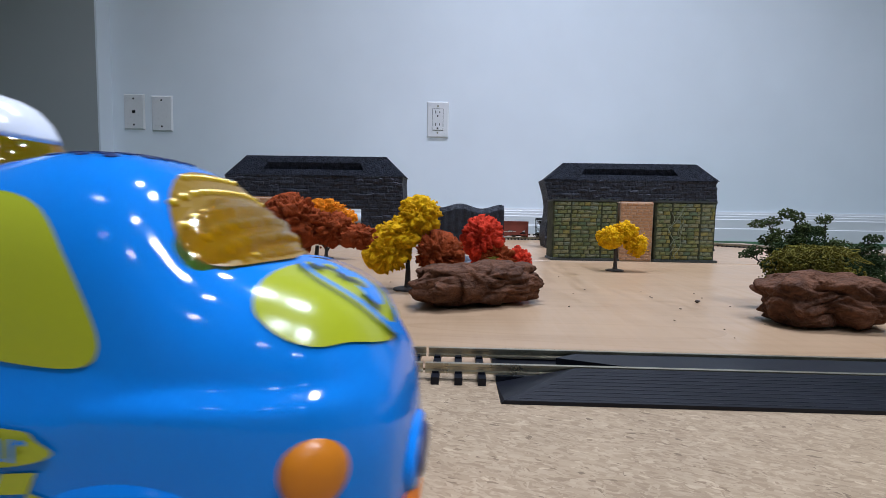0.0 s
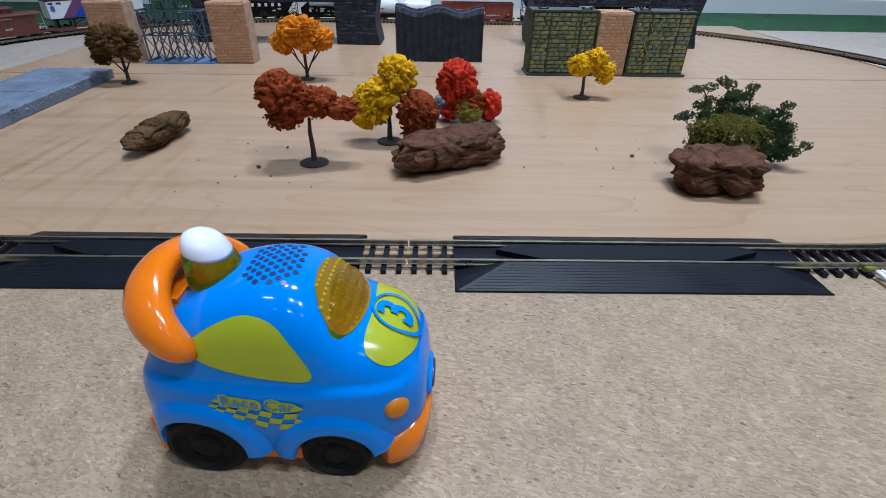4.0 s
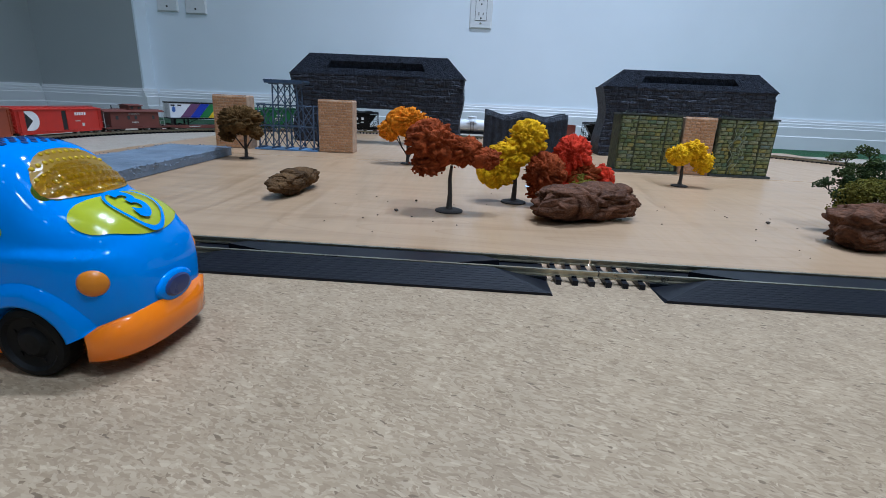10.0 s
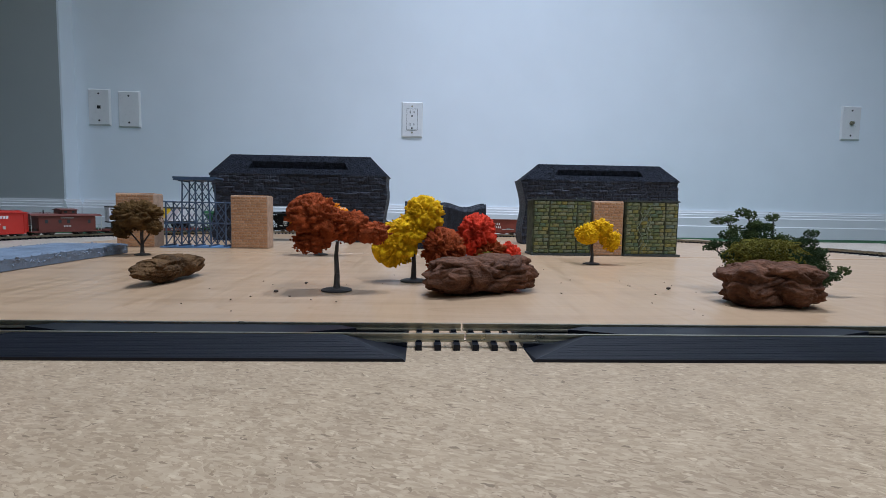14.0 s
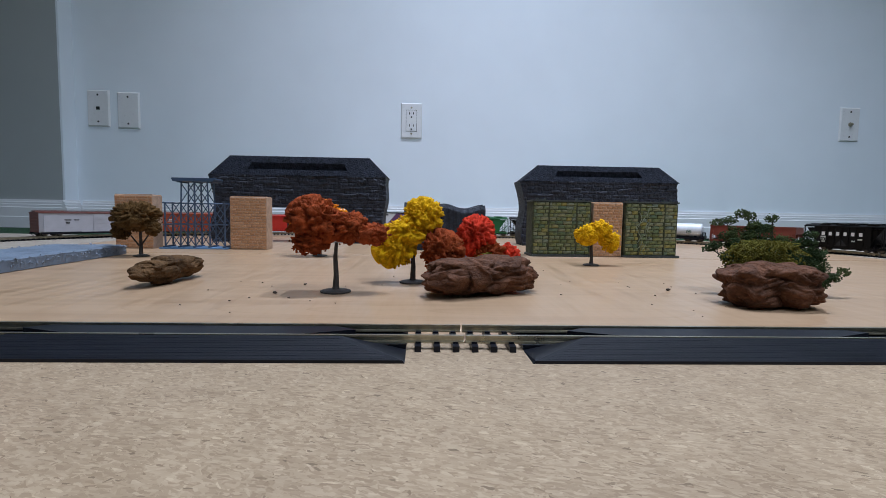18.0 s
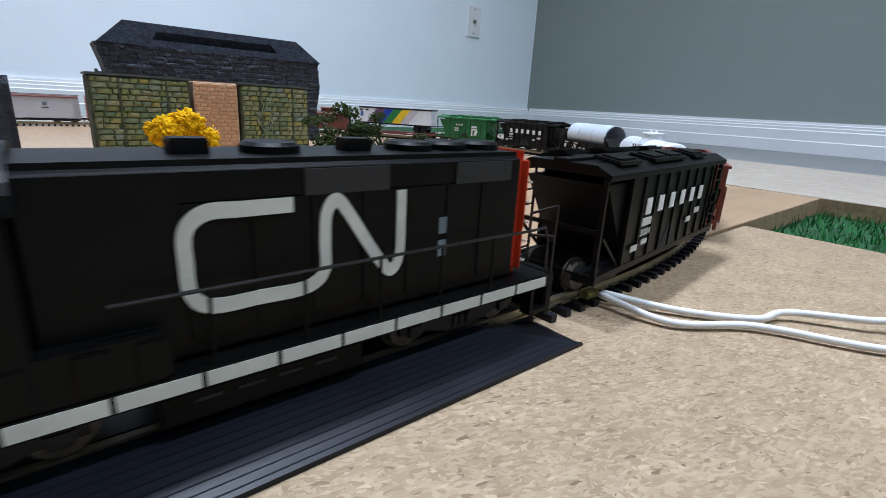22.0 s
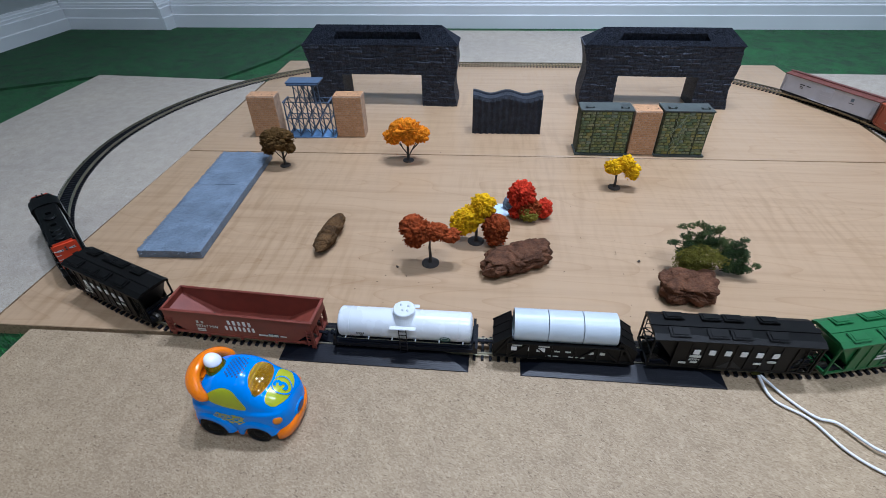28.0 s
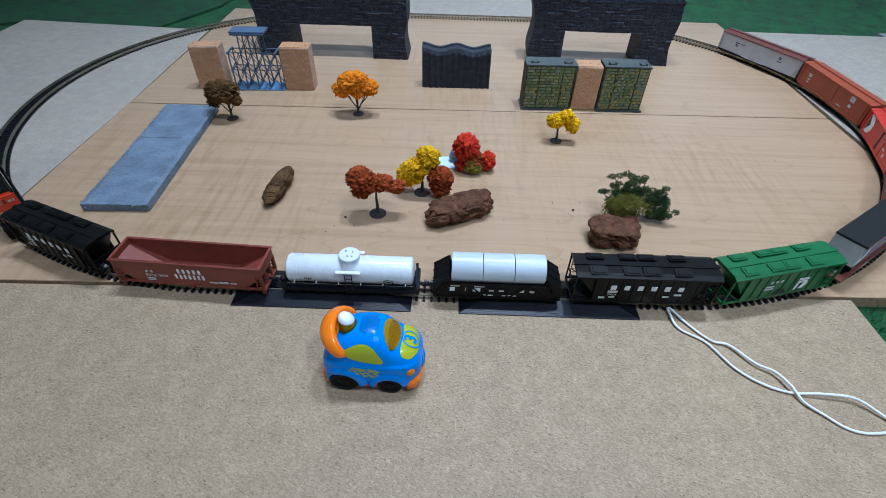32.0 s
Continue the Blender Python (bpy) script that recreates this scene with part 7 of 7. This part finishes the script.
    part("beacon_core", leaning([(0.0048, 0.0004), (0.0040, 0.0092), (0.0004, 0.0096)], 20, base), TOY_GOLD, th)
    part("beacon_cap", leaning([(0.0065, 0.0103), (0.0064, 0.0112), (0.0057, 0.0132), (0.0044, 0.0149), (0.0025, 0.0158), (0.0003, 0.0161)], 36, base), TOY_WHITE, th, "white beacon cap", smooth=True)
    # spoiler
    bm = bmesh.new()
    line = []
    for i in range(45):
        a = math.radians(-90 + 180 * i / 44)
        c = max(0.0, math.cos(a))
        line.append(Vector((-0.0172 - 0.0165 * c ** 0.85, 0.0214 * math.sin(a), 0.0453 + 0.0143 * c ** 0.80)))
    rings = []
    nl = len(line)
    for i, p in enumerate(line):
        d = (line[min(i + 1, nl - 1)] - line[max(i - 1, 0)]).normalized()
        u = abs(i / (nl - 1) - 0.5) * 2
        tip = math.sqrt(max(0.03, 1 - (max(0.0, u - 0.86) / 0.145) ** 2))
        big, thin = (0.0038 + 0.0039 * (1 - u ** 2.0)) * tip, (0.0036 + 0.0010 * (1 - u ** 4)) * tip
        out = Vector((-0.55, 1.3 * (p.y / 0.022) ** 3, 0.80)).normalized()
        side = d.cross(out).normalized()
        out = side.cross(d).normalized()
        rings.append([bm.verts.new(p + side * big * math.cos(a) + out * thin * math.sin(a)) for a in [2 * math.pi * k / 16 for k in range(16)]])
    for a, b in zip(rings, rings[1:]):
        for k in range(16):
            bm.faces.new((a[k], a[(k + 1) % 16], b[(k + 1) % 16], b[k]))
    bm.faces.new(rings[0])
    bm.faces.new(rings[-1])
    bmesh.ops.recalc_face_normals(bm, faces=bm.faces[:])
    part("spoiler", bm, TOY_ORANGE, th, "curved orange rear spoiler", smooth=True)
    part("spoiler_mount", boxed(-0.0335, -0.0225, -0.0120, 0.0120, 0.0470, 0.0550, 0.0030, 3), TOY_ORANGE, th)
    # headlights, badge, loudspeaker holes
    for s in (-1, 1):
        m = Matrix.Translation((0.0345, s * 0.0196, 0.0280)) @ Matrix.Rotation(math.radians(s * 56), 4, "Z") @ Matrix.Rotation(math.radians(78), 4, "Y")
        part("headlight_bezel", revolve(bmesh.new(), [(0.0045, -0.004), (0.0045, -0.0002), (0.0041, 0.0006), (0.0038, 0.0006)], 28, m), TOY_BLUE, th, smooth=True)
        part("headlight", revolve(bmesh.new(), [(0.0038, -0.003), (0.0038, 0.0009), (0.0032, 0.0018), (0.0018, 0.0025), (0.0002, 0.0027)], 28, m), TOY_AMBER_DISC, th, "amber round headlight", smooth=True)
    m = Matrix.Translation((0.0431, 0, 0.0208)) @ Matrix.Rotation(math.radians(90), 4, "Y") @ Matrix.Diagonal((0.62, 1.10, 1, 1))
    part("badge_rim", revolve(bmesh.new(), [(0.0076, -0.004), (0.0076, 0.0002), (0.0068, 0.0008), (0.0050, 0.0009)], 28, m), TOY_BLUE, th, smooth=True)
    part("badge", revolve(bmesh.new(), [(0.0052, -0.002), (0.0052, 0.0012), (0.0044, 0.0016), (0.0002, 0.0017)], 28, m), TOY_BADGE, th, "navy oval badge")
    # flat navy discs on the shell stand in for the shade inside the holes
    dot = shared("hole", "loudspeaker_hole", lambda: revolve(bmesh.new(), [(0.00085, 0.0), (0.00085, 0.0002), (0.0001, 0.0002)], 10), TOY_BADGE)
    for i in range(8):
        for j in range(-3, 4):
            x, y = -0.0065 + i * 0.0019, j * 0.0030 + (0.0015 if i % 2 else 0)
            if abs(y) > 0.0100 or (i in (0, 7) and abs(y) > 0.007):
                continue
            z = top_z(x, y)
            nx, ny = top_z(x - 0.001, y) - top_z(x + 0.001, y), top_z(x, y - 0.001) - top_z(x, y + 0.001)
            q = Vector((nx, ny, 0.002)).to_track_quat("Z", "Y").to_matrix().to_4x4()
            put("loudspeaker_hole", dot, th, Matrix.Translation((x, y, z - 0.00005)) @ q)
    return th


TOY = build_toy()
TOY_ROWS = [(0.0, -0.0145, -0.0685, -2.0), (0.2, -0.0355, -0.0695, -1.5), (0.5, -0.0365, -0.070, -1.5), (0.8, -0.042, -0.0695, -1.5), (1.0, -0.0418, -0.0685, -2.0), (1.2, -0.0455, -0.0685, -1.8), (1.5, -0.042, -0.068, -1.0), (1.8, -0.028, -0.0695, -1.3), (2.0, -0.0118, -0.0704, -1.5), (2.2, 0.025, -0.0705, -1.2), (2.5, 0.0348, -0.0725, -1.2), (3.5, 0.012, -0.071, -2.0), (4.3, -0.010, -0.0692, -2.3),
            (4.5, -0.0081, -0.0692, -2.4), (4.8, 0.0478, -0.0730, -2.2), (5.0, 0.0465, -0.0738, -1.9), (5.5, 0.0463, -0.0735, -2.1), (5.8, 0.0408, -0.0705, -2.8), (6.0, 0.0116, -0.0705, -3.2), (6.2, -0.0163, -0.0687, -2.0), (6.5, -0.0066, -0.0705, -1.2), (6.8, 0.0471, -0.0727, -2.6), (7.0, 0.0483, -0.0734, -1.6), (7.5, 0.0495, -0.0725, -2.0), (8.0, 0.0502, -0.0735, -2.1), (8.5, 0.0495, -0.073, -2.0),
            (9.0, 0.0334, -0.072, -0.9), (9.2, -0.0214, -0.0712, -0.6), (9.5, -0.0737, -0.0690, -1.4), (10.0, -0.1708, -0.0620, -2.3), (10.3, -0.178, -0.0608, -2.5), (10.5, -0.1785, -0.0606, -2.5), (26.0, -0.1775, -0.0590, -2.6), (26.5, -0.1765, -0.0588, -2.6), (28.5, -0.1785, -0.0600, -3.4), (29.0, -0.1774, -0.0590, -3.2), (29.3, -0.1750, -0.0625, -3.0), (29.5, -0.1724, -0.0640, -2.5), (29.8, -0.1032, -0.0660, -1.8), (30.0, -0.0606, -0.0660, -1.8),
            (30.2, -0.0505, -0.0675, -2.0), (30.5, -0.0703, -0.0685, -1.9), (30.8, -0.1368, -0.0690, -1.9), (31.0, -0.1549, -0.0690, -1.9), (31.2, -0.1268, -0.0686, -2.0), (31.5, -0.0512, -0.0676, -2.3), (31.7, -0.0220, -0.0680, -2.1), (31.9, -0.0240, -0.0680, -2.1), (32.0, -0.0261, -0.0678, -2.1)]
# ---- wall plates ----
def wall_plate(name, x, z, label, kind):
    """A bevelled white plate with screws, on the wall."""
    th = thing(name, pose(x, WY, z), label, "wall plate", "wall plates")
    bm = bmesh.new()
    w, h = 0.035, 0.0575
    lo = [bm.verts.new((sx * w, 0.0, sz * h)) for sx, sz in ((-1, -1), (1, -1), (1, 1), (-1, 1))]
    hi = [bm.verts.new((sx * (w - 0.004), -0.0052, sz * (h - 0.004))) for sx, sz in ((-1, -1), (1, -1), (1, 1), (-1, 1))]
    fs = [bm.faces.new(hi)] + [bm.faces.new((lo[i], lo[(i + 1) % 4], hi[(i + 1) % 4], hi[i])) for i in range(4)]
    bmesh.ops.recalc_face_normals(bm, faces=fs)
    part("plate", bm, PLATE, th)
    for sz in (-1, 1):
        part("screw", rod((0, -0.0050, sz * 0.042), (0, -0.0060, sz * 0.042), 0.0030, seg=14), DARK if kind != "outlet" else RAIL, th)
    if kind == "outlet":
        part("gap", boxed(-0.0178, 0.0178, -0.0056, -0.0050, -0.0345, 0.0345), DARK, th)
        part("insert", boxed(-0.0168, 0.0168, -0.0066, -0.0050, -0.0335, 0.0335, 0.0006), PLATE, th)
        for z0 in (-0.0195, 0.0195):
            for xx, hh in ((-0.0064, 0.0045), (0.0064, 0.0036)):
                part("slot", boxed(xx - 0.0012, xx + 0.0012, -0.0071, -0.0064, z0 + 0.004 - hh, z0 + 0.004 + hh), DARK, th)
            part("earth_hole", rod((0, -0.0064, z0 - 0.0085), (0, -0.0071, z0 - 0.0085), 0.0027, seg=12), DARK, th)
    elif kind == "jack":
        part("jack", boxed(-0.0055, 0.0055, -0.0058, -0.0050, -0.0050, 0.0050), DARK, th)
    elif kind == "knob":
        part("connector", revolve(bmesh.new(), [(0.0072, 0.0), (0.0072, 0.002), (0.0048, 0.0025), (0.0048, 0.009), (0.001, 0.0092)], 18, Matrix.Translation((0, -0.005, 0)) @ Matrix.Rotation(math.pi / 2, 4, "X")), RAIL, th)


wall_plate("wall_outlet", -0.0345, 0.357, "white double power outlet on the wall", "outlet")
wall_plate("jack_plate", -1.0305, 0.371, "white wall plate with a jack", "jack")
wall_plate("blank_plate", -0.9375, 0.3665, "blank white wall plate with two screws", "blank")
wall_plate("cable_plate", 1.4605, 0.3825, "white wall plate with a round connector", "knob")

# ---- ceiling downlights ----
GLOW, gt, gb = nodes_of("lamp_glow")
gb.inputs["Emission Color"].default_value, gb.inputs["Emission Strength"].default_value = (0.88, 0.96, 1.0, 1), 18.0
for lx, ly, watts, cone in DOWNLIGHTS:
    th = thing("downlight", pose(lx, ly, CEILING), "round recessed ceiling downlight", "ceiling light", "downlights")
    part("ring", revolve(bmesh.new(), [(0.080, 0.0), (0.102, 0.0), (0.102, -0.004), (0.094, -0.008), (0.080, -0.006)], 32), TRIM, th)
    part("lens", rod((0, 0, -0.0005), (0, 0, -0.003), 0.079, seg=32), GLOW, th)

# ---- the feeder cable ----
CABLE = mat("white_cable_plastic", (0.72, 0.72, 0.72), 0.4, var=0.05)
TERMINAL = mat("brass_terminal", (0.32, 0.30, 0.10), 0.4, metal=0.6, var=0.3, scale=200)
cable = thing("feeder_cable", Matrix(), "pair of white twisted cables joined to the track", "cable")
part("strand", tube(bmesh.new(), smooth_line([(0.2585, 0.0125, 0.004), (0.262, -0.011, 0.002), (0.283, -0.028, 0.002), (0.298, -0.055, 0.002), (0.316, -0.071, 0.002), (0.337, -0.079, 0.0022), (0.362, -0.081, 0.005), (0.387, -0.085, 0.006), (0.405, -0.100, 0.003), (0.43, -0.128, 0.0018), (0.52, -0.16, 0.0018), (0.60, -0.21, -0.008), (0.75, -0.31, -0.0125), (1.1, -0.6, -0.0125)], 8), 0.0012, 10), CABLE, cable, smooth=True)
part("strand", tube(bmesh.new(), smooth_line([(0.2605, 0.0130, 0.004), (0.274, -0.008, 0.002), (0.289, -0.026, 0.0022), (0.303, -0.031, 0.003), (0.318, -0.051, 0.004), (0.331, -0.060, 0.005), (0.338, -0.074, 0.0055), (0.343, -0.088, 0.003), (0.355, -0.099, 0.0018), (0.367, -0.110, 0.0018), (0.383, -0.114, 0.0018), (0.41, -0.112, 0.0018), (0.46, -0.115, 0.0018), (0.53, -0.14, 0.0018), (0.61, -0.19, -0.008), (0.77, -0.29, -0.0125), (1.12, -0.58, -0.0125)], 8), 0.0012, 10), CABLE, cable, smooth=True)
for y in (CY - R - 0.0105, CY - R + 0.0105):
    part("terminal", boxed(0.2545, 0.2615, y - 0.0018, y + 0.0018, 0.0018, 0.0044, 0.0004), TERMINAL, cable)

# ---- the green bush ----
LEAF, LEAF_DARK = foam("leaf_green", (0.072, 0.098, 0.034)), foam("leaf_dark_green", (0.042, 0.068, 0.027))
MOSS = foam("yellow_green_moss", (0.15, 0.135, 0.024), 0.5)


def sprig_bush():
    """Twiggy green sprigs at both sides of a mossy heap, behind the rock."""
    th = thing("bush", pose(0.262, 0.158, 0), "dark green leafy bush round a heap of moss", "bush", "model bushes")
    rnd = random.Random(77)
    clumps("moss_pad", (-0.017, -0.005, 0.0225), (0.027, 0.016, 0.0155), 560, 0.0016, 801, MOSS, th)
    clumps("moss_pad", (-0.016, -0.003, 0.010), (0.016, 0.013, 0.010), 160, 0.0019, 802, MOSS, th)
    for k in range(150):
        a = rnd.uniform(0, 2 * math.pi)
        x, y, z = -0.017 + 0.024 * math.cos(a) * rnd.random() ** 0.5, -0.006 + 0.014 * math.sin(a) * rnd.random() ** 0.5, 0.030
        z = 0.024 + 0.014 * (1 - min(1, ((x + 0.017) / 0.026) ** 2)) ** 0.5
        pts = [(x, y - 0.004, z), (x + rnd.uniform(-0.004, 0.004), y - 0.006, z + rnd.uniform(0.001, 0.003)), (x + rnd.uniform(-0.009, 0.009), y - 0.008 + rnd.uniform(-0.004, 0.004), z + rnd.uniform(-0.004, 0.002))]
        part("moss_strand", tube(bmesh.new(), pts, 0.0003, 4), MOSS, th)
    limbs = [((-0.016, 0.006, 0.008), (-0.047, 0.008, 0.030), LEAF_DARK), ((-0.012, 0.008, 0.010), (-0.037, 0.012, 0.052), LEAF), ((-0.008, 0.009, 0.012), (-0.018, 0.012, 0.058), LEAF), ((-0.002, 0.010, 0.012), (-0.006, 0.016, 0.046), LEAF_DARK), ((0.006, 0.010, 0.012), (0.008, 0.014, 0.052), LEAF),
             ((0.014, 0.006, 0.010), (0.034, 0.008, 0.040), LEAF_DARK), ((0.018, 0.004, 0.010), (0.046, 0.004, 0.030), LEAF_DARK), ((0.018, 0.0, 0.008), (0.050, 0.0, 0.016), LEAF), ((0.016, 0.0, 0.006), (0.046, -0.004, 0.010), LEAF_DARK), ((-0.012, 0.006, 0.010), (-0.030, 0.010, 0.040), LEAF_DARK), ((0.010, 0.008, 0.010), (0.026, 0.012, 0.034), LEAF_DARK)]
    limbs = [((a[0] * 0.82, *a[1:]), (b[0] * 0.82, *b[1:]), mt) for a, b, mt in limbs]
    for n, (a, b, mt) in enumerate(limbs):
        a, b = Vector(a), Vector(b)
        part("stem", rod(a, b, 0.0008, 0.0004, 6), TRUNK, th)
        for k in range(9):
            p = a.lerp(b, 0.25 + 0.75 * k / 8)
            q = p + Vector((rnd.uniform(-0.007, 0.007), rnd.uniform(-0.006, 0.006), rnd.uniform(-0.002, 0.006)))
            part("twig", rod(p, q, 0.0004, 0.0002, 5), TRUNK, th)
            clumps("sprig", tuple(q), (0.0056, 0.0044, 0.0034), 34, 0.0012, 900 + n * 10 + k, mt, th)
    for k, (c, rad, num) in enumerate((((0.027, 0.004, 0.021), (0.015, 0.011, 0.014), 620), ((-0.022, 0.008, 0.032), (0.012, 0.008, 0.012), 300), ((-0.008, 0.010, 0.042), (0.012, 0.008, 0.010), 300), ((0.012, 0.010, 0.034), (0.010, 0.008, 0.010), 260))):
        clumps("foliage", c, rad, num, 0.0010, 990 + k, LEAF if k % 2 else LEAF_DARK, th)


sprig_bush()

# ---- crumbs on the plywood ----
CRUMB = mat("dark_crumb", (0.05, 0.032, 0.02), 0.8, var=0.4)


def crumb_mesh(k):
    bm = bmesh.new()
    bmesh.ops.create_icosphere(bm, subdivisions=1, radius=1.0)
    rnd = random.Random(k)
    for v in bm.verts:
        v.co *= rnd.uniform(0.6, 1.2)
        v.co.z *= 0.55
    me = bpy.data.meshes.new("crumb")
    bm.to_mesh(me)
    bm.free()
    me.materials.append(CRUMB)
    return me


CRUMBS = [crumb_mesh(k) for k in range(4)]
rnd = random.Random(5)
spots = [(0.192, 0.174, 0.0019), (-0.091, 0.144, 0.0019), (-0.081, 0.184, 0.0014), (-0.078, 0.128, 0.0008), (-0.110, 0.116, 0.0007), (-0.062, 0.118, 0.0006), (0.170, 0.150, 0.0007), (0.168, 0.187, 0.0007)]
spots += [(rnd.uniform(0.10, 0.21), rnd.uniform(0.08, 0.23), rnd.uniform(0.0004, 0.0007)) for k in range(12)] + [(rnd.uniform(-0.14, -0.02), rnd.uniform(0.06, 0.20), rnd.uniform(0.0004, 0.0008)) for k in range(10)] + [(rnd.uniform(-0.44, 0.6), rnd.uniform(0.06, 0.8), rnd.uniform(0.0004, 0.0008)) for k in range(18)]
for k, (x, y, r) in enumerate(spots):
    ob = new("crumb", CRUMBS[k % 4])
    ob.matrix_basis = pose(x, y, r * 0.45, 0, 0, rnd.uniform(0, 360)) @ Matrix.Diagonal((r * 1.3, r, r, 1))
    tagged(ob, "small dark brown crumb lying on plywood", "crumb", "crumbs on the boards")


# ---- artificial turf blades where the floor shows near by ----
def turf_patch():
    rng = np.random.default_rng(3)
    n = 16000
    x, y = rng.uniform(0.46, 1.15, n), rng.uniform(-0.42, 0.045, n)
    keep = ~((x > 0.675) & (y > -0.006)) & ~((x < 0.675) & (y > 0.043)) & (x > 0.466)
    x, y = x[keep], y[keep]
    x2, y2 = rng.uniform(-0.505, -0.455, 1500), rng.uniform(-0.30, 0.018, 1500)
    x, y = np.r_[x, x2], np.r_[y, y2]
    n = len(x)
    a, h, lean = rng.uniform(0, 6.3, n), rng.uniform(0.004, 0.009, n), rng.uniform(-0.004, 0.004, (n, 2))
    w = 0.0007
    base = np.stack([x, y, np.full(n, FLOOR)], 1)
    side = np.stack([np.cos(a) * w, np.sin(a) * w, 0 * a], 1)
    tip = base + np.stack([lean[:, 0], lean[:, 1], h], 1)
    vs = np.stack([base - side, base + side, tip], 1).reshape(-1, 3)
    fs = np.arange(3 * n).reshape(-1, 3)
    me = bpy.data.meshes.new("turf_blades")
    me.from_pydata(vs.tolist(), [], fs.tolist())
    me.materials.append(BLADE)
    tagged(new("turf_blades", me), "short green artificial turf blades", "turf", "", "stuff")


turf_patch()
# a second turf mat lying over the first by the wall
MAT_EDGE = mat("turf_mat_dark", (0.006, 0.055, 0.014), 0.8, var=0.5, scale=30, fine=700, bump=0.9, dist=0.003)
bm = bmesh.new()
prism(bm, [(-1.44, 0.60), (-0.985, 0.85), (-0.66, 0.84), (-0.58, 1.02), (-0.545, 1.335), (-1.44, 1.335)], FLOOR, FLOOR + 0.006, "z")
tagged(part("turf_mat", bm, MAT_EDGE), "green turf mat overlapping the floor turf", "mat")
# ---- motion ----
SHIFT = [(0.0, 1.744), (13.0, 1.744), (13.5, 1.759), (14.0, 1.797), (14.5, 1.842), (15.5, 1.968), (16.5, 2.122), (17.0, 2.203), (17.6, 2.293), (18.0, 2.355), (18.6, 2.453), (19.0, 2.522), (19.5, 2.617), (20.0, 2.716), (20.5, 2.812), (21.0, 2.912), (21.5, 3.012), (22.0, 3.104), (22.5, 3.208), (23.0, 3.312), (23.5, 3.412), (24.0, 3.513), (24.5, 3.613), (25.0, 3.694), (25.5, 3.754), (26.0, 3.784), (26.5, 3.787), (32.0, 3.787)]


def shift_at(t):
    """How far the train has run at t seconds, smooth through the table."""
    ts, vs = [a for a, _ in SHIFT], [b for _, b in SHIFT]
    if t <= 13.0 or t >= 26.5:
        return float(np.interp(t, ts, vs))
    i = max(k for k in range(len(ts)) if ts[k] <= t)
    i = min(i, len(ts) - 2)
    def slope(k):
        return 0.0 if k <= 1 or k >= len(ts) - 2 else (vs[k + 1] - vs[k - 1]) / (ts[k + 1] - ts[k - 1])
    h = ts[i + 1] - ts[i]
    u = (t - ts[i]) / h
    return vs[i] * (1 + 2 * u) * (1 - u) ** 2 + slope(i) * h * u * (1 - u) ** 2 + vs[i + 1] * u * u * (3 - 2 * u) + slope(i + 1) * h * u * u * (u - 1)


def car_pose(s, half):
    """A vehicle whose two trucks, half metres either way of s, stand on the rails."""
    xa, ya, _ = on_track(s + half)
    xb, yb, _ = on_track(s - half)
    return pose((xa + xb) / 2, (ya + yb) / 2, 0, 0, 0, math.degrees(math.atan2(ya - yb, xa - xb)))


def swivel(s, half, x):
    """How far a truck turns on its vehicle to lie along the rails."""
    d = on_track(s + math.copysign(half, x))[2] - math.degrees(car_pose(s, half).to_euler().z)
    return (d + 180) % 360 - 180


def roll_rows(r):
    """The turn of a toy wheel as the car rolls, in steps under a quarter turn."""
    rows, turn = [(0.0, 0.0)], 0.0
    for (t0, x0, y0, a0), (t1, x1, y1, a1) in zip(TOY_ROWS, TOY_ROWS[1:]):
        d = math.degrees((x1 - x0) / r)
        n = max(1, math.ceil(abs(d) / 60))
        for k in range(1, n + 1):
            rows.append((t0 + (t1 - t0) * k / n, turn + d * k / n))
        turn += d
    return rows


def motions():
    times = [0.0, 13.0] + [13.0 + 0.25 * k for k in range(1, 55)] + [32.0]
    for vehicle, centre, half in TRAIN:
        walk(vehicle, [(t, car_pose(centre + shift_at(t), half)) for t in times])
        for bogie in [c for c in vehicle.children if c.name.split(".")[0] == "truck"]:
            x, _, z = bogie.location
            walk(bogie, [(t, pose(x, 0, z, 0, 0, swivel(centre + shift_at(t), half, x))) for t in times])
    walk(TOY, [(t, pose(x, y, 0, 0, 0, rz)) for t, x, y, rz in TOY_ROWS])
    for wheel in [c for c in TOY.children if c.name.split(".")[0] == "wheel"]:
        m, r = wheel.matrix_basis.copy(), wheel.location.z
        walk(wheel, [(t, Matrix.Translation(m.translation) @ Matrix.Rotation(math.radians(a), 4, "Y") @ m.to_3x3().to_4x4()) for t, a in roll_rows(r)])


motions()
